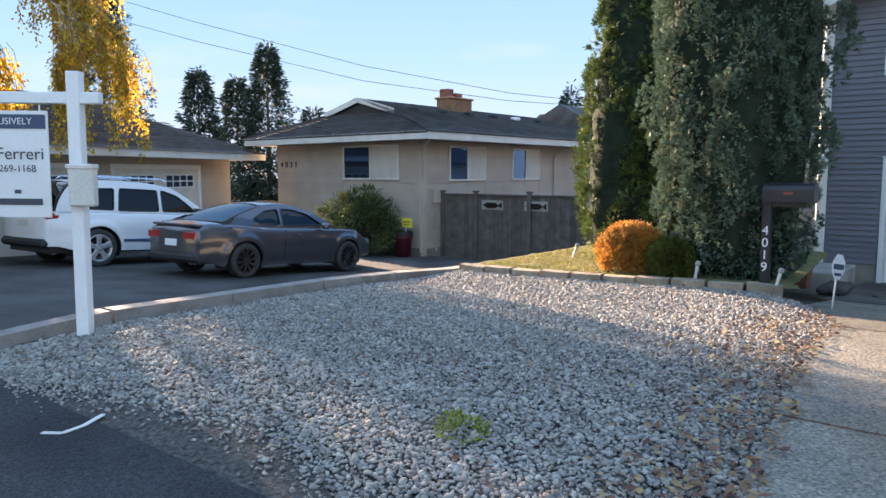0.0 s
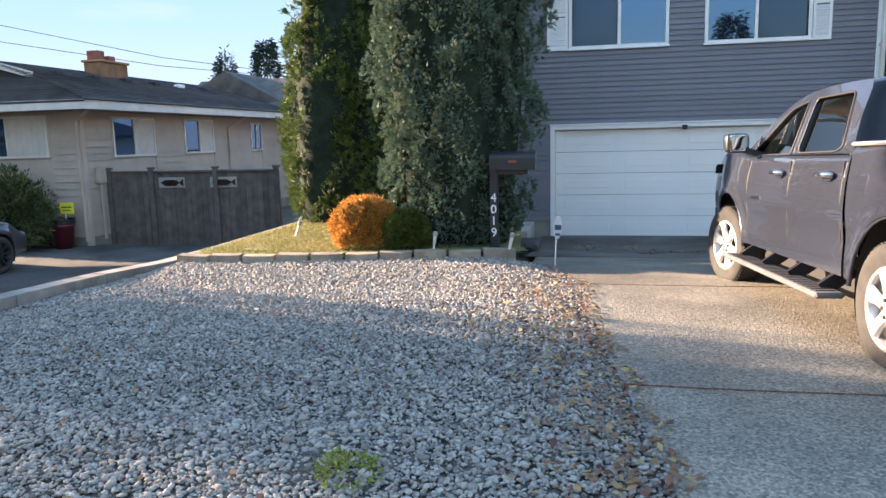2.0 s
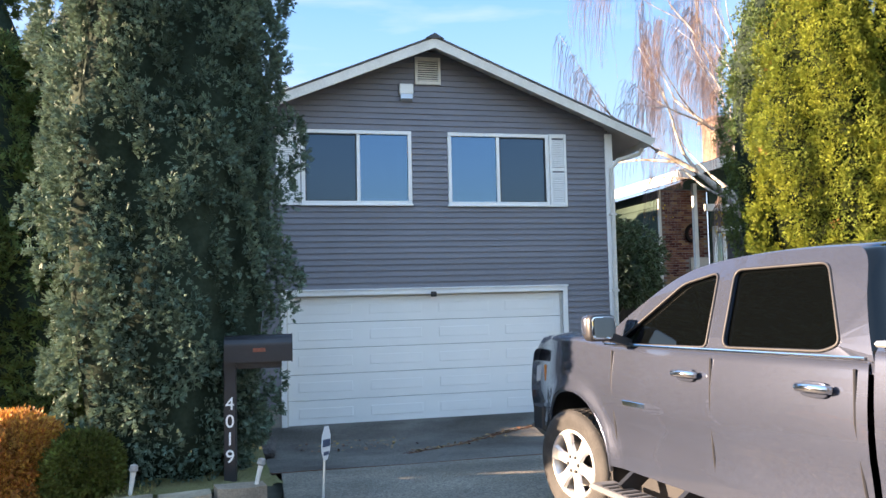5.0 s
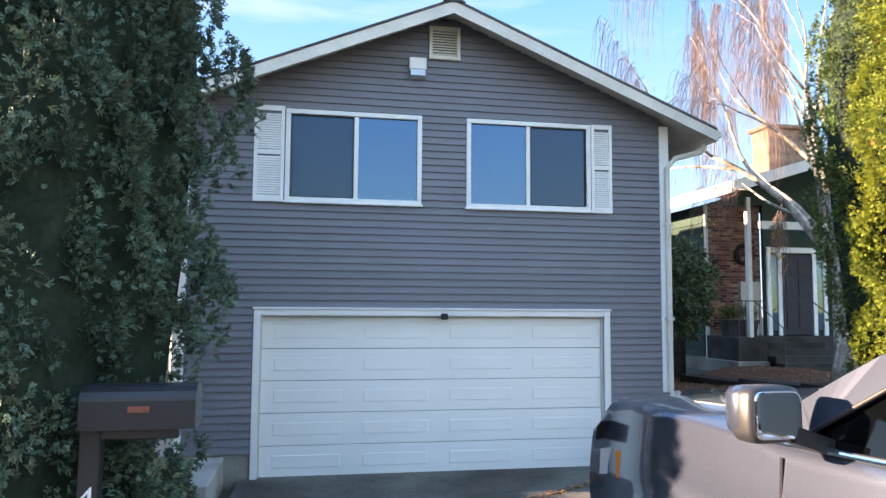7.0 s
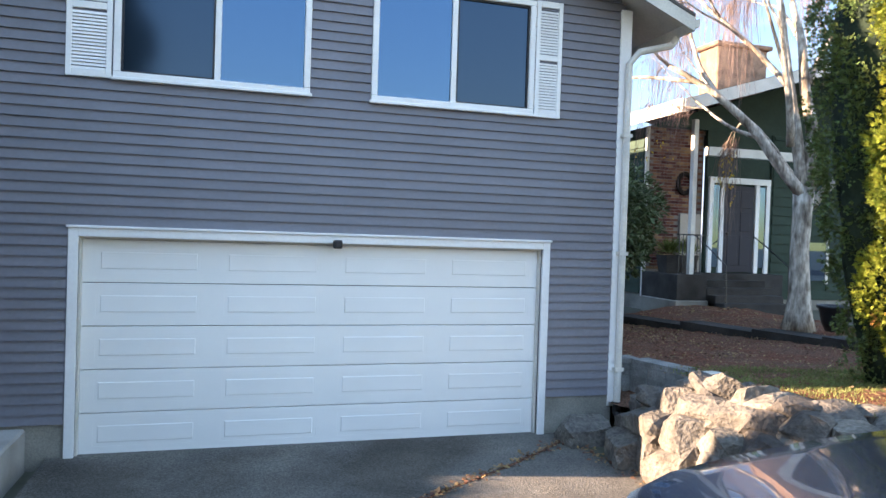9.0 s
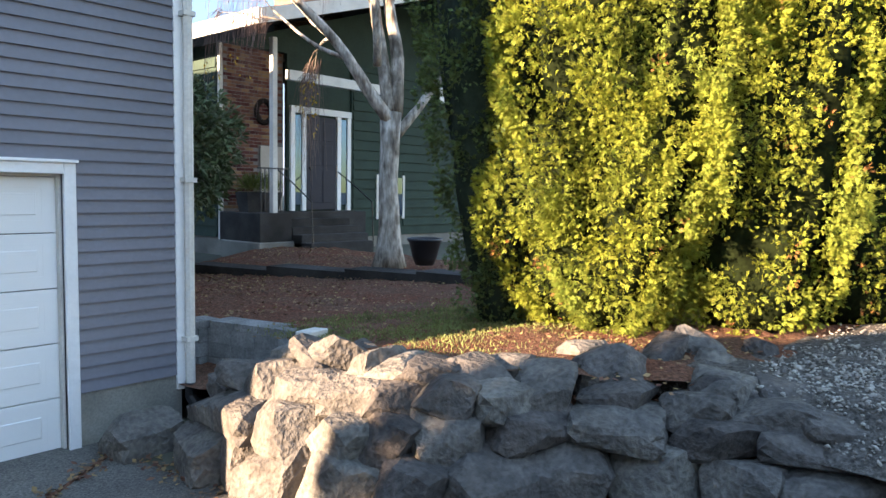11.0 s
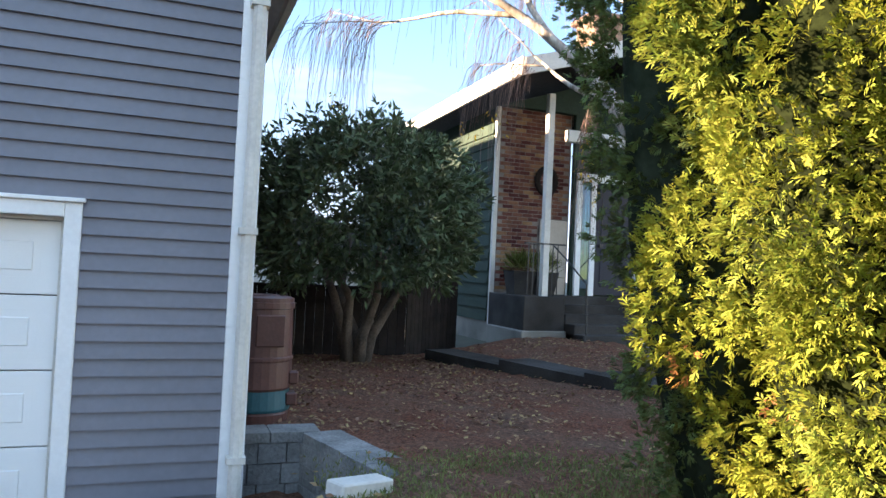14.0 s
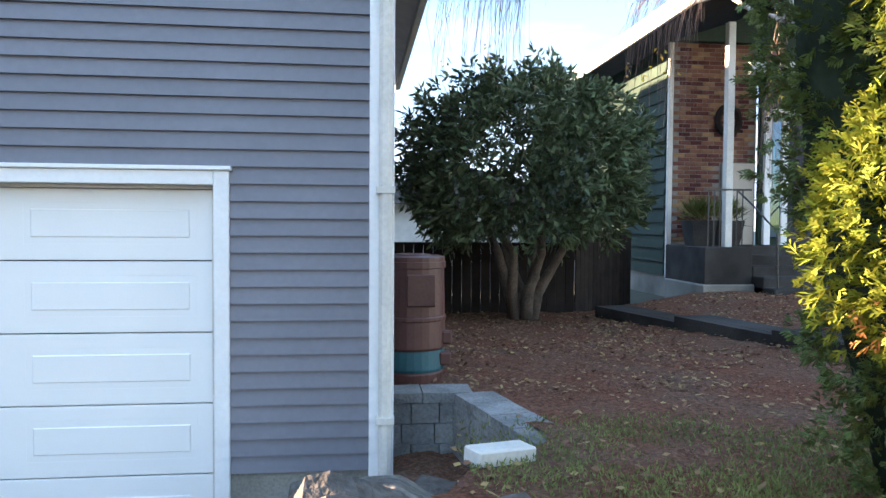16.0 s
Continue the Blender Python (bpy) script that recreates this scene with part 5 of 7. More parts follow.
for a, b, c, d in ((13.47, 13.76, 1.75, 2.5), (13.84, 14.13, 1.75, 2.5), (13.47, 13.76, 2.62, 3.1), (13.84, 14.13, 2.62, 3.1), (13.47, 13.76, 3.2, 3.62), (13.84, 14.13, 3.2, 3.62)):
    part("panel", Shape().box((a, CY - 0.275, c), (b, CY - 0.262, d), 0.006), door.data.materials[0], door)
part("handle", Shape().spin([(0.035, -0.06), (0.035, 0)], (13.45, CY - 0.265, 2.55), "y", 10), M["black"], door)
for a in (12.9, 13.22, 14.28, 14.6):
    part("door_post", Shape().box((a, CY - 0.28, 1.56), (a + 0.12, CY - 0.205, 3.9), 0.006), M["white"], gh)
part("door_head", Shape().box((12.9, CY - 0.29, 3.8), (14.72, CY - 0.2, 3.95), 0.006), M["white"], gh)
for a in (13.03, 14.41):
    part("sidelight", Shape().box((a, CY - 0.25, 1.7), (a + 0.18, CY - 0.23, 3.75)), M["glass"], gh)
part("beam", Shape().box((11.98, 6.42, 4.3), (14.8, 6.56, 4.5)), M["offwhite"], gh)
wr = thing("wreath", "dark twig wreath hanging on the brick", "wreath", (12.3, CY - 0.1, 3.75))
w = Shape()
w.tube([(0.2 * math.cos(a), 0, 0.24 * math.sin(a)) for a in np.linspace(0, 6.283, 20)], 0.06, 7)
part("ring", w, M["fence_dark"], wr)
for sgn, xe in ((1, 10.5), (-1, 24.5)):
    a, z0, z1 = 17.5, 5.12, 7.25
    top = [(xe, z0 + 0.1), (a, z1 + 0.1), (a, z1 + 0.16), (xe, z0 + 0.16)]
    part("roof", Shape().prism(top, 5.32, 18.2), M["shingle"], gh)
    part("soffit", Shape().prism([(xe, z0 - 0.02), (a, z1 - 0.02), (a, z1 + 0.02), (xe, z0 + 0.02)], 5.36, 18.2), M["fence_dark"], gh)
    part("barge_board", Shape().prism([(xe, z0 - 0.12), (a, z1 - 0.12), (a, z1 + 0.15), (xe, z0 + 0.15)], 5.28, 5.35), M["offwhite"], gh, "pale roof edge board")
    part("fascia", Shape().box((min(xe, xe - sgn * 0.05), 5.3, z0 - 0.12), (max(xe, xe - sgn * 0.05), 18.2, z0 + 0.16)), M["offwhite"], gh, "pale roof fascia")
part("gable_wall", Shape().prism([(CX, 5.1), (23.9, 5.1), (17.5, 7.2)], CY - 0.2, CY - 0.05), M["siding_green"], gh)
part("chimney", Shape().box((13.9, 8.8, 5.3), (15.5, 9.6, 7.6), 0.03).box((13.8, 8.7, 7.6), (15.6, 9.7, 7.72), 0.03), mat("buff_brick", (0.34, 0.215, 0.145), 0.9, scale=5, fine=30, bump=0.5, var=0.25), gh, "broad buff brick chimney")
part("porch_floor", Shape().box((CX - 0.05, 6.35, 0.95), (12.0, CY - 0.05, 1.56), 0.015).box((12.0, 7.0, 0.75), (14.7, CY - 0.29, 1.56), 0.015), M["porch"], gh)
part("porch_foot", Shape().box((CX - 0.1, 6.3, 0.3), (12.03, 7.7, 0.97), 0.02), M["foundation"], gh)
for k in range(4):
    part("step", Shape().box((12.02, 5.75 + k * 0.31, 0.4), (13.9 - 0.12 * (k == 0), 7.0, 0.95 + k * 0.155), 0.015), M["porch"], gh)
part("porch_post", Shape().box((11.58, 6.44, 1.52), (11.70, 6.56, 5.1), 0.008), M["offwhite"], gh)
rail = part("railing", Shape().box((CX - 0.02, 6.44, 2.45), (12.02, 6.48, 2.48)), M["black"], gh, "black iron railing")
for hx in (12.1, 13.8):
    part("handrail", Shape().tube([(hx, 7.0, 2.47), (hx, 6.5, 2.2), (hx, 5.85, 1.8), (hx, 5.8, 0.95)], 0.015, 6), M["black"], gh, "black iron step handrail")
for k in range(7):
    part("baluster", Shape().box((CX + 0.05 + k * 0.095, 6.453, 1.56), (CX + 0.065 + k * 0.095, 6.468, 2.45)), M["black"], rail)
for px, py in ((11.42, 7.0), (12.0, 7.2)):
    pp = thing("porch_planter", "grey square porch planter with upright grass", "planter", (px, py, 1.56), "porch planters")
    part("box", Shape().loft([[(x * w, y * w, z) for x, y in ((-1, -1), (1, -1), (1, 1), (-1, 1))] for w, z in ((0.16, 0), (0.22, 0.42), (0.19, 0.42), (0.18, 0.36))], close=True), M["porch"], pp)
    q, d = sprays(np.tile([0, 0, 0.4], (60, 1)) + rng.normal(size=(60, 3)) * [0.07, 0.07, 0.01], np.tile([0, 0, 1.0], (60, 1)) + rng.normal(size=(60, 3)) * 0.2, 5, 0.2, 0.03)
    part("grass", leaves("grass", q, d, 0.3, 0.014), M["boxwood"], pp)
bp = thing("glazed_pot", "black glazed pot at the foot of the birch", "plant pot", (11.0, 1.72, 0.90))
part("pot", Shape().spin([(0.14, 0), (0.2, 0.14), (0.25, 0.36), (0.28, 0.38), (0.28, 0.42), (0.24, 0.42), (0.2, 0.32)], (0, 0, 0), sides=20), M["black"], bp, smooth=True)
part("soil", Shape().spin([(0.2, 0.33), (0.2, 0.35)], (0, 0, 0), sides=16), M["soil"], bp)

# path edging across the yard
edge = tagged(new("path_edging"), "long low concrete kerb along the neighbour's path", "kerb", kind="structure")
epts = [(9.25, 5.6), (9.66, 3.9), (10.0, 2.4), (10.3, 1.2), (10.5, 0.0), (10.65, -1.2), (10.75, -2.4)]
for (a, b), (c, d) in zip(epts[:-1], epts[1:]):
    zt = 0.5 * (h_yard(a, b) + h_yard(c, d)) + 0.11
    part("kerb_stone", Shape().beam((a, b, zt - 0.2), (c, d, zt - 0.2), 0.13, 0.42), M["porch"], edge)
    part("path_slab", Shape().beam((a + 0.26, b + 0.05, zt - 0.05), (c + 0.26, d + 0.05, zt - 0.05), 0.38, 0.12), M["porch"], edge)

# dark fence behind the yard
bf = thing("dark_fence", "dark brown board fence closing the yard", "fence", (0, 0, 0))
x = 6.05
while x < 9.0:
    part("board", Shape().box((x, 6.3, 0.3), (x + 0.14, 6.325, 1.58 + 0.015 * rng.random()), 0.004), M["fence_dark"], bf)
    x += 0.145 if rng.random() > 0.12 else 0.165
part("rail", Shape().box((6.05, 6.33, 1.35), (9.12, 6.38, 1.44)).box((6.05, 6.33, 0.6), (9.12, 6.38, 0.69)), M["fence_dark"], bf)
part("top_rail", Shape().box((6.05, 6.28, 1.58), (9.12, 6.38, 1.62), 0.005), M["fence_dark"], bf)
gt = thing("yard_gate", "leaning grey board gate beside the green wall", "gate", pose(9.14, 6.38, 0.5, 0, 0, 44))
for k in range(14):
    part("board", Shape().box((k * 0.14, 0, 0), (k * 0.14 + 0.135, 0.025, 1.3), 0.004), M["fence_dark"], gt)
for z in (0.2, 1.0):
    part("brace", Shape().box((0, 0.025, z), (1.96, 0.06, z + 0.1)), M["fence_dark"], gt)

# rain barrel at the house corner
rb = thing("rain_barrel", "brown lidded rain barrel on a teal base", "barrel", (6.23, 1.2, 0.66))
part("foot", Shape().spin([(0.24, 0), (0.25, 0.1), (0.24, 0.12)], (0, 0, 0), sides=28), M["barrel"], rb)
part("base", Shape().spin([(0.255, 0.12), (0.26, 0.14), (0.25, 0.27), (0.25, 0.28)], (0, 0, 0), sides=28), M["teal"], rb, "teal plastic base")
part("body", Shape().spin([(0.25, 0.28), (0.265, 0.3), (0.26, 0.5), (0.268, 0.51), (0.268, 0.53), (0.258, 0.54), (0.25, 0.9), (0.262, 0.905), (0.262, 0.95), (0.24, 0.96)], (0, 0, 0), sides=28), M["barrel"], rb, smooth=False)
lid = part("lid", Shape().spin([(0.255, 0.95), (0.255, 0.985), (0.2, 1.0), (0.19, 0.99), (0.15, 0.99), (0.14, 1.005), (0.08, 1.005), (0.07, 0.995), (0.0, 0.995)], (0, 0, 0), sides=28), M["barrel"], rb)
part("tap", Shape().box((0.22, -0.14, 0.32), (0.3, -0.06, 0.42), 0.012), M["barrel"], rb)
part("tap", Shape().box((0.2, -0.16, 0.16), (0.29, -0.05, 0.26), 0.012), M["barrel"], rb)
part("panel", Shape().box((-0.06, -0.272, 0.62), (0.16, -0.235, 0.86), 0.01), M["barrel"], rb)

# block wall round the sunken corner
bw = tagged(new("block_wall"), "low grey split-face concrete block wall with capping", "retaining wall", kind="structure")


def course_of_blocks(p, q, z, hgt, length, depth, cap=False):
    p, q = Vector((*p, z)), Vector((*q, z))
    n = max(1, round((q - p).length / length))
    for i in range(n):
        a, b = p.lerp(q, i / n), p.lerp(q, (i + 1) / n)
        d = (b - a).normalized() * 0.004
        part("cap_block" if cap else "block", Shape().beam(a + d + Vector((0, 0, hgt / 2)), b - d + Vector((0, 0, hgt / 2 + (rng.random() - 0.5) * 0.004)), depth + rng.random() * 0.02, hgt - 0.006), M["block"], bw)


for k, z in enumerate((0.26, 0.40, 0.54)):
    course_of_blocks((5.98 - 0.1 * (k % 2), 0.56), (6.56, 0.56), z, 0.14, 0.22, 0.2)
    course_of_blocks((6.56, 0.46), (6.84, -0.66), z, 0.14, 0.26, 0.2)
course_of_blocks((5.9, 0.58), (6.6, 0.58), 0.68, 0.075, 0.3, 0.26, True)
course_of_blocks((6.6, 0.45), (6.88, -0.7), 0.68, 0.075, 0.3, 0.27, True)
ws = thing("white_block", "loose pale concrete block lying in the leaves", "block", pose(6.47, -1.13, 0.80, 0, 4, 24))
part("block", Shape().box((-0.16, -0.07, 0), (0.16, 0.07, 0.075), 0.008), M["offwhite"], ws)

# rock wall
rw = thing("rock_wall", "dry-stacked retaining wall of angular basalt boulders", "rock wall", (0, 0, 0))


def boulder(seed, flat=0.7):
    g = np.random.default_rng(seed)
    bm = bmesh.new()
    bmesh.ops.create_icosphere(bm, subdivisions=3, radius=1)
    planes = [(unit(g.normal(size=3)), 0.76 + 0.34 * g.random()) for _ in range(9)]
    for v in bm.verts:
        c = np.array(v.co)
        c = c / (np.abs(c) ** 16).sum() ** (1 / 16) * 1.02
        for nrm, dd in planes:
            over = c @ nrm - dd
            if over > 0:
                c = c - nrm * over
        v.co = c * (1 + 0.012 * g.normal())
    me = bpy.data.meshes.new("stone")
    bm.to_mesh(me)
    bm.free()
    me.materials.append(M["rock"])
    return me


stones = [boulder(100 + i) for i in range(14)]


def stone(x, y, z, sx, sy, sz, turn=None, tilt=12):
    ob = new("stone", stones[rng.integers(len(stones))])
    ob.parent = rw
    e = [rng.normal() * tilt, rng.normal() * tilt, rng.random() * 360 if turn is None else turn + rng.normal() * 14]
    ob.matrix_basis = pose(x, y, z, *e) @ Matrix.Diagonal((sx * 1.1, sy * 1.1, sz * 1.06, 1))
    return ob


line = np.array([(5.62, -0.6), (5.36, -1.3), (5.26, -2.2), (5.42, -2.9), (5.85, -3.4), (6.3, -3.8), (6.55, -4.25), (6.66, -4.95)])
ld = np.concatenate([[0], np.cumsum(np.linalg.norm(np.diff(line, axis=0), axis=1))])


def on_line(s):
    x, y = np.interp(s, ld, line[:, 0]), np.interp(s, ld, line[:, 1])
    x2, y2 = np.interp(s + 0.15, ld, line[:, 0]), np.interp(s + 0.15, ld, line[:, 1])
    x1, y1 = np.interp(s - 0.15, ld, line[:, 0]), np.interp(s - 0.15, ld, line[:, 1])
    return x, y, math.atan2(y2 - y1, x2 - x1)


fill = []
for k, hgt in ((0.12, -0.05), (0.30, 0.42), (0.48, 0.76), (0.85, 0.95)):
    row = []
    for s0 in np.linspace(0, ld[-1], 60):
        x, y, ang = on_line(s0)
        zb = float(h_drive(y))
        zt = min(float(h_yard(6.3, y)), 0.4 + 0.4 * (s0 + 0.3))
        row.append((x - math.sin(ang) * k, y + math.cos(ang) * k, zb + (zt - zb) * hgt + 0.008 * rng.normal()))
    fill.append(row)
tagged(part("earth_bank", Shape().loft(fill), M["soil"]), "packed earth and leaves behind the rocks", "bank", kind="structure")
# big blocks at the foot, flatter ones above, loose caps along the top
for row, (lo, hi, set_in) in enumerate(((-0.06, 0.5, 0.0), (0.46, 0.76, 0.12), (0.73, 0.99, 0.26), (0.90, 1.08, 0.42))):
    s0 = 0.1 * row
    while s0 < ld[-1]:
        w = (0.34 + 0.24 * rng.random()) * (1.0, 0.9, 0.85, 0.65)[row]
        x, y, ang = on_line(s0 + w / 2)
        zb, zt = float(h_drive(y)), min(float(h_yard(6.3, y)), 0.4 + 0.4 * (s0 + 0.3)) - 0.02
        mid, hh = zb + (zt - zb) * (lo + hi) / 2, (zt - zb) * (hi - lo) / 2 + 0.015
        k = set_in + 0.14 + rng.normal() * 0.025
        if row < 3 or rng.random() < 0.65:
            stone(x - math.sin(ang) * k, y + math.cos(ang) * k, mid + rng.normal() * 0.02, w / 2 + 0.02, 0.2 + 0.05 * rng.random(), hh + 0.015, math.degrees(ang), (3, 6, 8, 12)[row])
        s0 += w
for x, y, z, r in ((5.98, -1.0, 0.5, 0.2), (6.2, -1.5, 0.66, 0.2), (6.35, -1.9, 0.84, 0.12), (7.45, -3.75, 0.92, 0.17), (7.85, -3.85, 0.9, 0.2), (7.6, -4.05, 0.9, 0.13), (6.85, -3.6, 0.88, 0.24), (7.1, -3.35, 0.9, 0.16), (6.15, -2.75, 0.88, 0.14), (6.5, -3.1, 0.88, 0.15), (7.05, -4.3, 0.85, 0.18), (8.2, -4.2, 0.9, 0.12)):
    stone(x, y, z, r, r * 0.8, r * 0.62)
stone(5.35, -0.42, 0.08, 0.24, 0.2, 0.2, 0, 3)

# ---- kerbs of the pebble bed and lawn ----
kb = tagged(new("kerb"), "long pale concrete kerb beside the neighbour's drive", "kerb", kind="structure")
y = -13.2
while y < -2.2:
    ln = 1.2
    z0, z1 = h_drive(y) + 0.09, h_drive(y + ln) + 0.09
    z0, z1 = (max(z0, 0.62) if y > -8 else z0), (max(z1, 0.62) if y + ln > -8 else z1)
    part("kerb_stone", Shape().beam((-4.17, y + 0.005, z0 - 0.35), (-4.17 - 0.0, y + ln - 0.005, z1 - 0.35), 0.2, 0.7), M["kerb"], kb)
    y += ln
TANB = mat("tan_concrete", (0.34, 0.275, 0.20), 0.9, scale=5, fine=70, bump=0.5, var=0.18, obj_rand=0.2, stains=0.5)
eb = thing("edging_blocks", "row of tan scalloped concrete edging blocks before the lawn", "edging", (0, 0, 0))
ep = np.array([(-4.05, -7.05), (-3.2, -6.98), (-2.3, -6.85), (-1.4, -6.66), (-0.5, -6.5), (0.2, -6.3)])
ed = np.concatenate([[0], np.cumsum(np.linalg.norm(np.diff(ep, axis=0), axis=1))])
s0 = 0
while s0 < ed[-1] - 0.3:
    a = Vector((np.interp(s0, ed, ep[:, 0]), np.interp(s0, ed, ep[:, 1]), 0.635 + rng.normal() * 0.008))
    b = Vector((np.interp(s0 + 0.375, ed, ep[:, 0]), np.interp(s0 + 0.375, ed, ep[:, 1]), 0.635 + rng.normal() * 0.008))
    d = (b - a).normalized()
    nrm = Vector((d.y, -d.x, 0))
    s = Shape()
    ring = []
    for u in np.linspace(0, 1, 7):
        ring.append(a.lerp(b, u) + nrm * (0.09 + 0.035 * math.sin(u * math.pi)))
    ring += [b - nrm * 0.07, a - nrm * 0.07]
    m = len(ring)
    s.add([tuple(p + Vector((0, 0, zz))) for zz in (-0.15, 0.065) for p in ring], [tuple(range(m))[::-1], tuple(range(m, 2 * m))] + [(i, (i + 1) % m, m + (i + 1) % m, m + i) for i in range(m)])
    part("edging_block", s, TANB, eb)
    s0 += 0.41
sheet("lawn_front", [(-4.08, -7.0), (-4.08, -6.5)], [(0.1, -6.25), (0.02, -6.0)], lambda x, y: 0.655 + 0 * x, M["lawn"], 8, 24, 0, 0.008, label="dry lawn edge behind the blocks", category="lawn")

# ---- mailbox and number post ----
mb = thing("mailbox", "black metal mailbox on a dark post before the yew", "mailbox", (-0.33, -6.05, 0.58))
part("post", Shape().box((-0.05, -0.045, -0.1), (0.05, 0.045, 1.12), 0.006), M["black"], mb)
part("arm", Shape().box((-0.06, -0.03, 0.98), (0.42, 0.03, 1.04), 0.006), M["black"], mb)
arch = [(-0.11, 1.04), (0.11, 1.04), (0.11, 1.18)] + [(0.11 * math.cos(a), 1.18 + 0.08 * math.sin(a)) for a in np.linspace(0.2, math.pi - 0.2, 8)] + [(-0.11, 1.18)]
bx = part("box", Shape().prism(arch, -0.04, 0.5, "x"), M["black"], mb)
part("door", Shape().prism([(a * 1.04, 1.15 + (b - 1.15) * 1.04) for a, b in arch], 0.5, 0.51, "x"), M["black"], bx)
part("badge", Shape().box((0.19, -0.118, 1.125), (0.29, -0.112, 1.155)), M["terracotta"], bx, "small bronze plate")
for i, ch in enumerate("4019"):
    o = lettering("number", ch, 0.15, pose(0, -0.055, 0.70 - i * 0.143, 90, 0, 0), M["white"], mb, 0.004)
    o.data.materials[0] = M["white"]
asg = thing("yard_sign", "small blue and white security sign on a stake", "sign", pose(0.42, -6.15, 0.52, 0, 8, 70))
part("stake", Shape().box((-0.008, -0.008, -0.1), (0.008, 0.008, 0.5)), M["alloy"], asg)
oc = [(0.13 * math.cos(a), 0.40 + 0.15 * math.sin(a)) for a in np.linspace(math.pi / 8, 2 * math.pi + math.pi / 8, 9)[:-1]]
bd = part("board", Shape().prism(oc, -0.012, -0.008), M["white"], asg)
part("print_bar", Shape().box((-0.10, -0.015, 0.37), (0.10, -0.0125, 0.43)).box((-0.07, -0.015, 0.30), (0.07, -0.0125, 0.33)), M["sign_blue"], bd)
for gxp, gyp, tl in ((-1.05, -6.35, 8), (-3.35, -5.2, 20), (-0.12, -6.42, 15)):
    st = thing("path_light", "small weathered stake light leaning in the ground", "garden light", pose(gxp, gyp, 0.64, 0, tl, 30), "stake lights")
    part("stake", Shape().tube([(0, 0, -0.05), (0, 0, 0.2)], [0.012, 0.022], 8), M["offwhite"], st)
    part("cap", Shape().spin([(0.02, 0.2), (0.035, 0.21), (0.03, 0.25), (0.01, 0.26)], (0, 0, 0), sides=10), M["slab"], st)
bb = thing("bird_bath", "small grey stone planter urn on the lawn", "urn", (-2.75, -4.6, 0.64))
part("urn", Shape().spin([(0.14, 0), (0.14, 0.05), (0.07, 0.08), (0.06, 0.2), (0.16, 0.3), (0.2, 0.32), (0.18, 0.34), (0.05, 0.28)], (0, 0, 0), sides=16), M["slab"], bb, smooth=True)

# ---- sale sign ----
sg = thing("sale_sign", "white timber post with a hanging white sale board", "sign", pose(-3.87, -12.34, 0.55, 0, 0.6, 38))
part("post", Shape().box((-0.05, -0.05, -0.1), (0.05, 0.05, 2.2), 0.006), M["white"], sg)
part("arm", Shape().box((-1.05, -0.04, 1.95), (0.2, 0.04, 2.04), 0.006), M["white"], sg)
part("flyer_box", Shape().box((-0.02, -0.14, 1.15), (0.18, -0.05, 1.46), 0.012).box((-0.03, -0.15, 1.44), (0.19, -0.05, 1.48), 0.008), M["offwhite"], sg, "white plastic flyer box")
board = part("board", Shape().box((-0.86, -0.012, 0.98), (-0.16, 0.012, 1.82), 0.003), M["white"], sg)
board.location = (-0.07, 0, 0.075)
for hx in (-0.83, -0.29):
    part("hook", Shape().tube([(hx, 0, 1.885), (hx, 0, 1.96)], 0.006, 5), M["alloy"], sg)
part("blue_band", Shape().box((-0.84, -0.017, 1.68), (-0.17, -0.013, 1.79)), M["sign_blue"], board)
wd = lettering("word", "EXCLUSIVELY", 0.075, pose(-0.50, -0.020, 1.735, 90, 0, 0), M["white"], board, 0.001)
wd = lettering("word", "Ferreri", 0.135, pose(-0.19, -0.016, 1.48, 90, 0, 0), M["ink"], board, 0.001, "RIGHT")
wd = lettering("word", "269-1168", 0.078, pose(-0.26, -0.016, 1.365, 90, 0, 0), M["ink"], board, 0.001, "RIGHT")
part("mark", Shape().box((-0.44, -0.018, 1.17), (-0.39, -0.013, 1.2)).box((-0.76, -0.018, 1.08), (-0.22, -0.013, 1.13)), M["ink"], board)

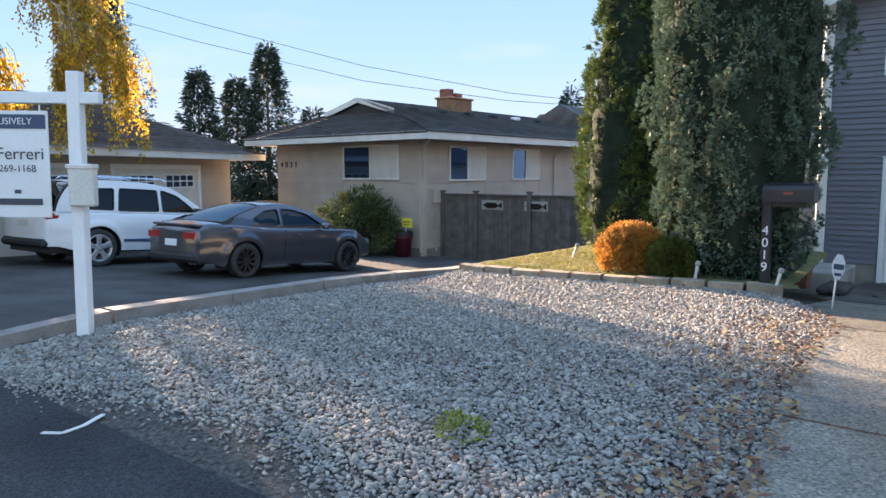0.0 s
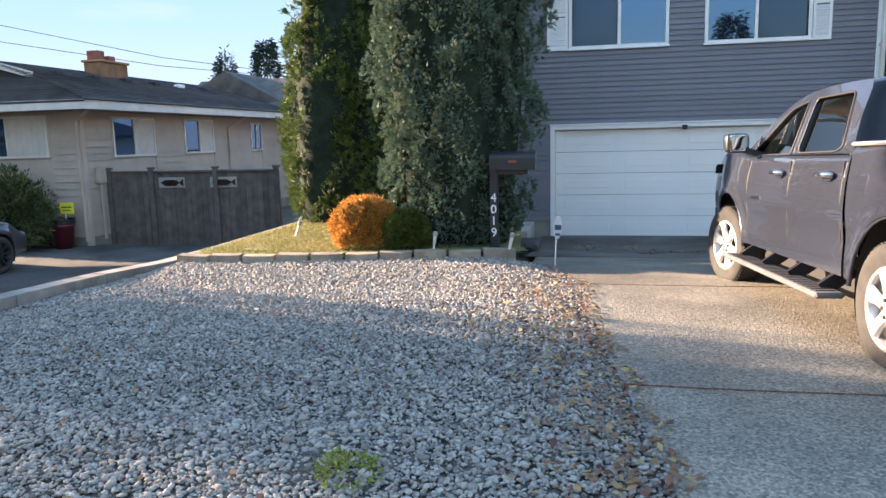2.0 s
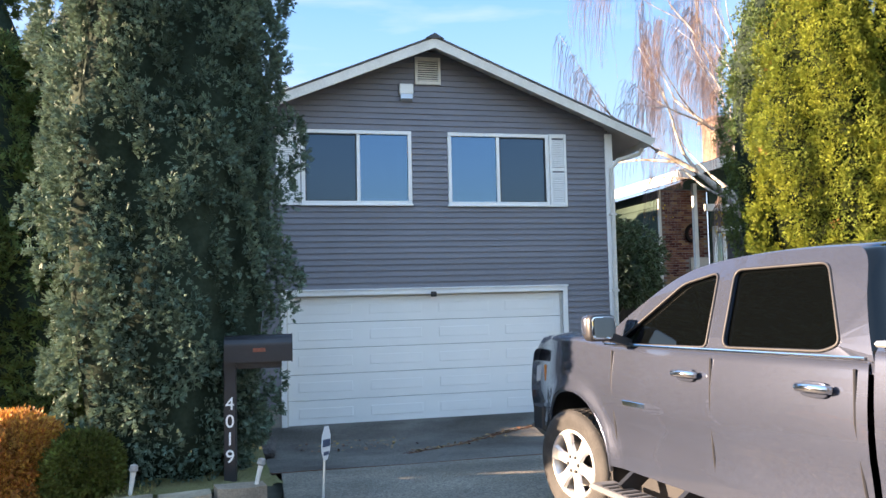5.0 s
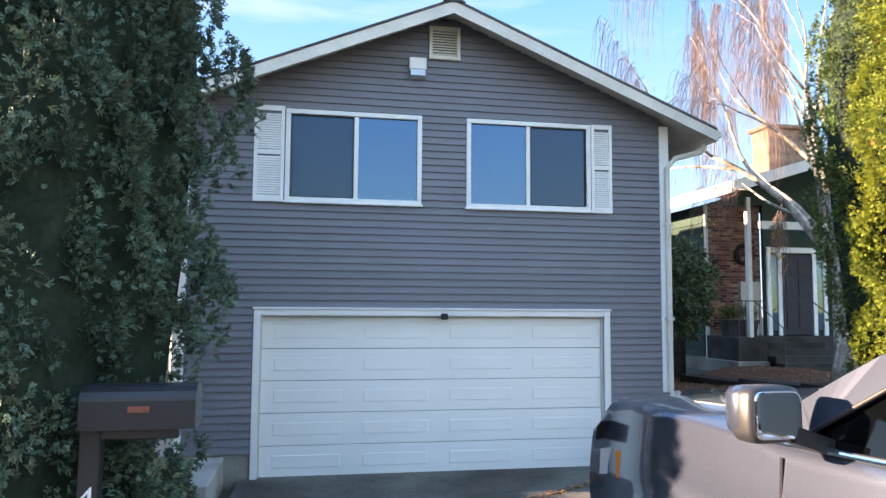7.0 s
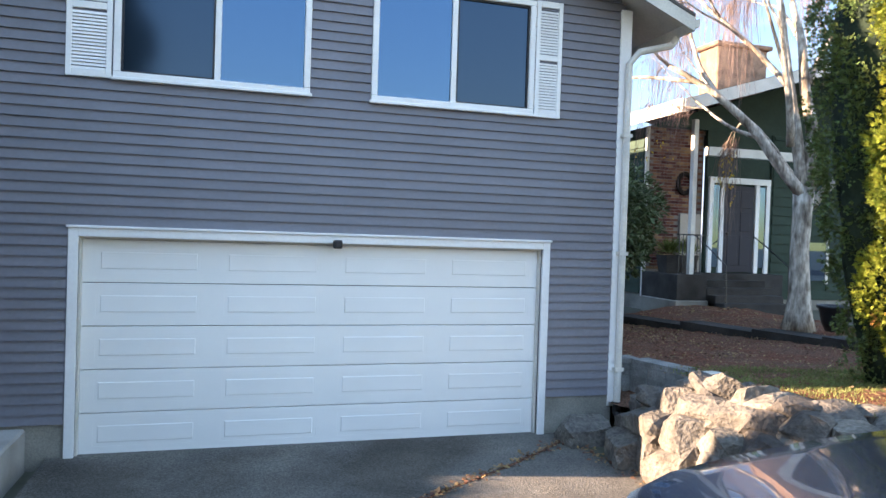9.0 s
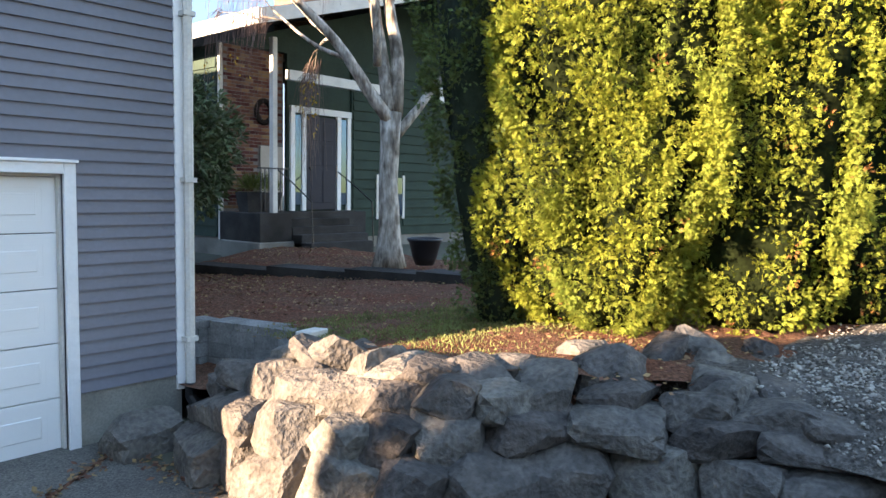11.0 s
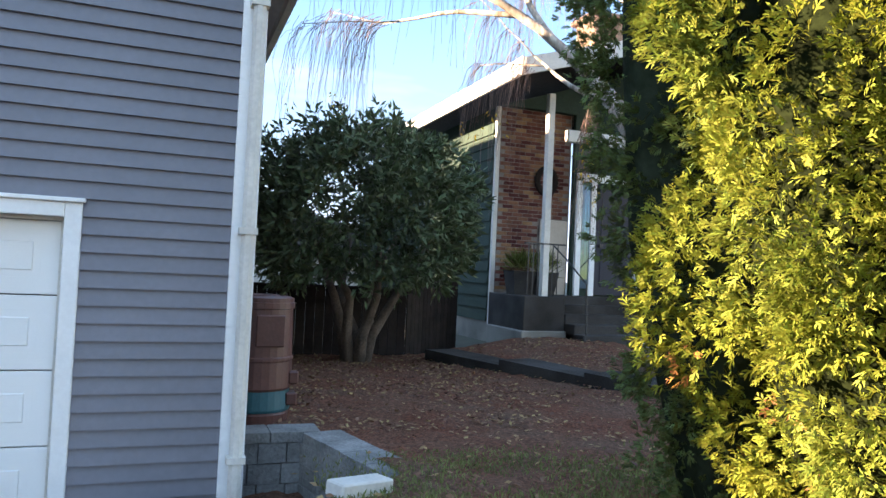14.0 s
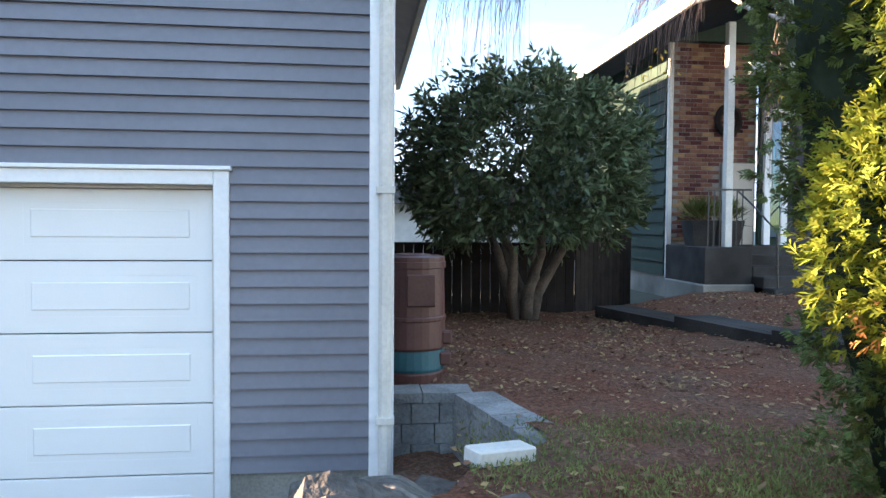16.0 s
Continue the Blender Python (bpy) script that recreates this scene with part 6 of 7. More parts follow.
# ---- distance ----
def sky_backdrop(radius=320.0, top=34.0):
    """Plain far sky, pale at the horizon and blue above, with faint cirrus."""
    m = bpy.data.materials.new("far_sky")
    m.use_nodes = True
    n, l = m.node_tree.nodes, m.node_tree.links
    geo, sep, ramp = n.new("ShaderNodeNewGeometry"), n.new("ShaderNodeSeparateXYZ"), n.new("ShaderNodeValToRGB")
    rng_z, em, tex, add = n.new("ShaderNodeMapRange"), n.new("ShaderNodeEmission"), n.new("ShaderNodeTexNoise"), n.new("ShaderNodeMix")
    l.new(geo.outputs["Position"], sep.inputs["Vector"]), l.new(sep.outputs["Z"], rng_z.inputs["Value"])
    rng_z.inputs["From Max"].default_value = radius * math.tan(radians(30))
    l.new(rng_z.outputs["Result"], ramp.inputs["Fac"])
    e = ramp.color_ramp.elements
    e[0].position, e[0].color = 0.0, (0.80, 0.92, 0.98, 1)
    e[1].position, e[1].color = 1.0, (0.12, 0.42, 0.88, 1)
    mid = e.new(0.28)
    mid.color = (0.50, 0.78, 0.98, 1)
    tex.inputs["Scale"].default_value, tex.inputs["Detail"].default_value = 0.012, 6
    stretch = n.new("ShaderNodeMapping")
    stretch.inputs["Scale"].default_value = (1, 1, 5)
    l.new(geo.outputs["Position"], stretch.inputs["Vector"]), l.new(stretch.outputs["Vector"], tex.inputs["Vector"])
    cl = n.new("ShaderNodeMapRange")
    cl.inputs["From Min"].default_value, cl.inputs["From Max"].default_value, cl.inputs["To Max"].default_value = 0.52, 0.75, 0.35
    l.new(tex.outputs["Fac"], cl.inputs["Value"])
    add.data_type = "RGBA"
    add.inputs["B"].default_value = (0.9, 0.94, 0.97, 1)
    l.new(cl.outputs["Result"], add.inputs["Factor"]), l.new(ramp.outputs["Color"], add.inputs["A"])
    l.new(add.outputs["Result"], em.inputs["Color"])
    em.inputs["Strength"].default_value = 0.185
    l.new(em.outputs["Emission"], n["Material Output"].inputs["Surface"])
    s = Shape()
    az = np.linspace(radians(-73.2), radians(80), 60)
    s.loft([[(radius * math.sin(a), radius * math.cos(a), z) for a in az] for z in (-12, 30, 80, 140, radius * math.tan(radians(top)))])
    tagged(part("backdrop", s, m, smooth=True), "clear pale blue autumn sky", "sky", kind="structure")


sky_backdrop()


def conifer(x, y, z0, hgt, rad, n, loose=1.0):
    t = thing("conifer", "tall dark conifer standing behind the houses, others added unseen for shade", "tree", (x, y, z0), "far conifers")
    part("trunk", Shape().tube([(0, 0, 0), (0, 0, hgt * 0.97)], [0.22, 0.02], 7), M["bark"], t)
    u = rng.random(n) ** 1.4
    th = rng.random(n) * 6.283
    lay = np.floor(u * 16) / 16 + 0.02 * rng.normal(size=n)
    r = 1.35 * rad * (1 - lay) * (0.35 + 0.65 * rng.random(n)) * (0.8 + 0.4 * np.sin(th * 3 + lay * 40))
    p = np.stack([r * np.cos(th), r * np.sin(th), hgt * (0.12 + 0.88 * lay) - r * 0.25], -1)
    q, d = sprays(p, np.stack([np.cos(th), np.sin(th), -0.3 + 0 * th], -1), 9, 0.6, 0.16)
    part("crown", leaves("crown", q, d, 0.4, 0.12), M["conifer"], t)


for x, y, z0, hgt, rad, n in ((-45.5, 21.7, -1, 13.4, 3.0, 1300), (-44.3, 14.7, -1, 10.6, 1.9, 800), (-48.5, 20.9, -1, 10.9, 3.2, 1000), (-41, 22.5, -1, 8.2, 1.4, 400), (-27, 37.5, -1, 10.2, 1.5, 400), (-24.5, 39.5, -1, 11.2, 2.4, 700), (-70, 20.6, -1, 25, 5.2, 2600)):
    conifer(x, y, z0, hgt, rad, n)

rng = np.random.default_rng(23)
yb = thing("yellow_birch", "weeping birch with hanging yellow autumn leaves", "tree", (-15.6, -9.9, 0.1))
part("trunk", Shape().tube([(0, 0, -0.1), (0.05, 0, 2.5), (0, 0.1, 6.0)], [0.26, 0.2, 0.16], 10), M["birch"], yb)
tw2, lb = [], Shape()
for a in np.linspace(0, 6.283, 9)[:-1]:
    branching(lb, (0, 0.1, 5.0 + rng.random()), (math.cos(a), math.sin(a), 0.8), 2.2, 0.09, 2, 0.6, tw2, 0.25, 0.14, 0.03)
part("branchwork", lb, M["birch"], yb)
hs, ends = hanging(tw2, 800, 0.9, 3.0, 0.006)
part("twig_curtain", hs, M["twig"], yb)
lp = np.array([list(Vector(e[1]).lerp(Vector(e[3]), rng.random())) for e in ends for _ in range(26)])
q, d = sprays(lp, np.tile([0, 0, -1.0], (len(lp), 1)), 3, 0.12, 0.05)
part("foliage", leaves("foliage", q, d, 0.085, 0.05), M["yellow"], yb)

for z in (0.0, 1.5):
    cb = Shape().tube([(-52, 6, 14.2 + z), (-40, 12, 10.4 + z * 0.8), (-30, 17, 7.6 + z * 0.6), (-22, 21, 6.2 + z * 0.3), (-12, 26, 5.2)], 0.016, 5)
    tagged(part("overhead_cable", cb, M["black"]), "thin black overhead cable", "cable", group="overhead cables")
fh = thing("far_house", "low pale house beyond the back fence", "house", (5.0, 22, 0))
part("wall", Shape().box((0, 0, -0.5), (9, 6, 2.6)), M["offwhite"], fh)
part("roof", Shape().prism([(-0.6, 2.6), (9.6, 2.6), (4.5, 4.0)], -0.6, 6.6), M["shingle"], fh)
pm = thing("palm_tree", "fan palm with a shaggy trunk beyond the fence", "tree", (5.6, 18, 0))
part("trunk", Shape().tube([(0, 0, -0.4), (0, 0, 3.2)], [0.22, 0.2], 9), M["bark"], pm)
th = rng.random(420) * 6.283
o = np.stack([np.cos(th), np.sin(th), rng.random(420) * 1.6 - 0.7], -1)
part("fronds", leaves("fronds", np.tile([0, 0, 3.3], (420, 1)) + unit(o) * 0.25, o, 0.9, 0.07, 0.4), M["arb"], pm)
# houses across the street, behind the walker
for x, hgt in ((-18, 3.4), (0, 5.2), (17, 3.6)):
    oh = thing("street_house", "plain house across the street", "house", (x, -36, 0.2), "houses across the street")
    part("wall", Shape().box((-6, -8, -0.4), (6, 0, hgt)), M["tan_panel"], oh)
    part("roof", Shape().prism([(-6.6, hgt), (6.6, hgt), (0, hgt + 2.0)], -8.6, 0.6), M["shingle_brown"], oh)
    part("window", Shape().box((-3.5, 0.0, 1.0), (-1.0, 0.04, 2.3)).box((1.0, 0.0, 1.0), (3.5, 0.04, 2.3)), M["glass"], oh)
# row added mostly out of view, in the sun's way, to shade road and pebbles
for x, y, hgt in ((-43, -13.5, 13), (-45, -10.0, 15), (-42, -6.6, 13.5), (-44, -3.4, 15), (-43, -0.2, 13.5)):
    conifer(x, y, 0.0, hgt, 1.55, 1900)
for x, y in ((-11, -33), (9, -33), (24, -31)):
    conifer(x, y, 0.2, 9, 2.2, 500)


# ---- vehicles ----
def wheel(parent, x, y, r, w, side, rim_mat, spokes=6, steer=0.0, rim=0.64):
    """Tyre, spoked rim, hub and bolts; side is -1 or +1 for the outer face."""
    hub = new("wheel")
    hub.parent = parent
    hub.matrix_basis = pose(x, y, r, 0, 0, steer)
    o = side
    prof = [(r * rim, -w * 0.5), (r * 0.93, -w * 0.5), (r * 0.985, -w * 0.42), (r, -w * 0.25), (r, w * 0.25), (r * 0.985, w * 0.42), (r * 0.93, w * 0.5), (r * 0.80, w * 0.53), (r * rim, w * 0.46)]
    t = Shape()
    sides = 40
    v = [(h * o, rr * math.cos(2 * math.pi * k / sides), rr * math.sin(2 * math.pi * k / sides)) for rr, h in prof for k in range(sides)]
    n = len(prof)
    t.add(v, [(i * sides + k, i * sides + (k + 1) % sides, (i + 1) * sides + (k + 1) % sides, (i + 1) * sides + k) for i in range(n - 1) for k in range(sides)])
    tyre = part("tyre", t, M["tyre"], hub, smooth=True)
    tr = Shape()
    for k in range(54):
        a = 2 * math.pi * k / 54
        for u in (-0.3, 0.0, 0.3):
            c = Vector((u * w, math.cos(a + u * 0.12) * r * 1.002, math.sin(a + u * 0.12) * r * 1.002))
            tr.beam(c - Vector((w * 0.11, 0, 0)), c + Vector((w * 0.11, math.sin(a) * 0.01, -math.cos(a) * 0.01)), 0.024, 0.006, (0, math.cos(a), math.sin(a)))
    tagged(part("tread", tr, M["tyre"], tyre), kind="stuff")
    rm = Shape()
    prof = [(r * rim, w * 0.46), (r * rim * 0.97, w * 0.50), (r * rim * 0.90, w * 0.47), (r * rim * 0.87, w * 0.1), (r * rim * 0.86, -w * 0.3)]
    v = [(h * o, rr * math.cos(2 * math.pi * k / sides), rr * math.sin(2 * math.pi * k / sides)) for rr, h in prof for k in range(sides)]
    rm.add(v, [(i * sides + k, i * sides + (k + 1) % sides, (i + 1) * sides + (k + 1) % sides, (i + 1) * sides + k) for i in range(len(prof) - 1) for k in range(sides)])
    part("rim", rm, rim_mat, hub, smooth=True)
    for k in range(spokes):
        a = 2 * math.pi * (k + 0.25) / spokes
        ca, sa = math.cos(a), math.sin(a)
        p, q = Vector((o * w * 0.36, ca * r * 0.12, sa * r * 0.12)), Vector((o * w * 0.42, ca * r * rim * 0.93, sa * r * rim * 0.93))
        s = Shape()
        tang = Vector((0, -sa, ca))
        rows = []
        for u, wd in ((0, 0.075), (0.5, 0.066), (1, 0.105)):
            c = p.lerp(q, u)
            hw = wd * r / 0.39 * 6 / spokes * 0.62
            rows.append([c - tang * hw, c - tang * hw * 0.7 + Vector((o * 0.02, 0, 0)), c + tang * hw * 0.7 + Vector((o * 0.02, 0, 0)), c + tang * hw, c - Vector((o * 0.03, 0, 0))])
        s.loft(rows, close=True)
        part("spoke", s, rim_mat, hub)
    part("hub_cap", Shape().spin([(r * 0.2, o * w * 0.33), (r * 0.19, o * w * 0.44), (r * 0.1, o * w * 0.47), (r * 0.02, o * w * 0.475)], (0, 0, 0), "x", 20), rim_mat, hub, smooth=True)
    for k in range(6):
        a = 2 * math.pi * k / 6
        part("bolt", Shape().spin([(0.012, o * w * 0.44), (0.012, o * w * 0.49)], (0, math.cos(a) * r * 0.145, math.sin(a) * r * 0.145), "x", 6), M["plastic_black"], hub)
    part("brake_disc", Shape().spin([(r * 0.42, -0.02), (r * 0.42, 0.02)], (o * w * 0.05, 0, 0), "x", 24), M["dark_alloy"], hub)
    return hub


def sm(x, a, b):
    t = min(max((x - a) / (b - a), 0), 1)
    return t * t * (3 - 2 * t)


def car_body(hw, ys, deck, sill, arches, r_arch, bulge, nose, crown=0.05, flare=0.03, hub=0.37, waist=0.018):
    """Cross-sections from sill to the middle of the deck, lofted along the length, with flared wheel arches cut into the sill."""
    rows = []
    for y in ys:
        zb = sill(y)
        for ay in arches:
            d = abs(y - ay)
            if d < r_arch:
                zb = max(zb, 0.36 * r_arch / 0.47 + math.sqrt(max(r_arch ** 2 - d ** 2, 0)) * 0.98)
        zt = deck(y)
        w = hw * nose(y)
        half = []
        for u in (0.0, 0.04, 0.1, 0.18, 0.28, 0.38, 0.48, 0.58, 0.68, 0.76, 0.84, 0.91, 0.96):
            z = zb + (zt - zb) * u
            zz = (z - 0.3) / (zt - 0.3)
            x = w * bulge(zz)
            # a hollow low on the doors, a swelling shoulder, and the flares
            x -= waist * math.exp(-((zz - 0.42) / 0.13) ** 2)
            for ay in arches:
                dd = math.hypot(y - ay, z - hub)
                x += flare * sm(r_arch + 0.13 - dd, 0.0, 0.10) * sm(1.0 - zz, 0.02, 0.25)
            half.append((x, y, z))
        half.append((w * bulge(1.0) * 0.975, y, zt))
        half.append((w * 0.86, y, zt + crown * 0.3))
        half.append((w * 0.66, y, zt + crown * 0.62))
        half.append((w * 0.36, y, zt + crown * 0.9))
        half.append((0.0, y, zt + crown))
        rows.append([(-x, yy, z) for x, yy, z in half] + [(x, yy, z) for x, yy, z in half[-2::-1]])
    return rows


def flowing(pts, n=6):
    """A smooth line through the points."""
    p = [Vector((*q, 0)) for q in pts]
    out = []
    for i in range(len(p) - 1):
        p0, p1, p2, p3 = p[max(i - 1, 0)], p[i], p[i + 1], p[min(i + 2, len(p) - 1)]
        for k in range(n):
            t = k / n
            q = 0.5 * (2 * p1 + (p2 - p0) * t + (2 * p0 - 5 * p1 + 4 * p2 - p3) * t * t + (3 * p1 - p0 - 3 * p2 + p3) * t ** 3)
            out.append((q.x, q.y))
    return out + [(p[-1].x, p[-1].y)]


def rounded(poly, r=0.05, n=4):
    """A polygon with its corners rounded off."""
    out = []
    m = len(poly)
    for i in range(m):
        p, a, b = Vector(poly[i]), Vector(poly[i - 1]), Vector(poly[(i + 1) % m])
        u, v = (a - p), (b - p)
        k = min(r, u.length * 0.4, v.length * 0.4)
        s0, s1 = p + u.normalized() * k, p + v.normalized() * k
        for j in range(n + 1):
            t = j / n
            q = s0 * (1 - t) ** 2 + p * 2 * t * (1 - t) + s1 * t * t
            out.append((q.x, q.y))
    return out


def sheet_with_holes(outer, holes, put3):
    """A flat outline with openings, filled and then bent into place by put3."""
    bm = bmesh.new()
    edges = []
    for ring in [outer] + holes:
        vs = [bm.verts.new((p[0], p[1], 0)) for p in ring]
        edges += [bm.edges.new((vs[i], vs[(i + 1) % len(vs)])) for i in range(len(vs))]
    bmesh.ops.triangle_fill(bm, edges=edges, use_beauty=True)
    bm.verts.index_update()
    sh = Shape().add([put3(v.co.x, v.co.y) for v in bm.verts], [[v.index for v in f.verts] for f in bm.faces])
    bm.free()
    return sh


def thicken(ob, t=0.03):
    m = ob.modifiers.new("thick", "SOLIDIFY")
    m.thickness, m.offset = t, -1
    return ob


def cab(owner, top, head, tail, windows, belt, wb, wt, paint, glass, crown=0.05, rim=0.008):
    """Cab over the belt line: top is its outline (y, z) from the windscreen's foot to the rear foot; head and tail end the windscreen and begin the rear window."""
    line = flowing(top, 6)
    ztop = max(z for y, z in line)

    def width(z):
        s = min(max((z - belt) / (ztop - belt), 0), 1)
        return wb + (wt - wb) * s ** 1.35
    for sgn in (-1, 1):
        put3 = lambda y, z, k=0.0: (sgn * (width(z) - k), y, z)
        outer = line + [(line[-1][0], belt - 0.06), (line[0][0], belt - 0.06)]
        rings = [rounded(w, 0.05) for w in windows]
        side = part("cab_side", sheet_with_holes(outer, rings, put3), paint, owner)
        thicken(side, 0.03)
        for ring in rings:
            c = np.array(ring).mean(0)
            big = [tuple(c + (np.array(p) - c) * 1.015) for p in ring]
            part("side_window", sheet_with_holes(big, [], lambda y, z: put3(y, z, 0.018)), glass, owner, smooth=True)
            pts = [put3(*p, -0.002) for p in ring + ring[:2]]
            part("window_rubber", Shape().tube(pts, rim, 6), M["plastic_black"], owner, smooth=True)
        low = [put3(line[0][0] - 0.08 + (line[-1][0] - line[0][0] + 0.12) * k / 8, belt + 0.004, -0.006) for k in range(9)]
        part("belt_trim", Shape().tube(low, 0.008, 6), M["chrome"], owner)
    spans = [("windscreen", [p for p in line if p[0] >= head - 1e-6], glass), ("roof", [p for p in line if tail - 1e-6 <= p[0] <= head + 1e-6], paint), ("rear_window", [p for p in line if p[0] <= tail + 1e-6], glass)]
    for i, (nm, pts, m) in enumerate(spans):
        if i and spans[i - 1][1]:
            pts = [spans[i - 1][1][-1]] + [p for p in pts if p != spans[i - 1][1][-1]]
        rows = []
        for y, z in pts:
            lift = crown * min(1, max(0.25, (z - belt) / (ztop - belt)))
            rows.append([(x * width(z), y + (0.07 * (1 - x * x) * (1 - (z - belt) / (ztop - belt)) if i == 0 else 0), z + lift * (1 - abs(x) ** 2.4)) for x in np.linspace(-1, 1, 13)])
        thicken(part(nm, Shape().loft(rows), m, owner, smooth=True), 0.012)
    part("cabin_floor", Shape().box((-wb + 0.05, line[-1][0] + 0.2, belt - 0.3), (wb - 0.05, line[0][0] - 0.25, belt - 0.25)), M["plastic_black"], owner)
    return width


def pod(cx, cy, cz, w, d, h, n=5.0):
    """A rounded shell such as a mirror housing."""
    sp = lambda v: math.copysign(abs(v) ** (2 / n), v)
    rows = []
    for u in np.linspace(-math.pi / 2, math.pi / 2, 11):
        rows.append([(cx + w / 2 * sp(math.cos(u)) * sp(math.cos(a)), cy + d / 2 * sp(math.sin(u)), cz + h / 2 * sp(math.cos(u)) * sp(math.sin(a))) for a in np.linspace(0, 2 * math.pi, 24, endpoint=False)])
    return Shape().loft(rows, close=True)


def liner(owner, hw, arches, r):
    """Dark wheel wells and underside."""
    s = Shape().box((-hw * 0.80, arches[0] - 0.9, 0.28), (hw * 0.80, arches[1] + 0.6, 0.62))
    part("underbody", s, M["plastic_black"], owner)
    for ay in arches:
        for sgn in (-1, 1):
            w = Shape()
            rows = [[(sgn * x, ay + r * math.cos(t), r * 0.78 + r * math.sin(t)) for t in np.linspace(-0.35, math.pi + 0.35, 18)] for x in (hw * 0.955, hw * 0.55)]
            w.loft(rows)
            part("wheel_well", w, M["plastic_black"], owner)


def arch_trim(owner, hw, ay, r, nose, material, bulge_w=0.985):
    for sgn in (-1, 1):
        pts = [(sgn * hw * nose(ay + r * math.cos(t)) * bulge_w, ay + r * math.cos(t), 0.36 * r / 0.47 + r * math.sin(t) * 0.98) for t in np.linspace(0.06, math.pi - 0.06, 16)]
        part("arch_lip", Shape().tube(pts, 0.016, 7), material, owner, smooth=True)


# pickup truck on the driveway
truck = thing("pickup_truck", "slate grey crew-cab pickup truck with alloy wheels", "truck", pose(3.29, -8.80, 0.565, -1.9, 0, 6.3))
HW, FA, RA, WR = 0.945, 1.60, -1.58, 0.385
tn = lambda y: 1 - 0.16 * sm(y, 1.75, 2.48) - 0.03 * sm(-y, 2.2, 2.75)
tdeck = lambda y: 1.27 + 0.03 * sm(y, 0.9, 1.6) - 0.03 * sm(y, 1.9, 2.4) - 0.14 * sm(y, 2.42, 2.6)
tsill = lambda y: 0.47 + 0.08 * sm(y, 1.9, 2.4) + 0.06 * sm(-y, 2.0, 2.6)
tb = lambda z: 0.955 + 0.045 * math.sin(min(max(z, 0), 1) * math.pi * 0.9 + 0.2) - 0.05 * max(0, z - 0.8)
ARCH = 0.525
ys = sorted(set(np.round(np.concatenate([np.linspace(-0.92, 2.6, 60), FA + ARCH * np.cos(np.linspace(0, math.pi, 25))]), 3)))
body = part("front_body", Shape().loft(car_body(HW, ys, tdeck, tsill, (FA,), ARCH, tb, tn, 0.055, 0.022)), M["truck_paint"], truck, smooth=True)
ysb = sorted(set(np.round(np.concatenate([np.linspace(-2.78, -0.955, 34), RA + ARCH * np.cos(np.linspace(0, math.pi, 25))]), 3)))
rows = car_body(HW, ysb, lambda y: 1.32, tsill, (RA,), ARCH, tb, tn, 0.0, 0.022)
bedrows = []
for row in rows:
    m = len(row) // 2
    y = row[0][1]
    left = row[:14]
    w = abs(left[-1][0])
    left = left + [(-w + 0.09, y, 1.32), (-w + 0.10, y, 0.78), (-0.3, y, 0.78)]
    bedrows.append(left + [(-a, b, c) for a, b, c in left[::-1]])
bed = part("bed", Shape().loft(bedrows), M["truck_paint"], truck, "slate grey cargo bed", smooth=True)
for sgn in (-1, 1):
    part("bed_rail", Shape().box((min(sgn * 0.80, sgn * 0.93), -2.76, 1.315), (max(sgn * 0.80, sgn * 0.93), -0.97, 1.34), 0.01), M["alloy"], bed)
part("bed_front", Shape().box((-0.86, -1.0, 0.6), (0.86, -0.955, 1.33), 0.01), M["truck_paint"], bed)
part("tailgate", Shape().box((-0.84, -2.80, 0.62), (0.84, -2.74, 1.33), 0.015), M["truck_paint"], truck)
part("rear_bumper", Shape().box((-0.92, -2.92, 0.46), (0.92, -2.74, 0.64), 0.04), M["chrome"], truck)
CABLINE = [(1.24, 1.25), (0.86, 1.49), (0.5, 1.675), (0.2, 1.745), (-0.2, 1.765), (-0.62, 1.755), (-0.80, 1.72), (-0.87, 1.5), (-0.94, 1.25)]
cab(truck, CABLINE, 0.49, -0.79, ([(0.96, 1.30), (0.42, 1.635), (0.13, 1.685), (0.10, 1.275), (0.85, 1.268)], [(-0.03, 1.28), (0.0, 1.69), (-0.62, 1.685), (-0.77, 1.32), (-0.68, 1.285)]), 1.26, HW * 0.945, HW * 0.75, M["truck_paint"], M["car_glass"])
liner(truck, HW, (RA, FA), 0.53)
for ay in (FA, RA):
    arch_trim(truck, HW, ay, ARCH, tn, M["truck_paint"], 0.995)
wheel(truck, -HW + 0.10, FA, WR, 0.25, -1, M["alloy"], 6, 10)
wheel(truck, -HW + 0.10, RA, WR, 0.25, -1, M["alloy"], 6)
wheel(truck, HW - 0.10, FA, WR, 0.25, 1, M["alloy"], 6, 10)
wheel(truck, HW - 0.10, RA, WR, 0.25, 1, M["alloy"], 6)
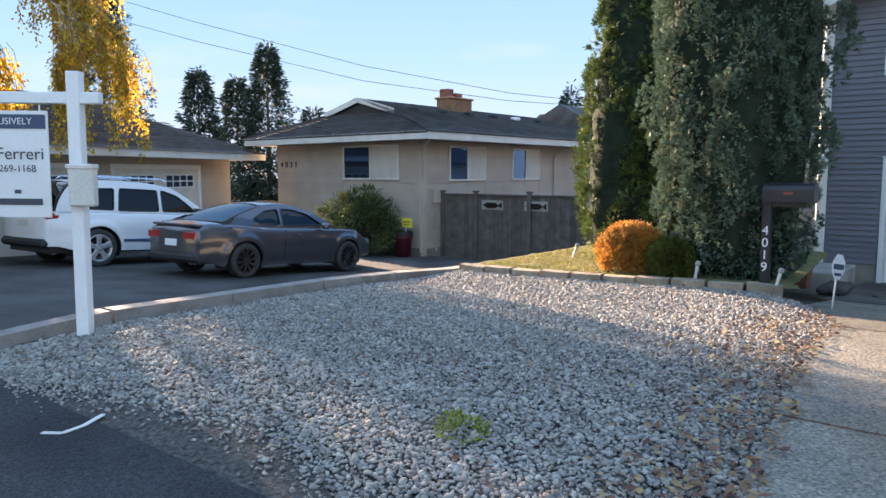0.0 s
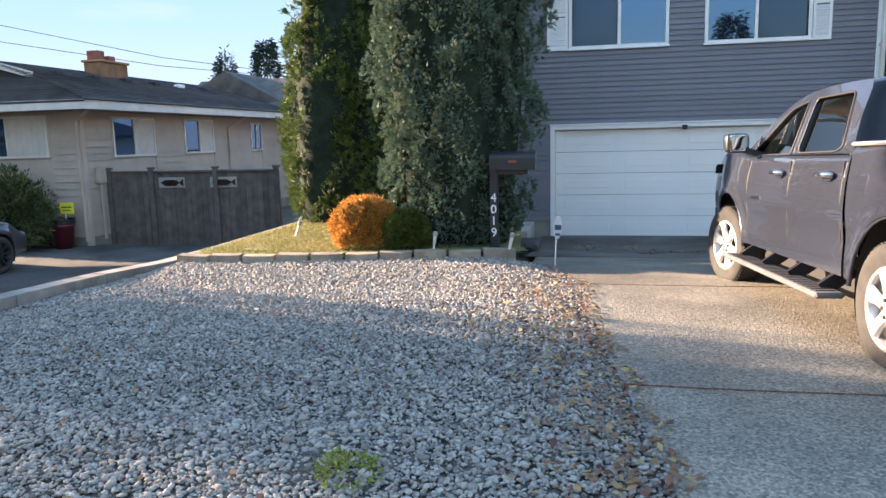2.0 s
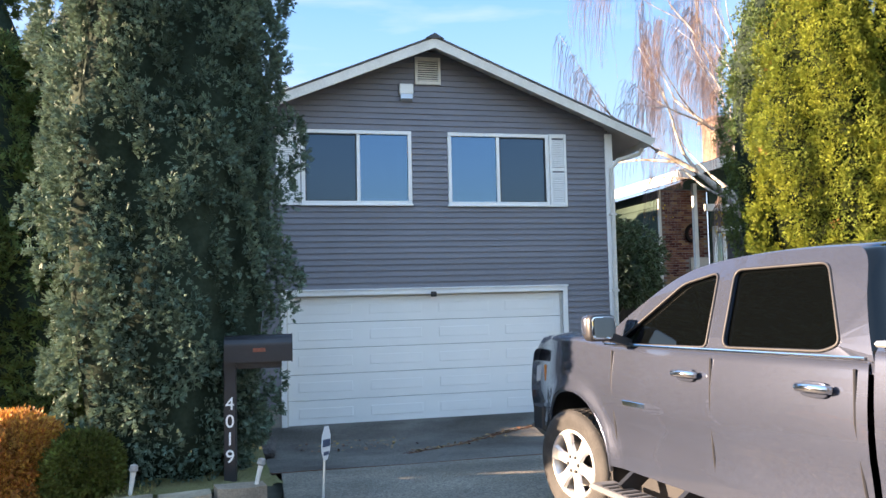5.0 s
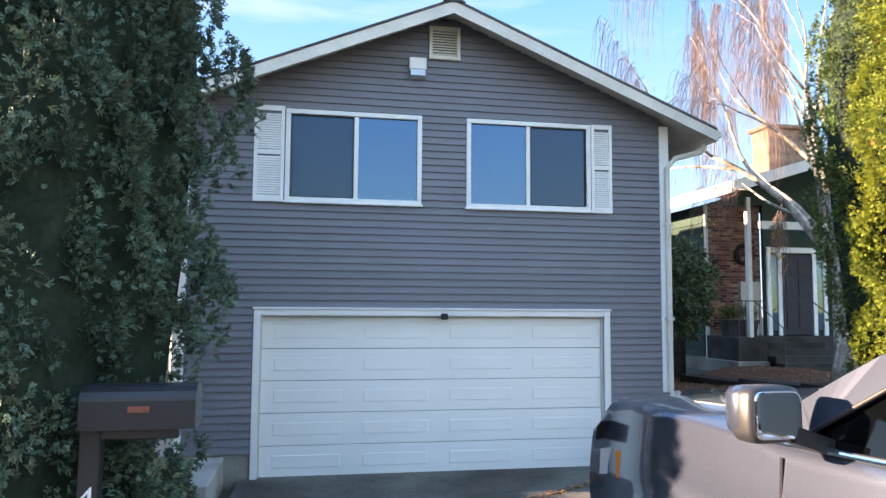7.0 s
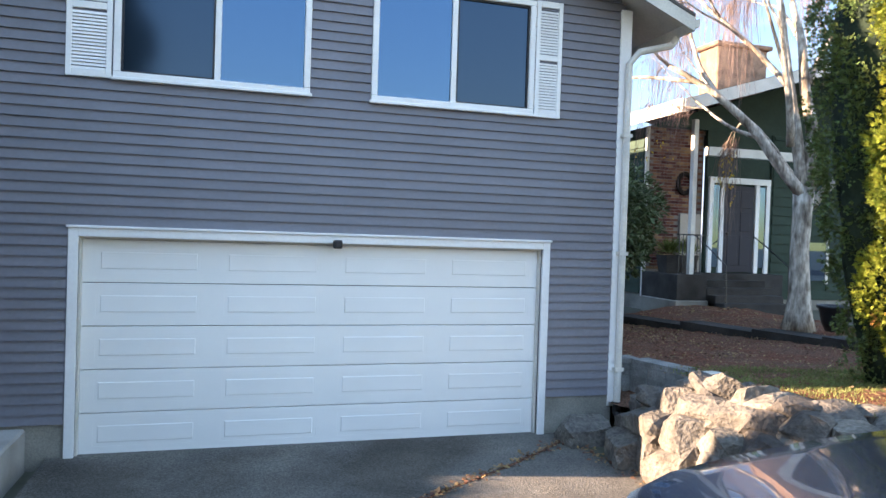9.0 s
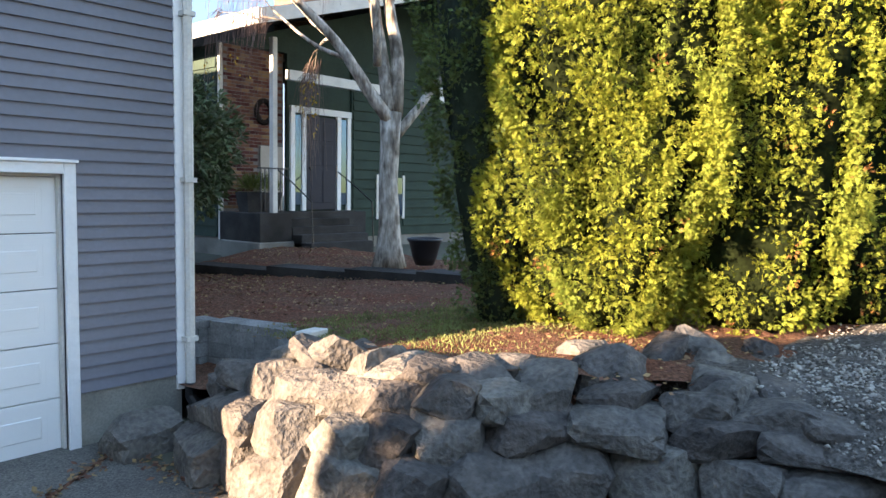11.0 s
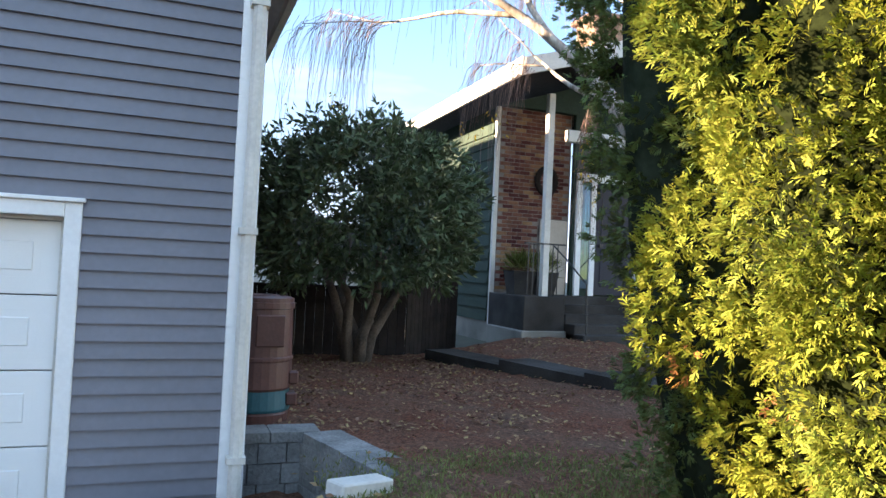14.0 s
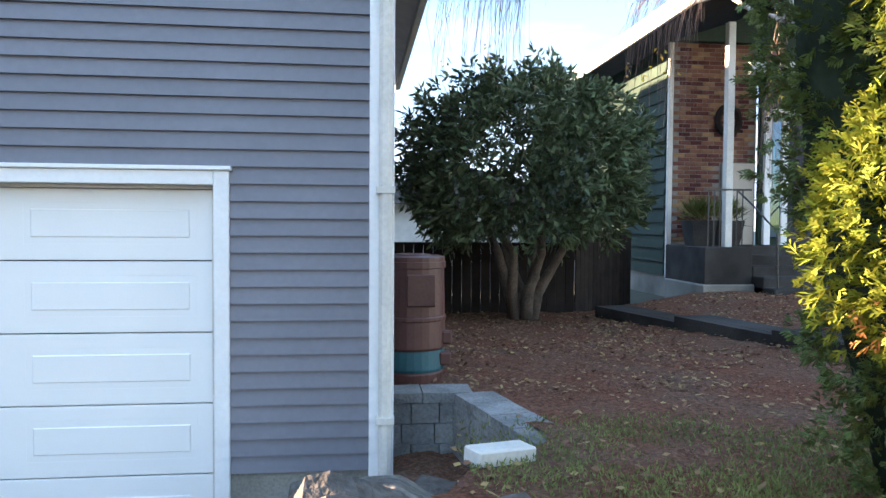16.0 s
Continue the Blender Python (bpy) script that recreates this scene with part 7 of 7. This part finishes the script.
for sgn in (-1, 1):
    x = sgn * HW
    # door seams, handles, mirror, step
    for y0, y1 in ((1.04, 1.0), (0.05, 0.05), (-0.86, -0.9)):
        sx = sgn * (HW * 1.001)
        part("door_seam", Shape().tube([(sx * tb(0.05), y1, 0.52), (sx * tb(0.5) - sgn * 0.014, (y0 + y1) / 2, 0.75), (sx * tb(0.75), y0, 1.0), (sx * tb(0.9), y0, 1.22)], 0.006, 5), M["plastic_black"], truck)
    part("sill_seam", Shape().tube([(x * tb(0.08) * 1.001, -0.88, 0.53), (x * tb(0.08) * 1.001, 1.0, 0.53)], 0.006, 5), M["plastic_black"], truck)
    for hy in (0.24, -0.66):
        hd = part("door_handle", Shape().tube([(x * 0.995, hy - 0.1, 1.125), (x * 1.035, hy - 0.07, 1.13), (x * 1.04, hy + 0.05, 1.13), (x * 0.995, hy + 0.09, 1.125)], 0.019, 8), M["chrome"], truck, "chrome door handle", smooth=True)
        part("recess", pod(x * 0.995, hy, 1.12, 0.012, 0.16, 0.075, 3), M["truck_paint"], hd)
    mr = part("mirror", pod(sgn * 1.07, 0.92, 1.38, 0.20, 0.11, 0.175), M["black"], truck, "black door mirror", smooth=True)
    part("mirror_glass", pod(sgn * 1.07, 0.867, 1.38, 0.17, 0.012, 0.145, 6), M["mirror"], mr)
    part("mirror_cap", pod(sgn * 1.07, 0.95, 1.39, 0.205, 0.09, 0.155), M["truck_paint"], mr, "slate grey mirror cap", smooth=True)
    part("mirror_arm", Shape().beam((sgn * 0.86, 0.90, 1.27), (sgn * 1.01, 0.90, 1.32), 0.08, 0.05), M["plastic_black"], mr)
    step = part("side_step", Shape().box((min(sgn * 0.93, sgn * 1.12), -1.0, 0.335), (max(sgn * 0.93, sgn * 1.12), 1.08, 0.375), 0.014), M["step_grey"], truck, "grey ribbed running board")
    for k in range(26):
        part("tread_rib", Shape().box((min(sgn * 0.96, sgn * 1.09), -0.93 + k * 0.075, 0.374), (max(sgn * 0.96, sgn * 1.09), -0.90 + k * 0.075, 0.379)), M["plastic_black"], step)
    for yy in (-0.8, -0.25, 0.3, 0.85):
        part("step_bracket", Shape().beam((sgn * 0.8, yy, 0.5), (sgn * 1.0, yy, 0.36), 0.1, 0.04, (0, 1, 0)), M["dark_alloy"], step)
    part("headlight", Shape().prism([(2.02, 1.13), (2.46, 1.03), (2.48, 0.90), (2.2, 0.95)], min(sgn * 0.60, sgn * 0.795), max(sgn * 0.60, sgn * 0.795), "x"), M["clear_lens"], truck)
    part("turn_lamp", Shape().box((min(sgn * 0.74, sgn * 0.835), 2.17, 0.92), (max(sgn * 0.74, sgn * 0.835), 2.25, 1.06), 0.01), M["amber"], truck)
    part("tail_light", Shape().box((min(sgn * 0.84, sgn * 0.935), -2.79, 0.78), (max(sgn * 0.84, sgn * 0.935), -2.66, 1.28), 0.015), M["red_lens"], truck)
    part("mud_flap", Shape().box((min(sgn * 0.74, sgn * 0.93), RA - 0.52, 0.22), (max(sgn * 0.74, sgn * 0.93), RA - 0.5, 0.6)), M["plastic_black"], truck)
    part("mud_flap", Shape().box((min(sgn * 0.74, sgn * 0.92), FA - 0.5, 0.28), (max(sgn * 0.74, sgn * 0.92), FA - 0.48, 0.62)), M["plastic_black"], truck)
part("fuel_door", Shape().box((-0.938, -1.22, 1.0), (-0.90, -1.06, 1.15), 0.03), M["truck_paint"], truck)
part("badge", Shape().box((-HW * 1.002, 0.66, 0.88), (-HW * 0.99, 0.90, 0.915), 0.004), M["chrome"], truck)
part("brake_lamp", Shape().box((-0.19, -0.87, 1.725), (0.19, -0.76, 1.79), 0.015), M["red_lens"], truck, "red high brake lamp")
part("brake_lamp_lens", Shape().box((-0.13, -0.882, 1.738), (0.13, -0.865, 1.766), 0.006), M["clear_lens"], truck)
part("rear_sill", Shape().box((-0.8, -0.97, 1.22), (0.8, -0.90, 1.31), 0.02), M["plastic_black"], truck)
part("grille", Shape().box((-0.66, 2.40, 0.76), (0.66, 2.55, 1.08), 0.03), M["black"], truck)
part("grille_bar", Shape().box((-0.68, 2.53, 0.92), (0.68, 2.57, 0.97), 0.01), M["chrome"], truck)
part("front_bumper", Shape().box((-0.80, 2.32, 0.44), (0.80, 2.62, 0.76), 0.07), M["black"], truck)
part("hood_deflector", Shape().loft([[(x, 2.60 - 0.24 * x * x - dy, 1.10 + dz - 0.03 * x * x) for x in np.linspace(-0.84, 0.84, 13)] for dy, dz in ((0, 0), (0.02, 0.07), (0.06, 0.10))]), M["black"], truck, "black bonnet deflector", smooth=True)
for sgn in (-1, 1):
    part("wiper", Shape().beam((sgn * 0.35 - 0.3, 1.14, 1.32), (sgn * 0.35 + 0.25, 1.08, 1.36), 0.02, 0.02), M["plastic_black"], truck)
    st = part("seat", Shape().box((sgn * 0.4 - 0.25, -0.35, 1.0), (sgn * 0.4 + 0.25, -0.2, 1.48), 0.06).box((sgn * 0.4 - 0.12, -0.33, 1.48), (sgn * 0.4 + 0.12, -0.24, 1.64), 0.04), M["plastic_black"], truck)
part("steering_wheel", Shape().tube([(-0.4 + 0.19 * math.cos(a), 0.42 + 0.05 * math.sin(a), 1.24 + 0.18 * math.sin(a)) for a in np.linspace(0, 6.283, 20)], 0.016, 6), M["plastic_black"], truck)


def parked_car(name, label, at, hw, fa, ra, wr, ys, deck, sill, nose, belt, top, head, tail, windows, paint, rim_mat, spokes, top_k, arch):
    c = thing(name, label, "car", at)
    bulge = lambda z: 0.94 + 0.06 * math.sin(min(max(z, 0), 1) * math.pi * 0.85 + 0.25) - 0.06 * max(0, z - 0.8)
    yy = sorted(set(np.round(np.concatenate([ys, fa + arch * np.cos(np.linspace(0, math.pi, 21)), ra + arch * np.cos(np.linspace(0, math.pi, 21))]), 3)))
    rows = car_body(hw, yy, deck, sill, (fa, ra), arch, bulge, nose, 0.05, 0.025, wr, 0.014)
    m = len(rows[0])
    shell = Shape().loft(rows)
    for row, way in ((rows[0], -1), (rows[-1], 1)):
        # rounded ends
        ends = [row] + [[(x * k, y + way * d, z0 + (z - z0) * k) for x, y, z in row] for k, d, z0 in ((0.97, 0.035, 0.6), (0.9, 0.06, 0.6), (0.5, 0.075, 0.6))]
        shell.loft(ends)
        shell.add(ends[-1], [tuple(range(m))])
    part("body", shell, paint, c, smooth=True)
    cab(c, top, head, tail, windows, belt, hw * 0.92, hw * top_k, paint, M["car_glass"], 0.05, 0.01)
    liner(c, hw, (ra, fa), arch)
    for sgn in (-1, 1):
        for ay in (fa, ra):
            wheel(c, sgn * (hw - 0.1), ay, wr, 0.22, sgn, rim_mat, spokes, 0, 0.72)
    return c


coupe_at = pose(-10.35, -5.5, -0.10, -3.6, 0, 2.5) @ Matrix.Scale(1.02, 4)
cn = lambda y: 1 - 0.22 * sm(y, 1.5, 2.25) - 0.14 * sm(-y, 1.6, 2.25)
cdeck = lambda y: 0.93 - 0.05 * sm(y, 0.6, 1.6) - 0.2 * sm(y, 1.6, 2.25) + 0.06 * sm(-y, 0.6, 2.0) - 0.10 * sm(-y, 2.05, 2.25)
coupe = parked_car("coupe_car", "charcoal grey two-door coupe parked on the drive", coupe_at, 0.9, 1.36, -1.34, 0.325, np.linspace(-2.24, 2.24, 70), cdeck, lambda y: 0.22 + 0.1 * sm(abs(y), 1.7, 2.2), cn, 0.92, [(1.05, 0.93), (0.6, 1.17), (0.15, 1.33), (-0.3, 1.385), (-0.8, 1.34), (-1.3, 1.2), (-1.8, 1.02)], 0.14, -0.8, ([(0.66, 0.99), (0.32, 1.20), (-0.05, 1.29), (-0.36, 1.30), (-0.40, 0.98)], [(-0.47, 0.99), (-0.44, 1.295), (-0.78, 1.25), (-1.12, 1.09), (-1.0, 1.02)]), M["coupe_paint"], M["dark_alloy"], 10, 0.66, 0.40)
for sgn in (-1, 1):
    part("tail_light", Shape().prism([(-2.325, 0.83), (-2.16, 0.90), (-1.86, 0.90), (-2.1, 0.83), (-2.22, 0.72), (-2.325, 0.72)], min(sgn * 0.36, sgn * 0.72), max(sgn * 0.36, sgn * 0.72), "x"), M["red_lens"], coupe)
    part("mirror", Shape().box((min(sgn * 0.86, sgn * 1.04), 0.55, 0.92), (max(sgn * 0.86, sgn * 1.04), 0.68, 1.04), 0.04), M["coupe_paint"], coupe)
    part("door_handle", Shape().tube([(sgn * 0.888, -0.2, 0.80), (sgn * 0.915, -0.1, 0.805), (sgn * 0.888, 0.0, 0.80)], 0.014, 6), M["coupe_paint"], coupe)
    part("door_seam", Shape().tube([(sgn * 0.885, -0.42, 0.35), (sgn * 0.90, -0.40, 0.6), (sgn * 0.868, -0.38, 0.9)], 0.006, 5), M["plastic_black"], coupe)
    part("door_seam", Shape().tube([(sgn * 0.885, 0.92, 0.35), (sgn * 0.90, 0.95, 0.6), (sgn * 0.868, 0.9, 0.88)], 0.006, 5), M["plastic_black"], coupe)
part("spoiler", Shape().box((-0.68, -2.27, 0.945), (0.68, -2.06, 0.985), 0.015), M["coupe_paint"], coupe)
part("rear_bumper", Shape().box((-0.70, -2.35, 0.3), (0.70, -2.2, 0.46), 0.05), M["plastic_black"], coupe)
part("number_plate", Shape().box((-0.17, -2.335, 0.58), (0.17, -2.315, 0.70), 0.004), M["white"], coupe)
suv_at = pose(-13.7, -6.62, -0.03, -3.6, 0, 4.0) @ Matrix.Scale(1.02, 4)
un = lambda y: 1 - 0.16 * sm(y, 1.7, 2.4) - 0.08 * sm(-y, 1.9, 2.4)
udeck = lambda y: 1.08 - 0.04 * sm(y, 0.8, 1.7) - 0.2 * sm(y, 1.8, 2.4)
suv = parked_car("suv_car", "white sport utility car with black trim parked on the drive", suv_at, 0.96, 1.46, -1.46, 0.38, np.linspace(-2.4, 2.4, 70), udeck, lambda y: 0.32 + 0.1 * sm(abs(y), 1.8, 2.3), un, 1.08, [(1.15, 1.08), (0.75, 1.37), (0.35, 1.60), (0.0, 1.69), (-0.8, 1.73), (-1.6, 1.70), (-1.95, 1.63), (-2.2, 1.34), (-2.3, 1.08)], 0.34, -1.94, ([(0.86, 1.13), (0.4, 1.47), (0.1, 1.57), (0.0, 1.58), (0.0, 1.13)], [(-0.09, 1.13), (-0.09, 1.585), (-0.95, 1.59), (-1.02, 1.13)], [(-1.12, 1.14), (-1.07, 1.585), (-1.6, 1.56), (-1.9, 1.4), (-1.85, 1.16)]), M["white_paint_car"], M["alloy"], 5, 0.76, 0.47)
for sgn in (-1, 1):
    part("tail_light", Shape().box((min(sgn * 0.58, sgn * 0.875), -2.46, 0.93), (max(sgn * 0.58, sgn * 0.875), -2.2, 1.06), 0.03), M["red_lens"], suv)
    part("mirror", Shape().box((min(sgn * 0.92, sgn * 1.13), 0.7, 1.06), (max(sgn * 0.92, sgn * 1.13), 0.83, 1.22), 0.04), M["black"], suv)
    part("roof_bar", Shape().tube([(sgn * 0.66, -1.5, 1.77), (sgn * 0.67, -1.4, 1.82), (sgn * 0.67, 0.1, 1.83), (sgn * 0.66, 0.2, 1.78)], 0.018, 6), M["chrome"], suv)
    part("side_trim", Shape().box((min(sgn * 0.93, sgn * 0.97), -0.95, 0.5), (max(sgn * 0.93, sgn * 0.97), 0.95, 0.56), 0.01), M["sign_blue"], suv)
part("rear_bumper", Shape().box((-0.85, -2.53, 0.38), (0.85, -2.3, 0.56), 0.06), M["plastic_black"], suv)
part("number_plate", Shape().box((-0.2, -2.485, 0.78), (0.2, -2.465, 0.91), 0.004), M["offwhite"], suv)


# ---- loose ground cover ----
def pebbles(name, n, region, height, size, label, category, material, rough=False):
    """Many small squashed stones in one mesh."""
    t = (1 + 5 ** 0.5) / 2
    iv = unit(np.array([(-1, t, 0), (1, t, 0), (-1, -t, 0), (1, -t, 0), (0, -1, t), (0, 1, t), (0, -1, -t), (0, 1, -t), (t, 0, -1), (t, 0, 1), (-t, 0, -1), (-t, 0, 1)], float))
    fi = np.array([(0, 11, 5), (0, 5, 1), (0, 1, 7), (0, 7, 10), (0, 10, 11), (1, 5, 9), (5, 11, 4), (11, 10, 2), (10, 7, 6), (7, 1, 8), (3, 9, 4), (3, 4, 2), (3, 2, 6), (3, 6, 8), (3, 8, 9), (4, 9, 5), (2, 4, 11), (6, 2, 10), (8, 6, 7), (9, 8, 1)])
    if rough:
        iv = np.array([(1, 0, 0), (0, 1, 0), (-1, 0, 0), (0, -1, 0), (0, 0, 1), (0, 0, -1)], float) * 1.12
        fi = np.array([(0, 1, 4), (1, 2, 4), (2, 3, 4), (3, 0, 4), (1, 0, 5), (2, 1, 5), (3, 2, 5), (0, 3, 5)])
    nv = len(iv)
    xy = region(n)
    n = len(xy)
    r = size * np.exp(rng.normal(size=n) * 0.3)
    sc = np.stack([r * (0.9 + 0.5 * rng.random(n)), r * (0.7 + 0.3 * rng.random(n)), r * (0.45 + 0.25 * rng.random(n))], -1)
    v = iv[None] * (1 + 0.14 * rng.normal(size=(n, nv, 1))) * sc[:, None]
    a, b = rng.random(n) * 6.283, rng.normal(size=n) * 0.35
    ca, sa, cb, sb = np.cos(a), np.sin(a), np.cos(b), np.sin(b)
    x, y, z = v[..., 0], v[..., 1], v[..., 2]
    x, z = x * cb[:, None] + z * sb[:, None], -x * sb[:, None] + z * cb[:, None]
    x, y = x * ca[:, None] - y * sa[:, None], x * sa[:, None] + y * ca[:, None]
    zz = height(xy[:, 0], xy[:, 1]) + r * 0.25 + rng.random(n) * 0.008
    v = np.stack([x + xy[:, :1], y + xy[:, 1:2], z + zz[:, None]], -1).reshape(-1, 3)
    f = (fi[None] + nv * np.arange(n)[:, None, None]).reshape(-1, 3)
    me = fast_mesh(name, v, f)
    me.shade_smooth()
    return tagged(part(name, me, material), label, category, kind="stuff")


DE = np.array(DRIVE_EDGE)


def bed_region(n, y0=-13.35, y1=-11.2):
    y = y0 + rng.random(n) * (y1 - y0)
    x1 = np.interp(y, DE[:, 1], DE[:, 0]) + 0.05 * rng.normal(size=n)
    x = -4.0 + rng.random(n) * (x1 + 4.0)
    back = np.interp(x, ep[:, 0], ep[:, 1])
    ok = (y < back - 0.08) & (y > -13.05 - 0.25 * np.sin(x * 1.3) + 0.12 * rng.normal(size=n))
    return np.stack([x, y], -1)[ok]


pebbles("river_pebbles", 28000, lambda n: bed_region(n, -13.35, -11.75), lambda x, y: h_bed(x, y) - 0.012, 0.0108, "loose grey and tan river pebbles filling the bed", "pebbles", M["pebble"])
pebbles("far_pebbles", 84000, lambda n: bed_region(n, -11.8, -6.6), lambda x, y: h_bed(x, y) - 0.012, 0.0112, "river pebbles of the bed towards the lawn", "pebbles", M["pebble"], True)


def bank_region(n):
    x, y = 6.75 + rng.random(n) * 4.0, -6.5 + rng.random(n) * 2.2
    return np.stack([x, y], -1)[y < -4.2 - 0.15 * (x - 6.4) + 0.2 * rng.normal(size=n)]


pebbles("bank_gravel", 9000, bank_region, lambda x, y: h_drive(y) + np.clip((x - 6.1) / 1.0, 0, 1) * np.clip(0.92 - h_drive(y), 0, 1), 0.010, "fine grey gravel on the bank by the hedge", "gravel", M["pebble"])


def scatter_leaves(name, n, region, height, size, label):
    xy = region(n)
    n = len(xy)
    p = np.concatenate([xy, (height(xy[:, 0], xy[:, 1]) + 0.006 + 0.014 * rng.random(n))[:, None]], -1)
    th = rng.random(n) * 6.283
    d = np.stack([np.cos(th), np.sin(th), rng.normal(size=n) * 0.25], -1)
    side = unit(np.stack([-np.sin(th), np.cos(th), rng.normal(size=n) * 0.35], -1))
    ln = (size * (0.6 + 0.8 * rng.random(n)))[:, None]
    m = p + d * ln * 0.5
    v = np.stack([p, m - side * ln * 0.3, p + d * ln, m + side * ln * 0.3], 1).reshape(-1, 3)
    return tagged(part(name, fast_mesh(name, v, np.arange(4 * n).reshape(n, 4)), M["litter"]), label, "leaves", kind="stuff")


def yard_region(n):
    x, y = 6.2 + rng.random(n) * 6, -4.2 + rng.random(n) * 10.4
    dens = 0.18 + 0.35 * (y > 0.5) + 0.5 * np.exp(-((x - 8.6) ** 2 + (y - 4.6) ** 2) / 2.5) + 0.7 * np.exp(-((x - 7.9) ** 2 + (y + 3.2) ** 2) / 0.5)
    dens = dens * (0.5 + 0.9 * (np.sin(x * 2.1 + y) * np.sin(y * 1.7 - x) > -0.2))
    keep = (rng.random(n) < dens) & ~((x < 6.75) & (y > -0.6) & (y < 0.8)) & ~((x < 6.5) & (y < -2.6))
    return np.stack([x, y], -1)[keep]


scatter_leaves("yard_leaves", 22000, yard_region, h_yard, 0.045, "brown fallen leaves scattered over the yard")


def edge_region(n):
    y = -12.8 + rng.random(n) * 6.4
    x = np.interp(y, DE[:, 1], DE[:, 0]) - np.abs(rng.normal(size=n)) * np.interp(y, [-12.8, -9, -6.6], [0.25, 0.5, 0.6]) + 0.1
    return np.stack([x, y], -1)


scatter_leaves("edge_leaves", 1500, edge_region, lambda x, y: h_drive(y) + 0.012, 0.045, "dry orange leaves gathered along the drive's edge")


scatter_leaves("bed_leaves", 1100, lambda n: bed_region(n, -13.0, -6.7), lambda x, y: h_bed(x, y) + 0.012, 0.036, "dry brown leaves strewn thinly over the pebbles")


def crack_region(n):
    t = rng.random(n)
    c = np.array(crack)
    x = np.interp(t, np.linspace(0, 1, len(c)), c[:, 0]) + rng.normal(size=n) * 0.05
    y = np.interp(t, np.linspace(0, 1, len(c)), c[:, 1]) + rng.normal(size=n) * 0.05
    k = n // 3
    x[:k], y[:k] = 5.25 + rng.normal(size=k) * 0.07, -0.2 - rng.random(k) * 3.0
    x[k:k + n // 8], y[k:k + n // 8] = 0.25 + rng.random(n // 8) * 1.6, -1.6 - rng.random(n // 8) * 0.9
    return np.stack([x, y], -1)


scatter_leaves("drive_leaves", 900, crack_region, lambda x, y: h_drive(y) + 0.002, 0.05, "dead leaves along the crack and the rock wall")


def blades(name, n, region, height, hgt, material, label):
    xy = region(n)
    n = len(xy)
    p = np.concatenate([xy, height(xy[:, 0], xy[:, 1])[:, None]], -1)
    d = np.stack([rng.normal(size=n) * 0.6, rng.normal(size=n) * 0.6, np.ones(n)], -1)
    return tagged(part(name, leaves(name, p, d, hgt * (0.5 + rng.random(n)), 0.008), material), label, "grass", kind="stuff")


def lawn_region(n):
    x, y = -4.0 + rng.random(n) * 4.1, -7.0 + rng.random(n) * 4.2
    return np.stack([x, y], -1)[(y > np.interp(x, ep[:, 0], ep[:, 1]) + 0.12) & (x < -0.9 - 0.5 * (y > -5.2))]


blades("lawn_grass", 42000, lawn_region, lambda x, y: 0.655 + 0 * x, 0.035, M["grass"], "short dry grass of the small lawn")


def moss_region(n):
    x, y = 6.3 + rng.random(n) * 4.5, -3.6 + rng.random(n) * 3.4
    k = np.exp(-((x - 7.6) ** 2 / 2.2 + (y + 1.6) ** 2 / 1.2)) * (0.5 + 0.5 * np.sin(x * 3.1 + 1) * np.sin(y * 4))
    return np.stack([x, y], -1)[rng.random(n) < k]


blades("yard_grass", 95000, moss_region, h_yard, 0.03, mat("moss_grass", (0.19, 0.21, 0.06), 0.8, scale=3, fine=20, bump=0, var=0.2, island=0.35, thin=0.25), "thin mossy grass in the bare yard")
weed = bush("weed_tuft", "small yellow-green weed among the pebbles", "weed", -0.1, -12.26, 0.665, 0.09, 0.08, 0.03, mat("weed_leaves", (0.22, 0.27, 0.04), 0.7, bump=0, var=0.2, island=0.4, thin=0.3), 50, 6, 0.05, 0.015, (0.025, 0.015), 0, 0, 0.2)

# bricks of the entry wall, one by one
BRICK = Shape().box((0, -0.012, 0), (0.205, 0.0, 0.062), 0.004).mesh("brick")
BRICK.materials.append(M["brick"])
row = 0
zb = 1.62
count = 0
while zb < 5.05:
    xb = CX + 0.06 + (0.1 if row % 2 else 0)
    while xb < 12.64:
        if not (12.0 < xb < 12.8 and zb < 3.0):
            ob = new("brick", BRICK)
            ob.parent = gh
            ob.location = (xb, CY - 0.045, zb)
        xb += 0.217
    zb += 0.074
    row += 1
